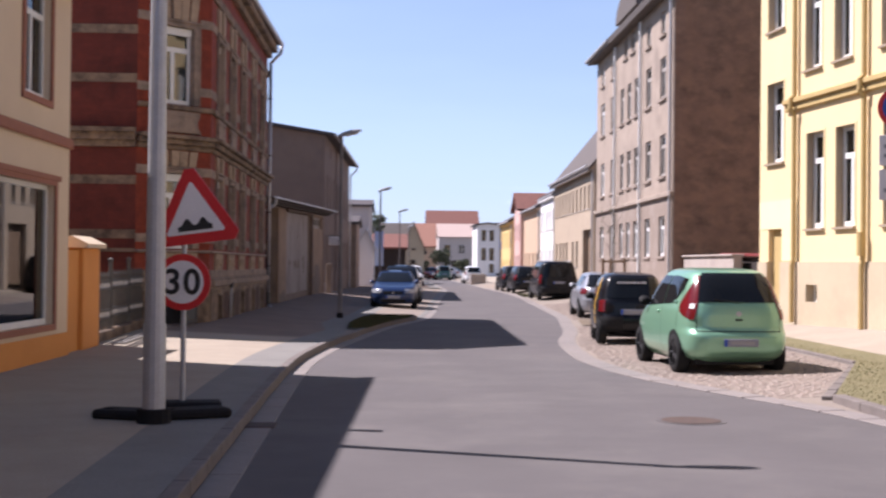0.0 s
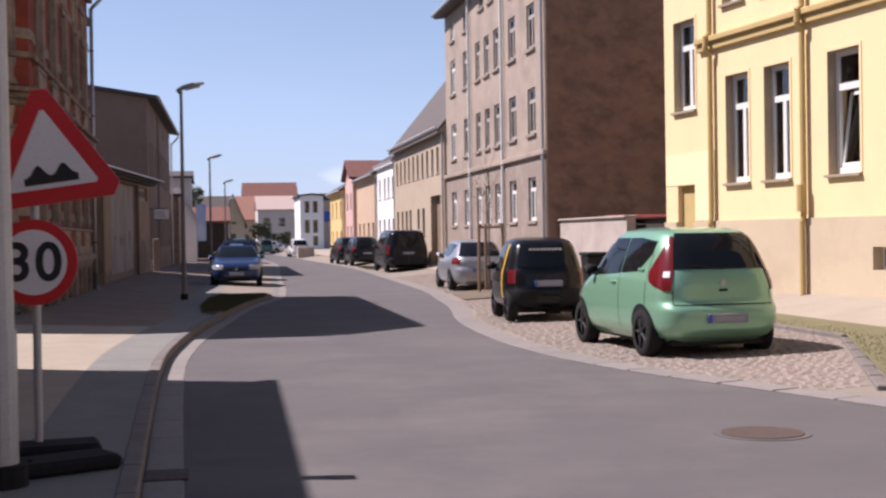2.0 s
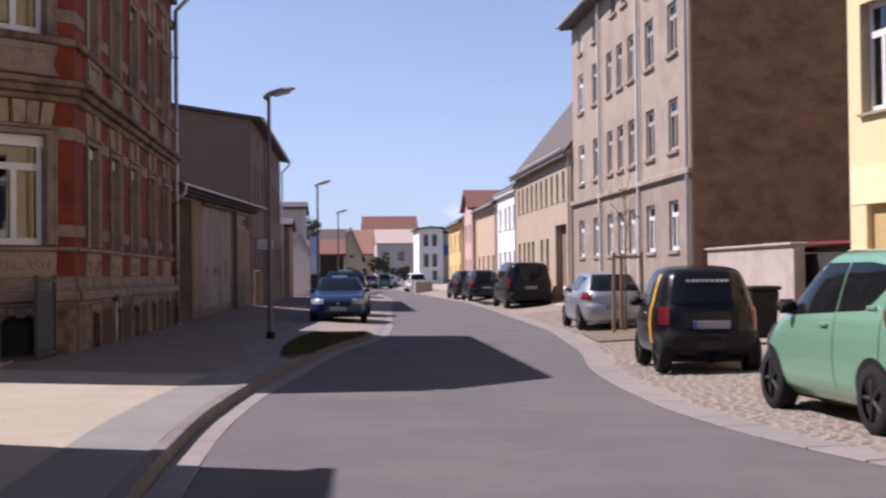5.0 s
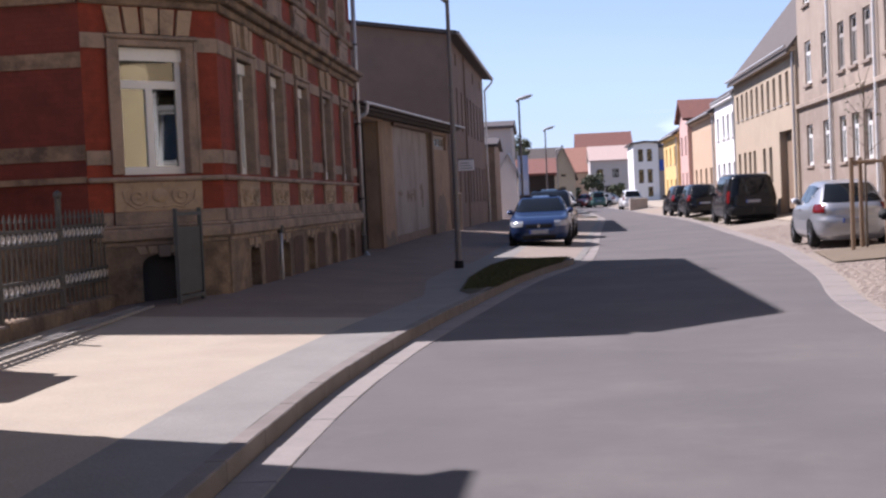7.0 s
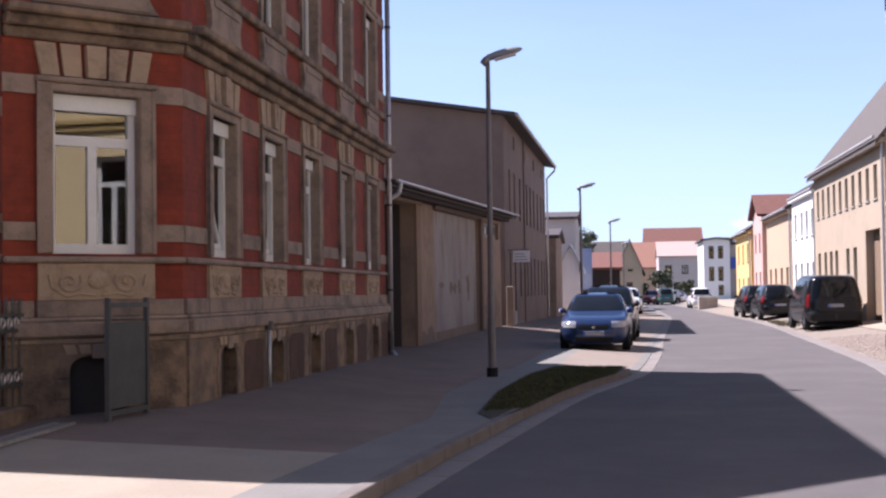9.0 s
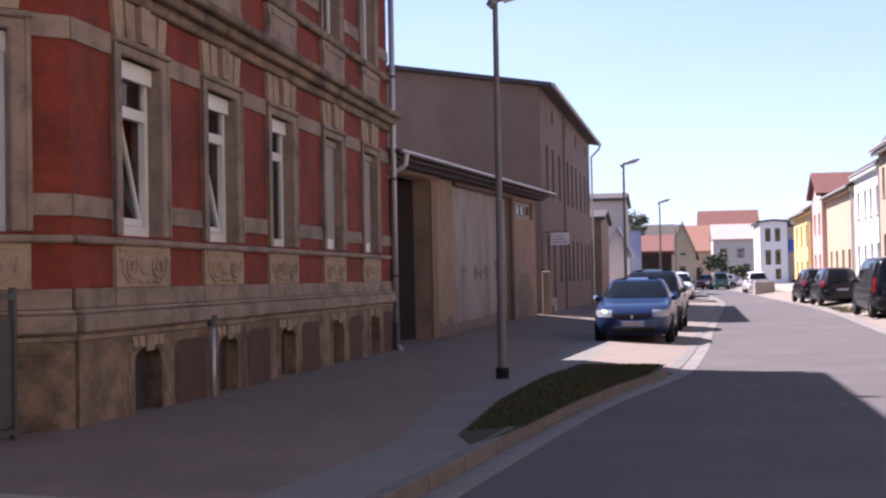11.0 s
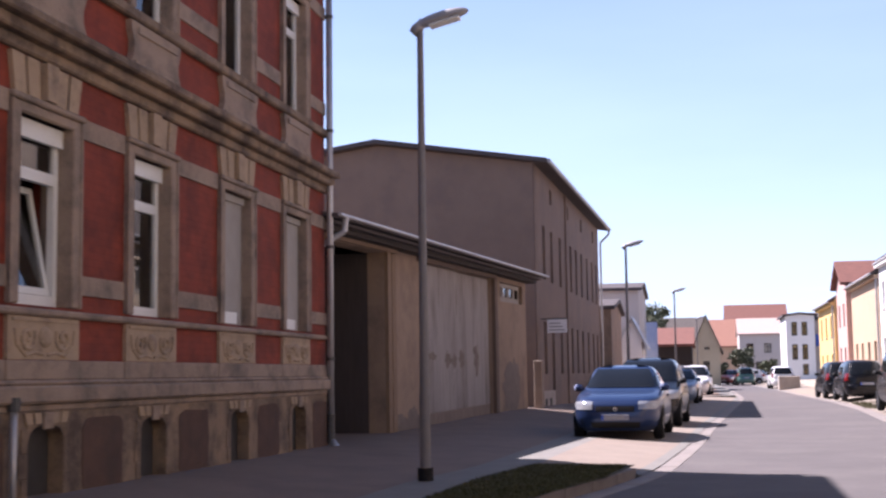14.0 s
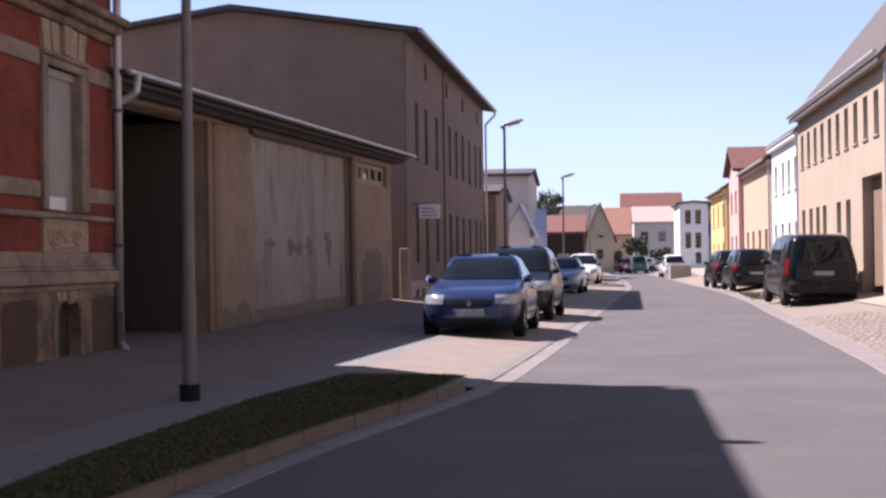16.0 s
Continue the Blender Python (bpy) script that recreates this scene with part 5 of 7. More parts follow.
for u in (U(50.1), U(55.8)):
    part("downpipe", tube(bmesh.new(), [(u, -0.1, 11.0), (u, -0.1, 0.5)], 0.055, 8), M["white_frame"], gh, "pale downpipe")
part("downpipe", tube(bmesh.new(), [(GWD - 0.12, -0.1, 11.0), (GWD - 0.12, -0.1, 0.5)], 0.055, 8), M["zinc"], gh)
part("fire_wall", box(GWD - 0.35, GWD, 0.42, 13.0, 0.0, 13.0), M["brown_wall"], gh, "bare brown patched fire wall")
part("fire_wall_edge", box(GWD + 0.001, GWD + 0.03, 0.03, 0.45, 0.0, 11.05), M["brown_wall"], gh)
part("fire_wall", box(0, 0.35, 0.42, 13.0, 0.0, 11.0), M["brown_wall"], gh)
part("back_wall", box(0.35, GWD - 0.35, 12.6, 13.0, 0.0, 11.0), M["brown_wall"], gh)
for z in (1.5, 4.3, 7.2):
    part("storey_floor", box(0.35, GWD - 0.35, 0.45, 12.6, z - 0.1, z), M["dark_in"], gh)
bm = bmesh.new()
prism(bm, [(-0.45, 11.05), (0.0, 11.1), (6.5, 14.0), (6.5, 14.2), (-0.5, 11.28)], "x", -0.1, GWD + 0.05)
prism(bm, [(13.4, 11.0), (6.5, 14.0), (6.5, 14.2), (13.5, 11.2)], "x", -0.1, GWD + 0.05)
part("roof", bm, M["roof_grey"], gh)
part("gutter", tube(bmesh.new(), [(-0.3, -0.5, 11.22), (a0 - 0.1, -0.5, 11.22)], 0.07, 8), M["zinc"], gh)


# ---- the row of low houses further along ----
def row_house(name, y0, y1, x, depth, eave, ridge, wmat, rmat, label, rows, base=None, gate_at=None, frame="white_frame", over=0.3):
    h = thing(name, pose(x, y1, 0, 0, 0, -90), label, "house", "row of street houses")
    W = y1 - y0
    ops = []
    for z0, z1, ys, w in rows:
        ops += [(y1 - y - w / 2, y1 - y + w / 2, z0, z1) for y in ys]
    gates = [(y1 - gate_at[1], y1 - gate_at[0], 0.1, gate_at[2])] if gate_at else []
    part("wall", wall(bmesh.new(), 0, W, 0.1, eave, ops + gates, 0.35), wmat, h)
    for u0, u1, z0, z1 in ops:
        window(h, u0, z0, u1 - u0, z1 - z0, 0.13, "cross", "board", 0.05, frame=frame, fw=0.06)
    for u0, u1, z0, z1 in gates:
        part("gateway", box(u0, u1, 0.28, 0.33, z0, z1), M["wood"], h, "brown wooden gateway door")
    if base:
        part("plinth", box(0, W, -0.03, 0.0, 0.1, base[0]) if not gates else box(0, gates[0][0], -0.03, 0.0, 0.1, base[0]), base[1], h)
    shell(h, W, eave, depth, wmat, 0.35, (3.4,))
    gable_roof(h, W, depth, eave, ridge, rmat, over, 0.16, 0.04, wmat)
    part("eave_board", bevel(box(0, W, -0.2, 0.0, eave - 0.28, eave - 0.1), 0.02), wmat, h)
    part("gutter", tube(bmesh.new(), [(0, -over - 0.05, eave - 0.1), (W, -over - 0.05, eave - 0.1)], 0.06, 8), M["zinc"], h)
    part("downpipe", tube(bmesh.new(), [(W - 0.1, -0.08, eave - 0.1), (W - 0.1, -0.08, 0.3)], 0.05, 8), M["zinc"], h)
    return h


bh = row_house("beige_house", 61.25, 76.4, 8.8, 10.0, 6.5, 12.6, M["beige"], M["roof_grey"], "long beige two-storey house with a steep roof",
               [(4.5, 5.65, [62.9 + 1.38 * i for i in range(10)], 0.62), (1.7, 3.0, [66.9, 68.4, 70.9, 72.2, 73.6, 75.2], 0.72)], (1.0, M["beige"]), (62.3, 64.85, 3.5), frame="board")
wh = row_house("white_house", 76.45, 84.3, 8.88, 9.0, 6.0, 8.6, M["white_wall"], M["roof_dark"], "bright white two-storey rendered house",
               [(3.9, 5.1, [77.6, 79.3, 80.9, 83.0], 0.8), (1.4, 2.7, [77.6, 79.3, 81.2, 83.2], 0.8)], (0.8, M["white_wall"]), over=0.15)
th = row_house("tan_house", 84.35, 95.0, 8.85, 9.0, 5.6, 8.0, M["tan"], M["roof_dark"], "tan two-storey house with plain upper wall",
               [(1.3, 2.6, [86.2, 88.5, 91.0, 93.3], 0.9)], (0.7, M["white_wall"]))
ph = thing("pink_house", pose(8.6, 99.9, 0, 0, 0, -90), "pink house with a red tiled roof turned to the street", "house", "row of street houses")
pw = 4.8
ops = [(u - 0.4, u + 0.4, z, z + 1.2) for u in (1.3, 3.5) for z in (1.3, 3.6)]
part("wall", wall(bmesh.new(), 0, pw, 0.1, 5.8, ops, 0.35), M["pink"], ph)
for u0, u1, z0, z1 in ops:
    window(ph, u0, z0, 0.8, 1.2, 0.12, "cross", fw=0.06)
shell(ph, pw, 5.8, 9.0, M["brown_wall"], 0.35, (3.2,))
bm = bmesh.new()
prism(bm, [(0, 5.8), (pw, 5.8), (pw / 2, 7.0)], "y", 0.0, 0.35)
part("gable", bm, M["pink"], ph)
for s in (0, 1):
    bm = bmesh.new()
    e = -0.3 if s == 0 else pw + 0.3
    prism(bm, [(e, 5.7), (pw / 2, 7.0), (pw / 2, 7.16), (e, 5.86)], "y", -0.3, 9.0)
    part("roof", bm, M["roof_red"], ph)
yh2 = row_house("small_yellow_house", 100.0, 110.0, 8.45, 8.0, 5.2, 7.6, M["bright_yellow"], M["roof_dark"], "small bright yellow rendered house",
                [(3.2, 4.4, [102.0, 105.0, 108.0], 0.9), (1.0, 2.2, [102.0, 105.0, 108.0], 0.9)])


def far_house(name, x0, x1, y0, depth, eave, ridge, wmat, rmat, label, wins=(), along_x=True, wframe="dark_wood"):
    """A house further off that turns one wall to the camera. wins: (x, z, w, h)."""
    h = thing(name, pose(x0, y0, 0), label, "house")
    W = x1 - x0
    ops = [(x - x0 - w / 2, x - x0 + w / 2, z, z + hh) for x, z, w, hh in wins]
    part("wall", wall(bmesh.new(), 0, W, -0.1, eave, ops, 0.3), wmat, h)
    for u0, u1, z0, z1 in ops:
        window(h, u0, z0, u1 - u0, z1 - z0, 0.1, "cross", frame=wframe, fw=0.08)
    shell(h, W, eave, depth, wmat, 0.3)
    if along_x:
        gable_roof(h, W, depth, eave, ridge, rmat, 0.3, 0.18, 0.2, wmat)
    else:
        bm = bmesh.new()
        prism(bm, [(0, eave), (W, eave), (W / 2, ridge)], "y", 0.0, 0.3)
        part("gable", bm, wmat, h)
        for s in (0, 1):
            bm = bmesh.new()
            e = -0.3 if s == 0 else W + 0.3
            k = (ridge - eave) / (W / 2) * 0.3
            prism(bm, [(e, eave - k), (W / 2, ridge), (W / 2, ridge + 0.18), (e, eave - k + 0.18)], "y", -0.25, depth)
            part("roof", bm, rmat, h)
    return h


far_house("red_roof_house", 4.5, 12.7, 209, 9, 8.0, 10.5, M["grey_plaster"], M["roof_red"], "distant house under a long dark red roof")
far_house("pale_roof_house", 5.4, 10.2, 180, 8, 5.6, 7.4, M["pale_render"], M["roof_pale"], "distant grey house under a pale pink roof", [(6.6, 3.4, 0.8, 1.1), (8.6, 3.4, 0.8, 1.1), (7.6, 1.2, 0.8, 1.2), (9.2, 1.2, 0.8, 1.2)])
far_house("orange_roof_house", 1.9, 5.9, 192, 8, 4.55, 7.8, M["tan"], M["roof_orange"], "distant house under an orange tiled roof")
far_house("yellow_gable_house", 0.3, 2.8, 150, 9, 3.65, 6.55, M["yellow_base"], M["roof_grey"], "dull yellow gabled house with a dark roof", [(1.5, 1.4, 0.6, 0.9), (1.6, 3.4, 0.5, 0.8)], False)
far_house("dark_roof_house", -4.2, 1.3, 152, 8, 3.7, 6.5, M["yellow_base"], M["roof_grey"], "low dull yellow house under a broad dark roof")
far_house("white_block", 8.75, 11.3, 148, 9, 6.3, 6.45, M["white_wall"], M["roof_dark"], "white modern house with dark windows", [(9.5, 2.3, 0.5, 1.4), (10.4, 2.3, 0.5, 1.4), (9.5, 4.5, 0.5, 1.25), (10.4, 4.5, 0.5, 1.25), (10.4, 0.9, 0.5, 1.0)], False)
far_house("grey_block", 11.35, 16.0, 148.6, 9, 5.9, 6.6, M["concrete"], M["roof_dark"], "grey rendered house behind the white one", [(12.9, 3.8, 0.7, 1.2)])
tagged(link_mesh("balcony_sign", box(11.4, 12.1, 148.3, 148.6, 3.5, 4.6), M["sign_blue"]), "dark blue panel on the house front", "panel")
far_house("red_shed", -4.5, 0.45, 118, 8, 3.2, 4.4, M["dark_wood"], M["roof_red"], "low dark shed under a red tiled roof")
far_house("pale_block", -9.5, -2.5, 104, 10, 6.3, 6.9, M["pale_render"], M["roof_dark"], "plain pale grey block beyond the warehouse")
far_house("lean_to", -9.0, -3.05, 87.5, 8, 4.4, 4.9, M["gate_wall"], M["roof_dark"], "low brown outbuilding beyond the warehouse")
far_house("white_gable_shed", -3.2, -2.1, 98, 4, 3.2, 4.3, M["white_wall"], M["zinc"], "small white gabled kiosk", [], False)
bl = tagged(link_mesh("banner", box(-2.05, -1.4, 103.0, 103.06, 1.6, 4.3), M["banner"]), "tall pale blue roadside banner", "banner")
part("banner_pole", rod(bmesh.new(), (-2.1, 103.03, 0.0), (-2.1, 103.03, 4.6), 0.04), M["galv"], bl)
# unseen block, added to cut the skylight on the brick side wall
tagged(link_mesh("courtyard_wing", box(-18, -9.2, 23.2, 30.4, -0.1, 2.4), M["cream"]), "unseen plain block added in the courtyard to hold skylight off the brick side", "wall", kind="structure")
# plain walls that close the street behind the camera
tagged(link_mesh("wall_south", box(-26, 32, -44, -42, -0.1, 8), M["grey_plaster"]), "plain rendered house front closing the street", "wall", kind="structure")
far_house("side_house", 10.5, 20, -30, 40, 9.0, 12.0, M["beige"], M["roof_red"], "beige house on the near street side")
far_house("shop_neighbour", -18, -5.9, -30, 34, 7.0, 10.5, M["cream"], M["roof_red"], "cream house next to the shop")


# ---- street lamps and signs ----
def street_lamp(m, pole_mat, label, h=5.5, r=0.047):
    lamp = thing("street_lamp", m, label, "street lamp", "street lamps")
    bm = bmesh.new()
    rod(bm, (0, 0, 0.02), (0, 0, 1.0), r * 1.35, 14)
    rod(bm, (0, 0, 1.0), (0, 0, h - 0.08), r * 1.2, 14, r * 0.8)
    part("pole", bm, pole_mat, lamp, smooth=False)
    part("base_sleeve", rod(bmesh.new(), (0, 0, 0.0), (0, 0, 0.16), r * 2.0, 14), M["rubber"], lamp)
    bm = bmesh.new()
    bmesh.ops.create_icosphere(bm, subdivisions=3, radius=1.0)
    for v in bm.verts:
        x, y, z = v.co
        w = 0.75 + 0.3 * x
        v.co = Vector((0.24 + 0.36 * x, 0.135 * y * w, h - 0.01 + 0.09 * x + (0.10 * z if z > 0 else 0.045 * z)))
    rod(bm, (-0.09, 0, h - 0.16), (0.05, 0, h - 0.02), 0.06, 10)
    part("lamp_head", bm, M["lamp_head"], lamp, smooth=True)
    bm = bevel(box(0.12, 0.49, -0.09, 0.09, h - 0.075, h - 0.045), 0.01)
    for v in bm.verts:
        v.co.z += 0.25 * (v.co.x - 0.24)
    part("lamp_cover", bm, M["lamp_lens"], lamp)
    return lamp


l1 = street_lamp(pose(-2.0, 40.0, 0.11), M["dark_pole"], "dark slender street lamp on the footway")
copy_thing(l1, pose(-1.2, 68.4, 0.11))
copy_thing(l1, pose(-0.15, 93.0, 0.05, 0, 0, 5))
copy_thing(l1, pose(0.8, 128.0, 0.0))
street_lamp(pose(-2.72, 14.45, 0.1), M["galv"], "galvanised street lamp beside the temporary road sign", 6.3, 0.085)

sp = thing("road_sign", pose(-2.63, 15.62, 0.1), "uneven-road warning sign above a thirty limit sign on a post", "road sign")
part("post", rod(bmesh.new(), (0, 0, 0.05), (0, 0, 2.6), 0.03, 12), M["galv"], sp)


def poly_plate(pts, y0, y1):
    return prism(bmesh.new(), pts, "y", y0, y1)


def tri(s, c, lean, cut=0.1):
    """A triangle with clipped corners, its side s, its middle c."""
    R = s / math.sqrt(3)
    out = []
    for k in range(3):
        a = math.pi / 2 + 2 * math.pi * k / 3 + lean
        for d in (-cut, cut):
            out.append((c[0] + R * math.cos(a) - d * R * math.sin(a) * 1.0 - abs(d) * R * math.cos(a) * 0.6, c[1] + R * math.sin(a) + d * R * math.cos(a) - abs(d) * R * math.sin(a) * 0.6))
    return out


lean = radians(7.5)
c0 = (0.12, 2.12)
tp = part("warning_triangle", poly_plate(tri(0.94, c0, lean), -0.06, -0.04), M["sign_red"], sp, "red-bordered triangular plate, tilted")
part("triangle_face", poly_plate(tri(0.64, c0, lean, 0.04), -0.066, -0.0605), M["sign_white"], tp)
bumps = [(-0.19, -0.03)] + [(-0.19 + 0.38 * i / 24, 0.02 + 0.085 * (math.exp(-((i / 24 - 0.28) / 0.13) ** 2) + math.exp(-((i / 24 - 0.74) / 0.13) ** 2))) for i in range(25)] + [(0.19, -0.03)]
ca, sa = math.cos(lean), math.sin(lean)
bp = [(c0[0] + p[0] * ca - (p[1] - 0.13) * sa, c0[1] + p[0] * sa + (p[1] - 0.13) * ca) for p in bumps]
part("bump_symbol", poly_plate(bp, -0.072, -0.0665), M["sign_black"], tp, "black symbol of two bumps")
rp = part("limit_disc", disc(bmesh.new(), (0.0, -0.06, 1.40), 0.305, "y", 0.02, 48), M["sign_red"], sp, "red-ringed round plate")
part("disc_face", disc(bmesh.new(), (0.0, -0.066, 1.40), 0.232, "y", 0.0055, 48), M["sign_white"], rp)
for figure, x in (("3", -0.105), ("0", 0.105)):
    fc = bpy.data.curves.new("numeral", "FONT")
    fc.body, fc.size, fc.align_x, fc.align_y, fc.extrude, fc.offset = figure, 0.38, "CENTER", "CENTER", 0.002, 0.008
    fo = new("numeral", fc)
    fo.data.materials.append(M["sign_black"])
    fo.parent = rp
    fo.matrix_local = pose(x, -0.069, 1.39, 90, 0, 0)
sp.matrix_world = pose(-2.63, 15.62, 0.1, 0, 0, -6)
for i, (x, y, a) in enumerate(((-2.58, 15.55, 8), (-2.98, 14.75, -15), (-2.42, 14.9, 28))):
    fb = tagged(link_mesh("sign_foot", bevel(box(-0.38, 0.38, -0.19, 0.19, 0.0, 0.10), 0.03), M["rubber"]), "black rubber ballast foot on the footway", "sign foot", "ballast feet")
    fb.matrix_world = pose(x, y, 0.118, 0, 0, a)
    part("grip", box(-0.3, -0.2, -0.06, 0.06, 0.091, 0.11), M["rubber"], fb)

ns = thing("parking_sign", pose(6.06, 17.75, 0.12, 0, 0, -14), "no-stopping sign with two white supplementary plates on a post", "road sign")
part("post", rod(bmesh.new(), (0, 0, 0), (0, 0, 3.9), 0.03, 12), M["galv"], ns)
d1 = part("sign_disc", disc(bmesh.new(), (0, -0.06, 3.66), 0.27, "y", 0.02, 40), M["sign_red"], ns)
part("disc_face", disc(bmesh.new(), (0, -0.066, 3.66), 0.21, "y", 0.0055, 40), M["sign_blue"], d1)
for s in (1, -1):
    part("diagonal", prism(bmesh.new(), [(s * -0.165, 3.80), (s * -0.14, 3.83), (s * 0.165, 3.52), (s * 0.14, 3.49)], "y", -0.072 - 0.001 * s, -0.0665), M["sign_red"], d1)
for z in (2.92, 2.48):
    pl = part("plate", bevel(box(-0.25, 0.25, -0.05, -0.04, z, z + 0.39), 0.004), M["sign_white"], ns, "white supplementary plate")
    bm = bmesh.new()
    for k in range(2 if z > 2.6 else 1):
        bx(bm, -0.19, 0.19 - 0.05 * (k % 2), -0.053, -0.0505, z + 0.1 + 0.12 * k, z + 0.15 + 0.12 * k)
    part("lettering", bm, M["lamp_head"], pl, "grey bars in place of unreadable words")
mh = thing("manhole_cover", pose(2.98, 15.85, 0.0), "rusty brown cast iron manhole cover in the asphalt", "manhole cover")
part("ring", disc(bmesh.new(), (0, 0, -0.02), 0.39, "z", 0.026, 36), M["asphalt"], mh)
part("lid", disc(bmesh.new(), (0, 0, -0.02), 0.33, "z", 0.032, 36), M["iron_lid"], mh)
dg = thing("road_gully", pose(kl(15.2) + 0.16, 15.2, 0.0), "small dark iron gully grate in the gutter", "gully grate")
part("grate", box(-0.15, 0.15, -0.2, 0.2, -0.02, 0.014), M["iron_lid"], dg)


# ---- trees ----
def crown(bm, c, rx, rz, n, size):
    for _ in range(n):
        d = Vector((random.gauss(0, 1), random.gauss(0, 1), random.gauss(0, 1))).normalized() * random.uniform(0.35, 1.0) ** 0.5
        wob = 0.75 + 0.5 * noise.noise(d * 2.3 + Vector(c) * 0.37)
        p = Vector(c) + Vector((d.x * rx * wob, d.y * rx * wob, d.z * rz * wob))
        q = Euler((random.uniform(0, 6.28), random.uniform(0, 6.28), random.uniform(0, 6.28))).to_matrix()
        s = size * random.uniform(0.6, 1.4)
        bm.faces.new([bm.verts.new(p + q @ Vector(v)) for v in ((-s, 0, 0), (0, -s * 0.5, s * 0.15), (s, 0, 0), (0, s * 0.5, s * 0.15))])


def tree(x, y, h, r, n, size, label, trunk=0.16):
    t = thing("tree", pose(x, y, 0), label, "tree", "trees along the street end")
    bm = bmesh.new()
    rod(bm, (0, 0, 0), (0.05, 0, h * 0.55), trunk, 8, trunk * 0.6)
    for k in range(6):
        a = k * 1.05
        rod(bm, (0.04, 0, h * (0.35 + 0.04 * k)), (r * 0.6 * math.cos(a), r * 0.6 * math.sin(a), h * (0.6 + 0.05 * k)), trunk * 0.4, 6, trunk * 0.12)
    part("trunk", bm, M["bark"], t)
    bm = bmesh.new()
    for k in range(9):
        a = k * 2.4
        crown(bm, (r * 0.5 * math.cos(a), r * 0.5 * math.sin(a), h * (0.55 + 0.045 * k)), r * 0.5, h * 0.14, n // 9, size)
    part("crown", bm, M["leaf"], t)
    return t


pt = tagged(link_mesh("planter", bevel(box(6.2, 7.6, 116.0, 117.3, 0.0, 0.95), 0.04), M["concrete"]), "low concrete planter at the roadside", "planter")
part("soil", box(6.32, 7.48, 116.1, 117.2, 0.9, 0.965), M["earth"], pt)
tree(-4.3, 141, 7.2, 3.0, 2600, 0.22, "leafy tree behind the low shed")
tree(-9.0, 140, 7.6, 3.5, 2600, 0.24, "broad leafy tree behind the low shed")
tree(-1.0, 172, 6.2, 3.0, 1800, 0.24, "tree in front of the distant houses")
for x, y, h, r in ((5.3, 168, 3.8, 1.6), (7.9, 166, 2.4, 1.1), (3.0, 170, 2.2, 1.0)):
    tree(x, y, h, r, 900, 0.2, "rounded dark shrub at the bend of the street", 0.06)
yt = thing("young_tree", pose(6.35, 41.4, 0.12), "thin young street tree held by a wooden frame", "tree")
bm = bmesh.new()
rod(bm, (0, 0, 0), (0.03, 0, 3.4), 0.03, 8, 0.012)
for k in range(9):
    a = k * 2.4
    rod(bm, (0.02, 0, 1.9 + 0.17 * k), (0.5 * math.cos(a) * (1 - k * 0.06), 0.5 * math.sin(a) * (1 - k * 0.06), 2.3 + 0.2 * k), 0.01, 5, 0.004)
part("trunk", bm, M["bark"], yt)
bm = bmesh.new()
crown(bm, (0, 0, 2.9), 0.55, 0.8, 60, 0.04)
part("crown", bm, M["leaf"], yt)
tf = thing("tree_guard", pose(6.35, 41.4, 0.08), "three-legged wooden frame round the young tree", "tree support")
for x, y in ((-0.35, -0.3), (0.35, -0.3), (0.0, 0.4)):
    part("stake", rod(bmesh.new(), (x, y, 0), (x * 0.95, y * 0.95, 1.9), 0.045, 8), M["wood"], tf)
for a, b in (((-0.34, -0.29), (0.34, -0.29)), ((0.34, -0.29), (0.0, 0.39)), ((0.0, 0.39), (-0.34, -0.29))):
    part("crossbar", rod(bmesh.new(), (a[0], a[1], 1.8), (b[0], b[1], 1.8), 0.035, 6), M["wood"], tf)
bn = thing("wheelie_bin", pose(7.35, 34.6, 0.2), "dark grey wheeled rubbish bin by the yard wall", "bin")
bm = box(-0.27, 0.27, -0.3, 0.3, 0.06, 0.95)
for v in bm.verts:
    if v.co.z < 0.5:
        v.co.x *= 0.82
        v.co.y *= 0.82
part("body", bevel(bm, 0.03), M["trim"], bn)
part("lid", bevel(box(-0.3, 0.3, -0.34, 0.33, 0.95, 1.03), 0.03), M["trim"], bn)


# ---- cars ----
def hermite(keys, y):
    """Smooth value of a table of (y, value) at y."""
    ys, vs = [k[0] for k in keys], [k[1] for k in keys]
    if y <= ys[0]:
        return vs[0]
    if y >= ys[-1]:
        return vs[-1]
    i = max(j for j in range(len(ys)) if ys[j] <= y)
    i = min(i, len(ys) - 2)
    t = (y - ys[i]) / (ys[i + 1] - ys[i])
    d = lambda j: 0.0 if j in (0, len(ys) - 1) else (vs[j + 1] - vs[j - 1]) / (ys[j + 1] - ys[j - 1])
    h, m0, m1 = ys[i + 1] - ys[i], d(i), d(i + 1)
    lin = vs[i] + (vs[i + 1] - vs[i]) * t
    cub = (2 * t**3 - 3 * t**2 + 1) * vs[i] + (t**3 - 2 * t**2 + t) * h * m0 + (-2 * t**3 + 3 * t**2) * vs[i + 1] + (t**3 - t**2) * h * m1
    return 0.55 * lin + 0.45 * cub


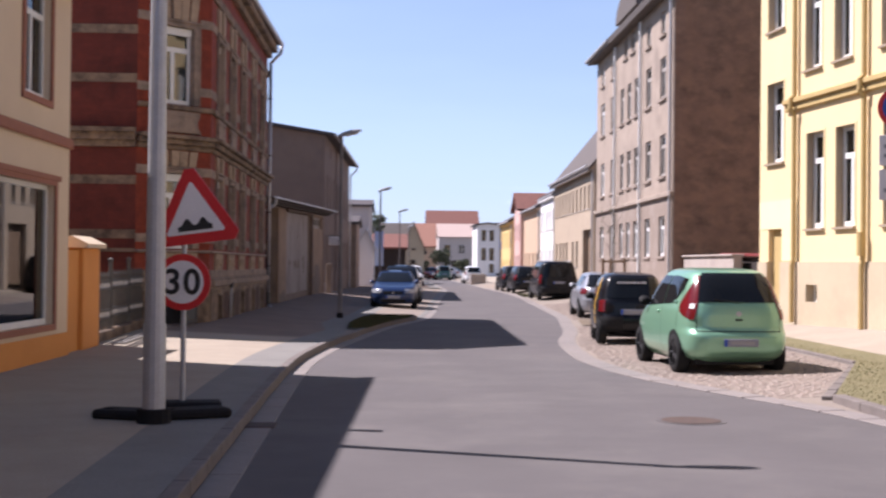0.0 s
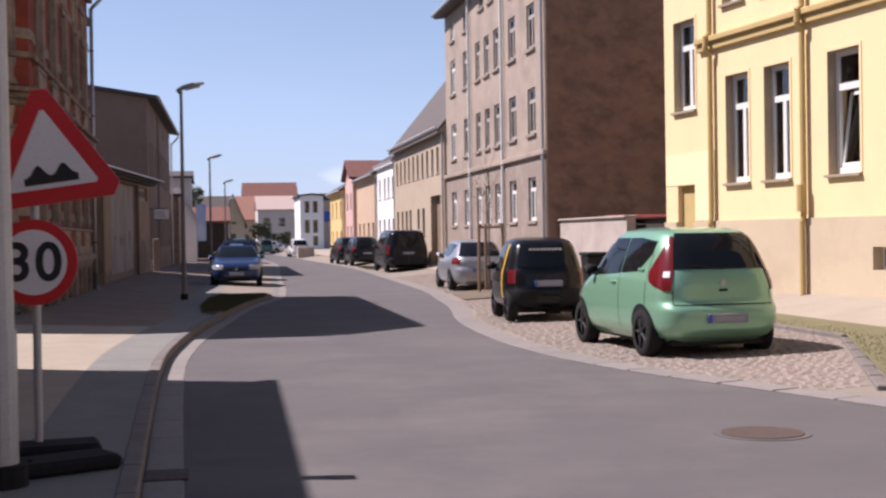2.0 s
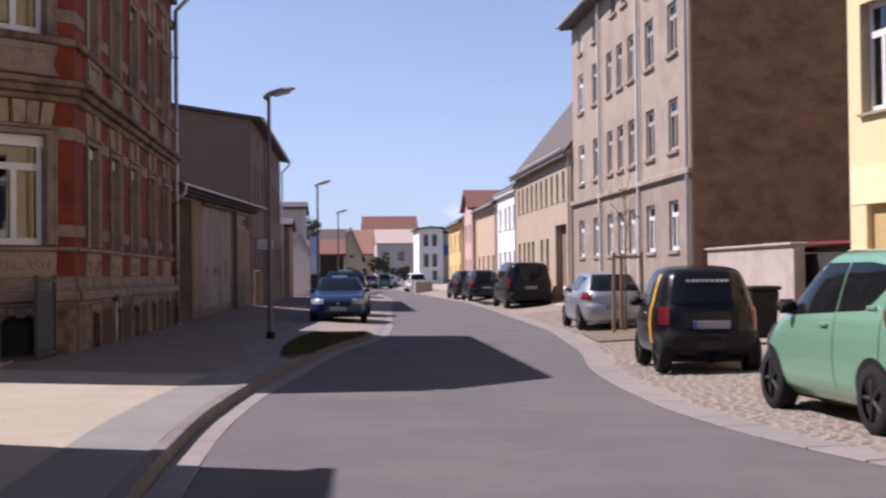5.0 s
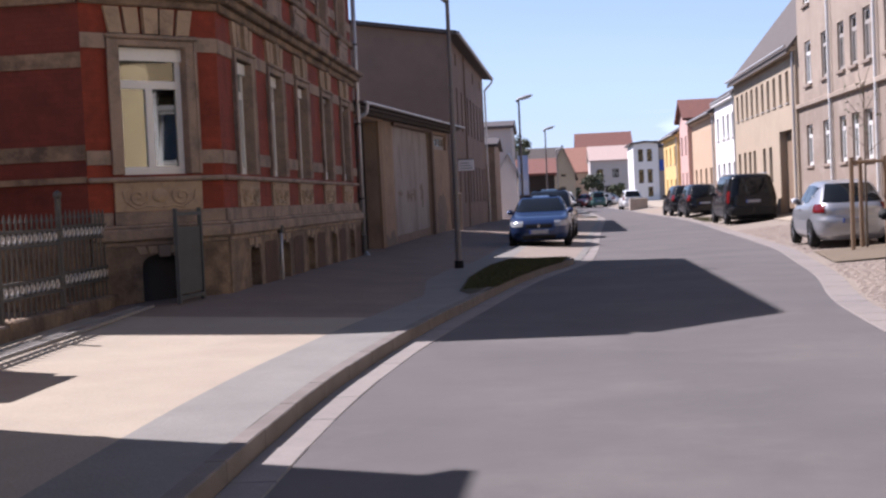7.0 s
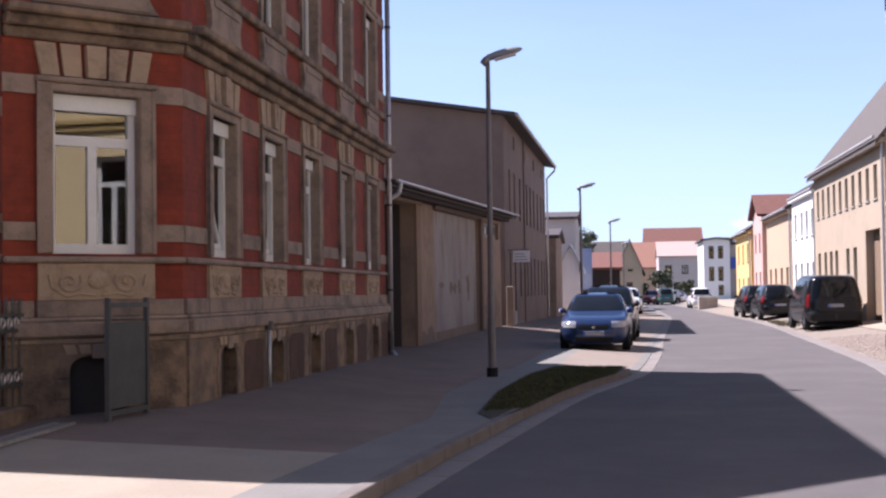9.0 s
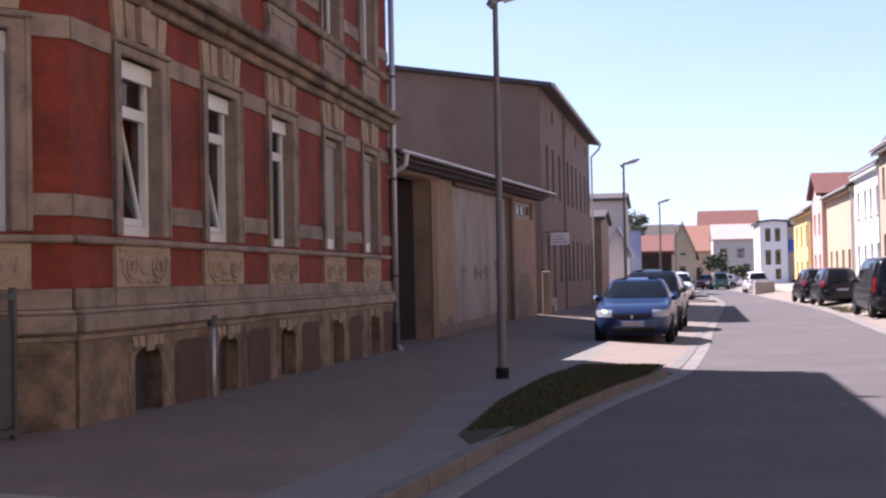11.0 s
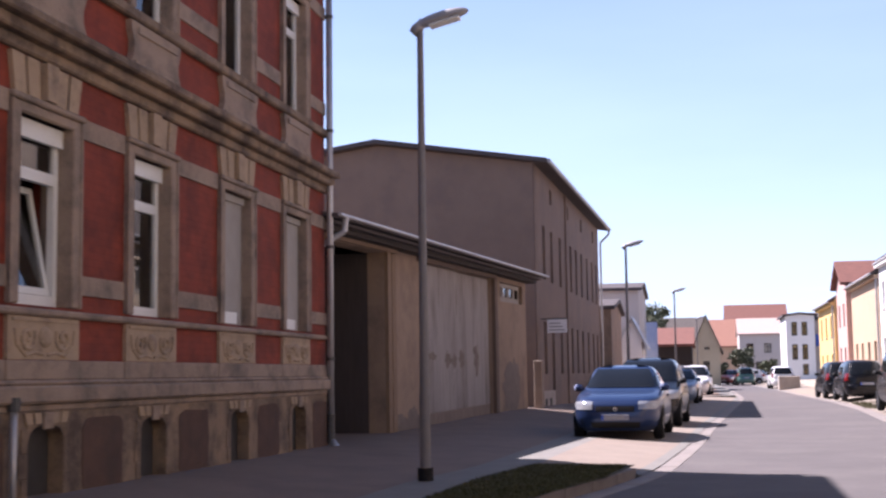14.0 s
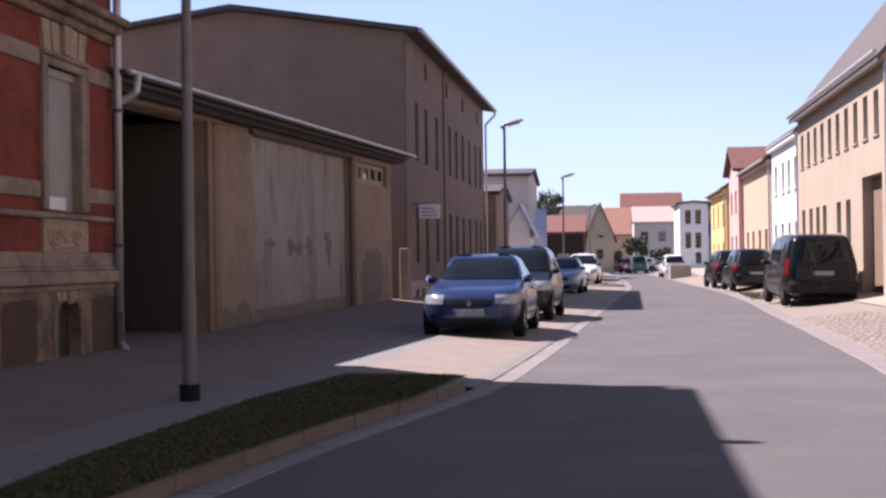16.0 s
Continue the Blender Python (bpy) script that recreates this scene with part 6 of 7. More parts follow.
def wheel(parent, x, y, r, w, rim_mat, spokes=5):
    s = 1 if x > 0 else -1
    bm = bmesh.new()
    prof = [(0.62, 0.0), (0.9, 0.0), (0.98, 0.12), (1.0, 0.3), (1.0, 0.75), (0.96, 0.95), (0.85, 1.0)]
    n = 24
    rings = [[bm.verts.new((x - s * w * (1 - p[1]), y + r * p[0] * math.cos(2 * math.pi * i / n), r + r * p[0] * math.sin(2 * math.pi * i / n))) for i in range(n)] for p in [(a, 1 - b) for a, b in prof]]
    for a, b in zip(rings, rings[1:]):
        for i in range(n):
            bm.faces.new((a[i], a[(i + 1) % n], b[(i + 1) % n], b[i]))
    tyre = part("wheel", bm, M["tyre"], parent, smooth=True)
    bm = bmesh.new()
    disc(bm, (x - s * 0.05, y, r), r * 0.64, "x", s * 0.012, 24)
    for k in range(spokes):
        a = 2 * math.pi * k / spokes
        d = Vector((0, math.cos(a), math.sin(a)))
        rod(bm, Vector((x - s * 0.02, y, r)) + d * r * 0.1, Vector((x - s * 0.03, y, r)) + d * r * 0.62, r * 0.07, 6)
    disc(bm, (x - s * 0.03, y, r), r * 0.14, "x", s * 0.02, 12)
    part("rim", bm, rim_mat, tyre)


def place(c, x, y, rz, z=0.0):
    c.matrix_world = pose(x, y, z, 0, 0, rz)
    return c


class Pod:
    """A rounded car body: half width, tail and nose as tables over the height; rounded in plan."""

    def __init__(self, wide, tail, nose, nr=6.0, nf=4.0):
        self.wide, self.tail, self.nose, self.nr, self.nf = wide, tail, nose, nr, nf
        self.z0, self.z1 = wide[0][0], wide[-1][0]

    def side_x(self, y, z):
        a, n = (hermite(self.tail, z), self.nr) if y < 0 else (hermite(self.nose, z), self.nf)
        return hermite(self.wide, z) * max(0.0, 1 - min(1.0, abs(y / a)) ** n) ** (1 / n)

    def end_y(self, q, z, rear):
        a, n = (hermite(self.tail, z), self.nr) if rear else (hermite(self.nose, z), self.nf)
        return a * max(0.0, 1 - abs(q) ** n) ** (1 / n)

    def body(self, levels=80, around=104):
        bm = bmesh.new()
        rows = []
        for k in range(levels + 1):
            z = self.z0 + (self.z1 - self.z0) * math.sin(math.pi / 2 * k / levels)
            w, r, f = (hermite(t, z) for t in (self.wide, self.tail, self.nose))
            row = []
            for i in range(around):
                a = 2 * math.pi * i / around
                c, s = math.cos(a), math.sin(a)
                n = self.nr if s < 0 else self.nf
                x = w * math.copysign(abs(c) ** (2 / n), c)
                y = (f if s >= 0 else -r) * math.copysign(abs(s) ** (2 / n), s)
                row.append(bm.verts.new((x, y, z)))
            rows.append(row)
        for p, q in zip(rows, rows[1:]):
            for i in range(around):
                bm.faces.new((p[i], p[(i + 1) % around], q[(i + 1) % around], q[i]))
        bm.faces.new(rows[0][::-1])
        bm.faces.new(rows[-1])
        return bm

    def end_patch(self, z0, z1, qa, qb, rear=True, off=0.011, nz=10, nq=14):
        """A thin shell on the tail or nose between two heights and two shares of the half width (functions of the height)."""
        bm = bmesh.new()
        rows = []
        d = -1 if rear else 1
        for k in range(nz + 1):
            z = z0 + (z1 - z0) * k / nz
            a, b, w = qa(z), qb(z), hermite(self.wide, z)
            slope = (self.end_y(0, z + 0.02, rear) - self.end_y(0, z - 0.02, rear)) / 0.04
            up = -d * slope
            m = math.hypot(1, up)
            row = []
            for i in range(nq + 1):
                q = a + (b - a) * i / nq
                g = 0.02
                sx = (self.end_y(min(0.995, abs(q) + g), z, rear) - self.end_y(max(0, abs(q) - g), z, rear)) / (2 * g * w)
                nx = -d * sx * math.copysign(1, q) if abs(q) > 0.05 else 0.0
                nn = Vector((nx, d, up)).normalized()
                p = Vector((q * w, self.end_y(q, z, rear), z)) + nn * off
                row.append(bm.verts.new(p))
            rows.append(row)
        for r, s in zip(rows, rows[1:]):
            for i in range(nq):
                bm.faces.new((r[i], r[i + 1], s[i + 1], s[i]))
        return bm

    def side_patch(self, y0, y1, za, zb, s, off=0.007, ny=16, nz=6):
        bm = bmesh.new()
        rows = []
        for k in range(ny + 1):
            y = y0 + (y1 - y0) * k / ny
            a, b = za(y), zb(y)
            row = []
            for i in range(nz + 1):
                z = a + (b - a) * i / nz
                row.append(bm.verts.new((s * (self.side_x(y, z) + off), y, z + off * 0.4)))
            rows.append(row)
        for r, q in zip(rows, rows[1:]):
            for i in range(nz):
                bm.faces.new((r[i], r[i + 1], q[i + 1], q[i]))
        return bm


def lerp_table(keys):
    return lambda v: hermite(keys, v)


def pod_car(name, sh, paint, label, axles, r, rear_glass, screen, sides, tail, head, plates, rim, mirror, extras=None, low=0.2):
    """rear_glass and screen: (z0, z1, half width share); sides: [(y0, y1, lower line, upper line)]; tail and head: (z0, z1, inner, outer)."""
    c = thing(name, Matrix(), label, "car", "parked cars")
    part("body", sh.body(), M[paint], c, smooth=True)
    for nm, (z0, z1, k), rear in (("rear_window", rear_glass, True), ("windscreen", screen, False)):
        part(nm, sh.end_patch(z0, z1, lambda z: -k, lambda z: k, rear), M["car_glass"], c, smooth=True)
    for y0, y1, za, zb in sides:
        for s in (1, -1):
            part("side_window", sh.side_patch(y0, y1, za, zb, s), M["car_glass"], c, smooth=True)
    for (z0, z1, qi, qo), mt, nm, rear in ((tail, "tail", "tail_lamp", True), (head, "head", "headlamp", False)):
        for s in (1, -1):
            part(nm, sh.end_patch(z0, z1, lambda z: s * qi(z), lambda z: s * qo(z), rear, 0.012, 12, 8), M[mt], c, smooth=True)
    for y in axles:
        w = sh.side_x(y, 0.52)
        R = r + 0.035
        for s in (1, -1):
            bm = bmesh.new()
            rows = []
            for k in range(6):
                rr = R * (0.2 + 0.8 * k / 5)
                rows.append([bm.verts.new((s * (sh.side_x(y + rr * math.cos(t), max(low, r + rr * math.sin(t))) + 0.005), y + rr * math.cos(t), r + rr * math.sin(t))) for t in [-0.5 + (math.pi + 1.0) * i / 28 for i in range(29)]])
            for p, q in zip(rows, rows[1:]):
                for i in range(28):
                    bm.faces.new((p[i], p[i + 1], q[i + 1], q[i]))
            part("wheel_arch", bm, M["trim"], c)
            wheel(c, s * (w + 0.012), y, r, 0.2, M[rim])
    for z, rear in ((plates[0], True), (plates[1], False)):
        y, d = sh.end_y(0.2, z, rear), -1 if rear else 1
        pl = part("number_plate", bevel(box(-0.26, 0.26, y - 0.03, y + 0.03, z - 0.056, z + 0.056), 0.006), M["plate"], c)
        part("plate_bar", box(-0.17, 0.2, y + d * 0.0305, y + d * 0.034, z - 0.026, z + 0.026), M["lamp_head"], pl, "plain grey bar in place of the number")
        part("plate_band", box(-0.26 if rear else 0.215, -0.215 if rear else 0.26, y + d * 0.0305, y + d * 0.034, z - 0.052, z + 0.052), M["sign_blue"], pl, "blue end band")
    zg = plates[1]
    part("grille", sh.end_patch(zg + 0.1, zg + 0.21, lambda z: -0.42, lambda z: 0.42, False, 0.006, 3), M["trim"], c)
    part("lower_grille", sh.end_patch(zg - 0.2, zg - 0.09, lambda z: -0.55, lambda z: 0.55, False, 0.006, 3), M["trim"], c)
    yb = sh.end_y(0, zg + 0.155, False)
    part("badge", disc(bmesh.new(), (0, yb, zg + 0.155), 0.045, "y", 0.02, 14), M["chrome"], c)
    ym, zm, mm = mirror
    for s in (1, -1):
        x = sh.side_x(ym, zm)
        part("wing_mirror", bevel(box(s * (x - 0.02), s * (x + 0.17), ym - 0.05, ym + 0.06, zm - 0.01, zm + 0.13), 0.03, 2), M[mm], c, smooth=True)
        for y0, y1, za, zb in sides:
            yh = y0 + 0.1
            zh = za(yh) - 0.13
            part("door_handle", bevel(box(s * (sh.side_x(yh, zh) - 0.01), s * (sh.side_x(yh, zh) + 0.025), yh, yh + 0.16, zh, zh + 0.035), 0.008), M[paint], c)
            part("door_seam", sh.side_patch(y0 - 0.03, y0 - 0.022, lambda y: low + 0.12, lambda y: za(y) - 0.02, s, 0.004, 1, 8), M["trim"], c)
    if extras:
        extras(c, sh)
    return c


def glass_top(sh, y, top, share=0.93):
    """The upper edge of a side window: level, or cut off by the slope of the windscreen."""
    z = top
    while z > 0.9 and hermite(sh.nose, z) * share < y:
        z -= 0.01
    return z


# tall light green hatchback
tall_shape = Pod(
    [(0.2, 0.68), (0.28, 0.77), (0.4, 0.82), (0.6, 0.84), (0.8, 0.835), (0.95, 0.815), (1.05, 0.78), (1.2, 0.735), (1.35, 0.685), (1.45, 0.64), (1.52, 0.59), (1.56, 0.53), (1.585, 0.44), (1.6, 0.3)],
    [(0.2, -1.60), (0.28, -1.78), (0.36, -1.87), (0.5, -1.905), (0.6, -1.90), (0.66, -1.845), (0.7, -1.80), (0.9, -1.78), (1.05, -1.735), (1.3, -1.60), (1.45, -1.49), (1.52, -1.41), (1.56, -1.29), (1.585, -1.05), (1.6, -0.7)],
    [(0.2, 1.62), (0.3, 1.78), (0.45, 1.84), (0.6, 1.83), (0.72, 1.77), (0.82, 1.62), (0.9, 1.44), (0.97, 1.22), (1.03, 1.07), (1.1, 0.96), (1.25, 0.73), (1.4, 0.46), (1.48, 0.28), (1.54, 0.1), (1.575, -0.1), (1.6, -0.4)])


def tall_more(c, sh):
    part("hatch_seam", sh.end_patch(0.655, 0.668, lambda z: -0.76, lambda z: 0.76, True, 0.004, 1), M["trim"], c)
    for s in (1, -1):
        part("hatch_seam", sh.end_patch(0.66, 0.84, lambda z: s * 0.755, lambda z: s * 0.765, True, 0.004, 4, 1), M["trim"], c)
        part("lamp_reflector", sh.end_patch(0.99, 1.06, lambda z: s * 0.80, lambda z: s * 0.87, True, 0.018, 3, 3), M["lamp_lens"], c, "clear reversing lamp")
    y = sh.end_y(0, 0.92, True)
    part("rear_badge", disc(bmesh.new(), (0, y, 0.92), 0.04, "y", -0.014, 16), M["galv"], c)
    part("boot_handle", bevel(box(-0.06, 0.06, y - 0.02, y + 0.02, 0.815, 0.85), 0.01), M["trim"], c)
    part("rear_wiper", rod(bmesh.new(), (0.02, sh.end_y(0, 1.09, True) - 0.02, 1.09), (-0.36, sh.end_y(0.5, 1.13, True) - 0.025, 1.13), 0.01, 6), M["trim"], c)
    part("underbody", box(-0.6, 0.6, -1.6, 1.5, 0.16, 0.24), M["trim"], c)


tz = lambda y: 1.01 - 0.05 * y
green = pod_car("green_hatchback", tall_shape, "p_green", "light green five-door hatchback parked on cobbles", (-1.16, 1.20), 0.315,
                (1.085, 1.515, 0.765), (1.06, 1.50, 0.86),
                [(-1.24, -0.40, lambda y: tz(y) + 0.9 * max(0.0, -0.92 - y) ** 1.3, lambda y: 1.47 - 0.10 * max(0.0, -0.8 - y)), (-0.36, 0.80, tz, lambda y: max(tz(y) + 0.01, glass_top(tall_shape, y, 1.47)))],
                (0.83, 1.48, lerp_table([(0.83, 0.79), (0.95, 0.765), (1.48, 0.775)]), lerp_table([(0.83, 0.86), (0.90, 0.955), (1.05, 0.97), (1.2, 0.94), (1.35, 0.885), (1.48, 0.82)])),
                (0.66, 0.86, lambda z: 0.62, lambda z: 0.92), (0.50, 0.42), "rim_dark", (0.62, 1.0, "trim"), tall_more)
place(green, 4.94, 23.36, 3, 0.02)
green.scale = (1.05, 1.01, 1.06)

# small black two-seater with black bumpers
small_shape = Pod(
    [(0.22, 0.60), (0.3, 0.70), (0.45, 0.745), (0.7, 0.76), (0.9, 0.745), (1.0, 0.715), (1.2, 0.665), (1.38, 0.61), (1.47, 0.55), (1.51, 0.48), (1.535, 0.38), (1.55, 0.25)],
    [(0.22, -1.05), (0.3, -1.19), (0.42, -1.25), (0.58, -1.25), (0.64, -1.21), (0.9, -1.18), (1.0, -1.14), (1.25, -1.04), (1.42, -0.94), (1.49, -0.84), (1.53, -0.6), (1.55, -0.35)],
    [(0.22, 1.05), (0.3, 1.18), (0.45, 1.25), (0.62, 1.22), (0.75, 1.12), (0.88, 0.98), (0.96, 0.86), (1.1, 0.7), (1.3, 0.46), (1.42, 0.26), (1.5, 0.05), (1.55, -0.2)], 5.0, 3.5)


def small_more(c, sh):
    for s in (1, -1):
        part("side_panel", sh.side_patch(-0.62, -0.50, lambda y: 0.42, lambda y: 1.42, s, 0.009, 4, 14), M["p_yellow"], c, "yellow cell panel")
        part("bumper_corner", sh.end_patch(0.28, 0.60, lambda z: s * 0.3, lambda z: s * 0.93, True, 0.012, 5, 10), M["trim"], c, "black plastic bumper")
    bm = bmesh.new()
    y = sh.end_y(0, 1.32, True) - 0.022
    for k in range(9):
        bx(bm, -0.32 + 0.07 * k, -0.27 + 0.07 * k, y - 0.004, y, 1.31, 1.345)
    part("lettering", bm, M["sign_white"], c, "white bars in place of unreadable rear-window writing")
    part("underbody", box(-0.5, 0.5, -1.0, 1.0, 0.16, 0.26), M["trim"], c)


mini = pod_car("small_black_car", small_shape, "p_black", "small black two-seater car with yellow side panel", (-0.85, 0.92), 0.285,
               (1.0, 1.43, 0.78), (0.98, 1.46, 0.84), [(-0.42, 0.55, lambda y: 0.96, lambda y: max(0.97, glass_top(small_shape, y, 1.42)))],
               (0.70, 0.95, lambda z: 0.78, lambda z: 0.93), (0.64, 0.84, lambda z: 0.6, lambda z: 0.88), (0.70, 0.44), "rim_dark", (0.5, 0.95, "trim"), small_more, 0.22)
place(mini, 4.80, 30.2, -3, 0.05)

# blue hatchback
low_shape = Pod(
    [(0.18, 0.74), (0.26, 0.82), (0.4, 0.86), (0.6, 0.87), (0.8, 0.855), (0.9, 0.82), (1.0, 0.765), (1.15, 0.695), (1.28, 0.635), (1.36, 0.58), (1.40, 0.51), (1.425, 0.40), (1.435, 0.25)],
    [(0.18, -1.9), (0.28, -2.02), (0.45, -2.08), (0.6, -2.08), (0.8, -2.03), (0.93, -1.96), (1.0, -1.88), (1.15, -1.68), (1.3, -1.42), (1.37, -1.2), (1.41, -0.95), (1.435, -0.6)],
    [(0.18, 1.9), (0.28, 2.02), (0.42, 2.09), (0.55, 2.08), (0.68, 2.03), (0.76, 1.94), (0.82, 1.78), (0.88, 1.45), (0.93, 1.05), (0.97, 0.90), (1.1, 0.68), (1.25, 0.40), (1.34, 0.2), (1.39, 0.05), (1.42, -0.15), (1.435, -0.35)], 5.0, 5.0)
bz = lambda y: 0.93 - 0.02 * y
blue = pod_car("blue_hatchback", low_shape, "p_blue", "blue metallic hatchback facing down the street", (-1.25, 1.28), 0.31,
               (1.0, 1.33, 0.78), (0.985, 1.35, 0.88),
               [(-1.25, -0.45, lambda y: bz(y) + 0.6 * max(0.0, -0.95 - y), lambda y: 1.33 - 0.12 * max(0.0, -0.8 - y)), (-0.4, 0.66, bz, lambda y: max(bz(y) + 0.01, glass_top(low_shape, y, 1.33)))],
               (0.72, 0.90, lambda z: 0.55, lambda z: 0.92), (0.585, 0.735, lambda z: 0.50, lerp_table([(0.585, 0.86), (0.66, 0.93), (0.735, 0.92)])), (0.66, 0.44), "rim", (0.72, 0.93, "p_blue"), None, 0.18)
place(blue, -0.38, 52.0, 178, 0.06)

# silver hatchback and the cars further along
sleek_shape = Pod(
    [(0.18, 0.72), (0.26, 0.80), (0.4, 0.845), (0.6, 0.86), (0.8, 0.85), (0.93, 0.81), (1.05, 0.75), (1.2, 0.685), (1.33, 0.625), (1.41, 0.57), (1.45, 0.50), (1.475, 0.40), (1.485, 0.25)],
    [(0.18, -1.8), (0.28, -1.92), (0.45, -1.98), (0.6, -1.98), (0.7, -1.93), (0.85, -1.92), (0.95, -1.86), (1.1, -1.70), (1.3, -1.43), (1.4, -1.25), (1.45, -1.05), (1.485, -0.6)],
    [(0.18, 1.8), (0.28, 1.92), (0.42, 1.99), (0.58, 1.97), (0.7, 1.90), (0.8, 1.70), (0.88, 1.40), (0.95, 1.05), (1.0, 0.93), (1.15, 0.68), (1.3, 0.40), (1.39, 0.2), (1.44, 0.05), (1.47, -0.15), (1.485, -0.35)], 5.0, 4.5)
sz = lambda y: 0.95 - 0.06 * y
silver = pod_car("silver_hatchback", sleek_shape, "p_silver", "silver three-door hatchback with sloping tail", (-1.22, 1.28), 0.31,
                 (0.99, 1.39, 0.80), (1.0, 1.40, 0.88),
                 [(-1.2, -0.2, lambda y: sz(y) + 0.9 * max(0.0, -0.75 - y) ** 1.3, lambda y: 1.37 - 0.12 * max(0.0, -0.7 - y)), (-0.15, 0.72, sz, lambda y: max(sz(y) + 0.01, glass_top(sleek_shape, y, 1.37)))],
                 (0.78, 0.96, lambda z: 0.72, lambda z: 0.94), (0.60, 0.78, lambda z: 0.55, lambda z: 0.92), (0.60, 0.42), "rim", (0.68, 0.97, "p_silver"), None, 0.18)
place(silver, 6.45, 44.5, -2, 0.06)



def sleek_car(name, paint, label):
    return pod_car(name, sleek_shape, paint, label, (-1.22, 1.28), 0.31, (0.99, 1.39, 0.80), (1.0, 1.40, 0.88),
                   [(-1.1, -0.2, sz, lambda y: 1.36), (-0.15, 0.72, sz, lambda y: max(sz(y) + 0.01, glass_top(sleek_shape, y, 1.37)))],
                   (0.78, 0.96, lambda z: 0.72, lambda z: 0.94), (0.60, 0.78, lambda z: 0.55, lambda z: 0.92), (0.60, 0.42), "rim", (0.68, 0.97, paint), None, 0.18)


van_shape = Pod(
    [(0.24, 0.80), (0.32, 0.88), (0.5, 0.93), (0.9, 0.945), (1.05, 0.93), (1.2, 0.90), (1.5, 0.84), (1.72, 0.78), (1.81, 0.72), (1.86, 0.62), (1.885, 0.48), (1.895, 0.3)],
    [(0.24, -2.15), (0.34, -2.32), (0.5, -2.36), (0.62, -2.36), (0.68, -2.31), (1.05, -2.28), (1.2, -2.25), (1.5, -2.17), (1.72, -2.09), (1.82, -2.0), (1.87, -1.8), (1.895, -1.2)],
    [(0.24, 2.15), (0.34, 2.28), (0.5, 2.36), (0.7, 2.33), (0.85, 2.24), (0.98, 2.05), (1.08, 1.82), (1.15, 1.70), (1.35, 1.48), (1.6, 1.20), (1.75, 1.0), (1.83, 0.8), (1.88, 0.4), (1.895, 0.0)], 9.0, 5.0)


def van_more(c, sh):
    for s in (1, -1):
        part("bumper_corner", sh.end_patch(0.36, 0.64, lambda z: s * 0.05, lambda z: s * 0.95, True, 0.014, 5, 12), M["trim"], c, "black plastic bumper")
        part("roof_rail", rod(bmesh.new(), (s * 0.66, -1.7, 1.885), (s * 0.66, 0.7, 1.885), 0.02, 6), M["galv"], c)
    part("underbody", box(-0.7, 0.7, -2.0, 1.9, 0.18, 0.28), M["trim"], c)


vz = lambda y: 1.10
van = pod_car("black_van", van_shape, "p_black", "black passenger van parked on the cobbled strip", (-1.5, 1.55), 0.33, (1.12, 1.72, 0.84), (1.14, 1.76, 0.88),
              [(-2.0, -1.0, vz, lambda y: 1.70), (-0.9, 0.05, vz, lambda y: 1.70), (0.15, 1.30, vz, lambda y: max(1.11, glass_top(van_shape, y, 1.70)))],
              (0.80, 1.24, lambda z: 0.9, lambda z: 0.975), (0.72, 0.98, lambda z: 0.58, lambda z: 0.9), (0.86, 0.5), "rim", (1.12, 1.1, "trim"), van_more, 0.24)
place(van, 7.33, 65.0, 1.5, 0.08)

estate_shape = Pod(
    [(0.2, 0.74), (0.28, 0.83), (0.45, 0.87), (0.75, 0.88), (0.93, 0.85), (1.05, 0.81), (1.25, 0.745), (1.45, 0.675), (1.55, 0.62), (1.61, 0.54), (1.64, 0.42), (1.655, 0.28)],
    [(0.2, -1.95), (0.3, -2.07), (0.45, -2.12), (0.62, -2.11), (0.7, -2.05), (0.95, -2.02), (1.1, -1.95), (1.35, -1.79), (1.5, -1.67), (1.58, -1.55), (1.63, -1.3), (1.655, -0.8)],
    [(0.2, 1.95), (0.3, 2.05), (0.45, 2.11), (0.65, 2.07), (0.78, 1.95), (0.88, 1.72), (0.97, 1.35), (1.04, 1.08), (1.1, 0.97), (1.3, 0.68), (1.48, 0.40), (1.56, 0.22), (1.62, -0.02), (1.655, -0.3)], 6.0, 4.5)
ez = lambda y: 1.01 - 0.02 * y


def estate_car(name, paint, label):
    return pod_car(name, estate_shape, paint, label, (-1.28, 1.3), 0.32, (1.06, 1.53, 0.80), (1.09, 1.55, 0.87),
                   [(-1.6, -0.55, ez, lambda y: 1.51 - 0.1 * max(0.0, -1.2 - y)), (-0.48, 0.82, ez, lambda y: max(ez(y) + 0.01, glass_top(estate_shape, y, 1.51)))],
                   (0.82, 1.12, lambda z: 0.82, lambda z: 0.95), (0.66, 0.86, lambda z: 0.55, lambda z: 0.92), (0.70, 0.46), "rim", (0.74, 1.02, "trim"), None, 0.2)


def low_car(name, paint, label):
    return pod_car(name, low_shape, paint, label, (-1.25, 1.28), 0.31, (1.0, 1.33, 0.78), (0.985, 1.35, 0.88),
                   [(-1.15, -0.45, bz, lambda y: 1.32), (-0.4, 0.66, bz, lambda y: max(bz(y) + 0.01, glass_top(low_shape, y, 1.33)))],
                   (0.72, 0.90, lambda z: 0.55, lambda z: 0.92), (0.585, 0.735, lambda z: 0.50, lambda z: 0.91), (0.66, 0.44), "rim", (0.72, 0.93, paint), None, 0.18)


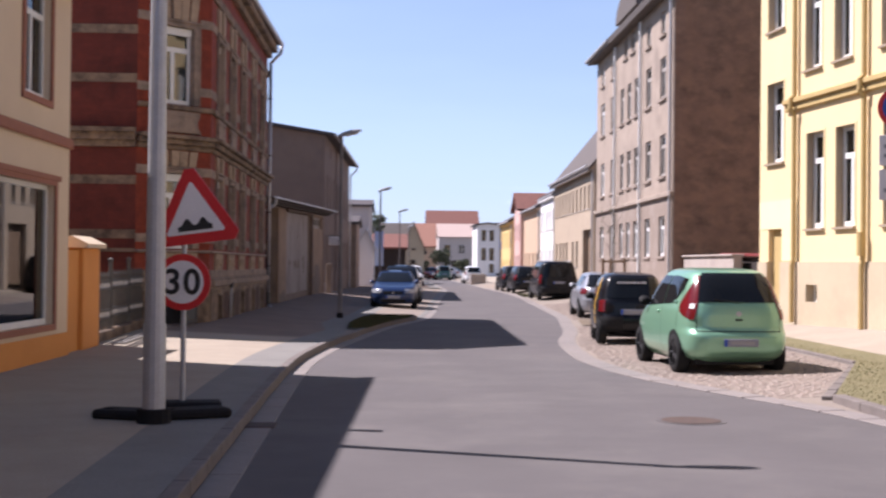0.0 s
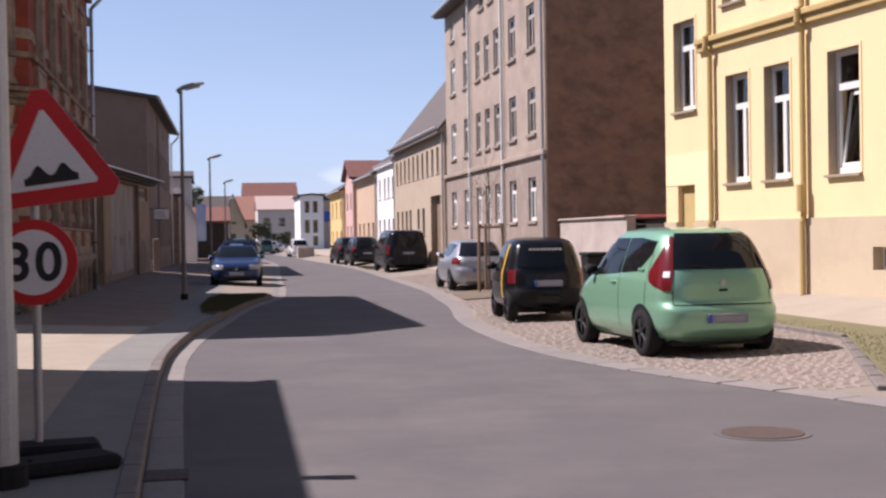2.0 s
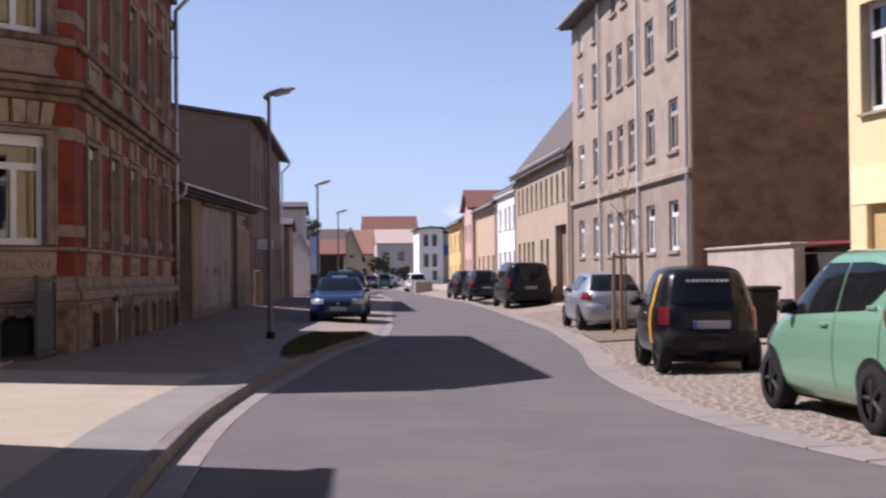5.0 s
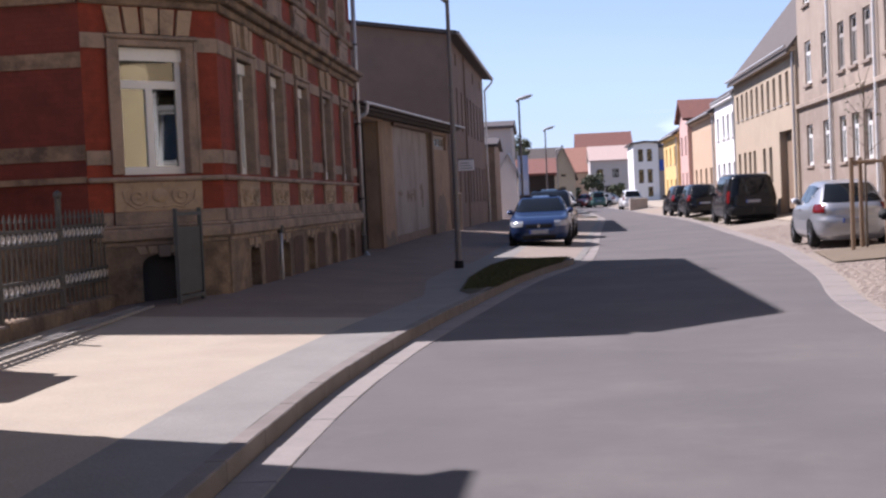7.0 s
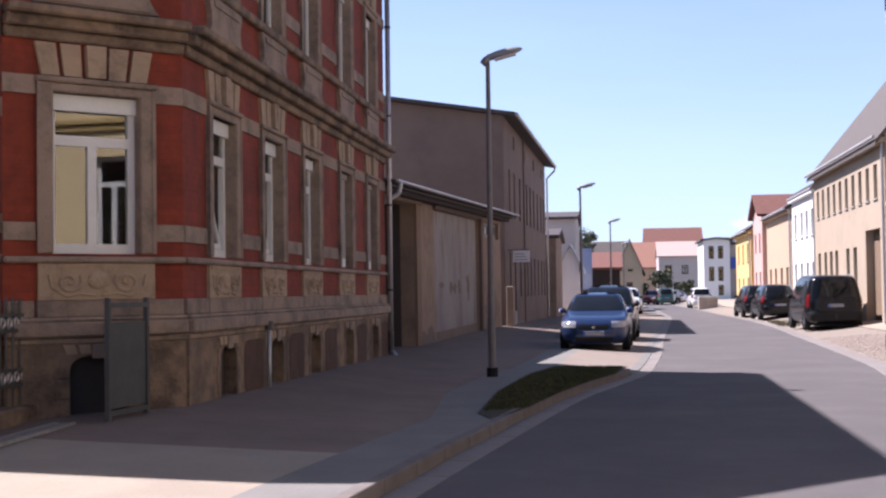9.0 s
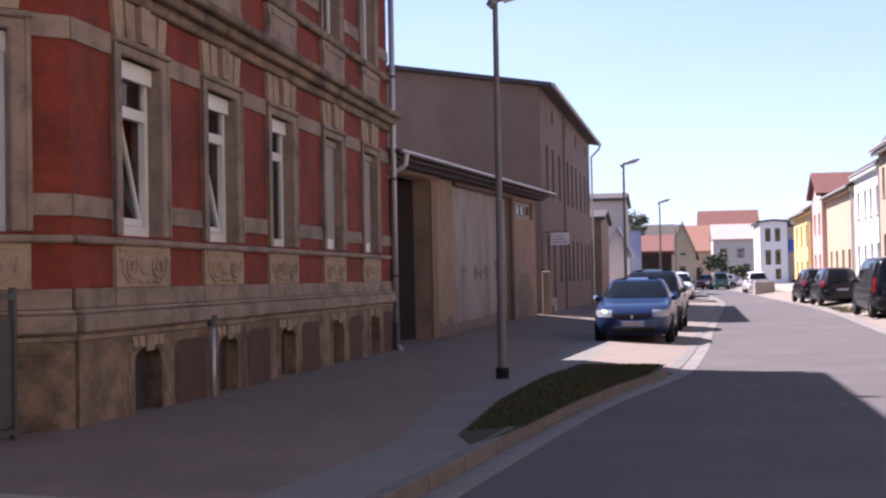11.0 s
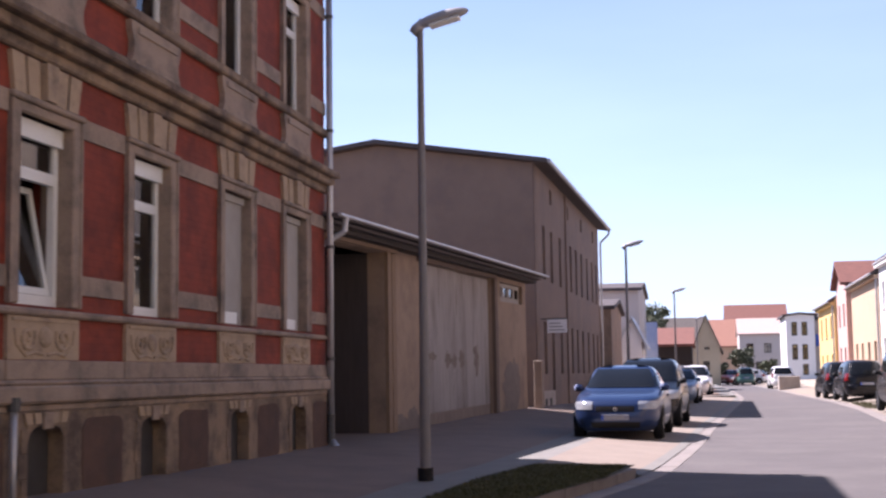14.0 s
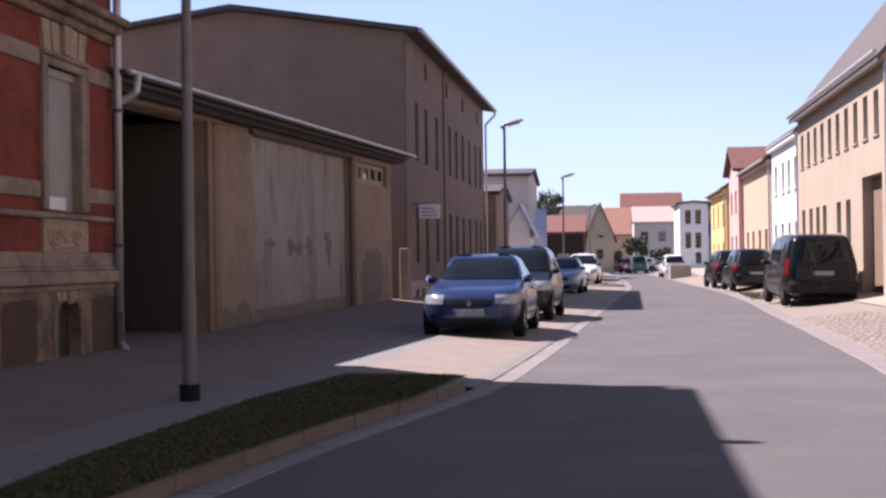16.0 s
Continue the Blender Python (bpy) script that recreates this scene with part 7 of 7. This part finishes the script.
k1 = estate_car("dark_estate_car", "p_black", "dark compact people carrier parked behind the blue car")
place(k1, -0.12, 58.3, 177, 0.05)
k2 = low_car("grey_blue_saloon", "p_greyblue", "grey-blue car with a white roof sign")
part("roof_sign", bevel(box(-0.22, 0.22, -0.45, -0.3, 1.425, 1.56), 0.02), M["sign_white"], k2)
place(k2, 0.2, 79.5, 177, 0.04)
k3 = estate_car("white_estate_car", "p_white", "white car at the far end of the parking bay")
place(k3, 0.75, 96.0, 177, 0.03)
k4 = estate_car("dark_hatchback", "p_black", "black estate car parked beyond the van")
place(k4, 7.45, 80.6, 2, 0.07)
k5 = copy_thing(k4, pose(7.3, 87.4, 0.06, 0, 0, 3))
k6 = copy_thing(k3, pose(6.8, 124.5, 0.0, 0, 0, 2))
tagged(k6, "white estate car standing at the bend")
k7 = sleek_car("silver_saloon", "p_silver", "silver car parked across the end of the street")
place(k7, 5.6, 158.0, 75, 0.0)
k8 = sleek_car("red_saloon", "p_red", "dark red car parked across the end of the street")
place(k8, 3.8, 155.0, 160, 0.0)
k9 = estate_car("dark_green_car", "p_teal", "dark green car on the carriageway")
place(k9, 5.0, 150.0, 2, 0.0)


# ---- kerb stones, gutter slabs and cobbles, piece by piece ----
def run_pieces(name, y0, y1, step, x_of, w, zlo, zhi, material, label, category, gap=0.005):
    root = tagged(new(name), label, category, kind="structure")
    me = bpy.data.meshes.new("kerb_stone")
    bm = bevel(box(0, w, 0, step - gap, zlo, zhi), 0.008)
    bm.to_mesh(me)
    bm.free()
    me.materials.append(material)
    y = y0
    i = 0
    while y < y1:
        a, b = x_of(y), x_of(y + step)
        ob = new("kerb_stone", me)
        ob.parent = root
        ob.matrix_local = pose(a, y, 0.0 + 0.003 * math.sin(i * 2.1), 0, 0, -math.degrees(math.atan2(b - a, step)))
        y += step
        i += 1
    return root


run_pieces("kerb_1", 2.0, 41.5, 1.0, lambda y: kl(y) - 0.13, 0.13, -0.1, 0.125, M["kerb"], "raised concrete kerb of the footway", "kerb")
run_pieces("gutter_1", 2.0, 96.0, 1.0, lambda y: kl(y) + 0.005, 0.27, -0.1, 0.005, M["gutter"], "pale stone gutter beside the carriageway", "gutter")
run_pieces("kerb_2", 4.0, 96.0, 0.8, lambda y: kr(y) + 0.0, 0.38, -0.1, 0.02, M["gutter"], "flush pale stone edging of the parking strip", "kerb")


def edge_line(p, q, w, z, n):
    d = Vector((q[0] - p[0], q[1] - p[1], 0))
    a = math.degrees(math.atan2(d.y, d.x))
    step = d.length / n
    for i in range(n):
        bm = bevel(box(0, step - 0.01, -w / 2, w / 2, -0.1, z), 0.012)
        o = part("edging_stone", bm, M["kerb"], edging)
        c = Vector((p[0], p[1], 0)) + d * (i / n)
        o.matrix_local = pose(c.x, c.y, 0.04 * (c.x - 5), 0, 0, a)


edging = tagged(new("kerb_3"), "pale edging stones round the grass verge", "kerb", kind="structure")
edge_line((5.2, 17.9), (7.3, 22.7), 0.14, 0.08, 6)
edge_line((7.3, 22.7), (7.35, 30.5), 0.12, 0.10, 9)
edge_line((5.35, 12.0), (5.28, 17.7), 0.16, 0.12, 6)

stones = []
random.seed(5)
for i in range(3):
    bm = box(-0.07, 0.07, -0.055, 0.055, -0.06, 0.005)
    for v in bm.verts:
        v.co.x += random.uniform(-0.012, 0.012)
        v.co.y += random.uniform(-0.01, 0.01)
    bevel(bm, 0.016)
    me = bpy.data.meshes.new("cobble")
    bm.to_mesh(me)
    bm.free()
    me.materials.append(M["cobble"])
    stones.append(me)
cob = tagged(new("cobbles"), "uneven brownish granite cobbles of the parking strip", "cobblestones", kind="structure")
rest_v, rest_f = [], []
base = []
for me in stones:
    base.append(([tuple(v.co) for v in me.vertices], [tuple(p.vertices) for p in me.polygons]))
near = 0
y = 18.3
row = 0
while y < 58.0:
    x0 = kr(y) + 0.46
    lim = 7.22 if y < 37.9 else (8.0 if y > 42.2 else 0)
    x = x0 + random.uniform(0.0, 0.12)
    while x < lim:
        if not (y < 22.6 and x > 5.1 + (y - 17.9) * 0.437):
            k = random.randrange(3)
            z, a = right_z(x, y) + random.uniform(-0.003, 0.003), random.uniform(-14, 14)
            px, py = x + random.uniform(-0.022, 0.022), y + random.uniform(-0.026, 0.026)
            if near < 300 and 18.3 <= y < 21.9 and 3.6 < x < 6.4:
                near += 1
                ob = new("cobble", stones[k])
                ob.parent = cob
                ob.matrix_local = pose(px, py, z, random.uniform(-1, 1), random.uniform(-1, 1), a)
            else:
                ca_, sa_ = math.cos(radians(a)), math.sin(radians(a))
                o = len(rest_v)
                rest_v += [(px + vx * ca_ - vy * sa_, py + vx * sa_ + vy * ca_, z + vz) for vx, vy, vz in base[k][0]]
                rest_f += [tuple(o + i for i in f) for f in base[k][1]]
        x += 0.152
    y += 0.122
    row += 1
me = bpy.data.meshes.new("cobble_rest")
me.from_pydata(rest_v, [], rest_f)
me.materials.append(M["cobble"])
ob = new("cobble_rest", me)
ob.parent = cob
tagged(ob, "further granite cobbles", kind="stuff")
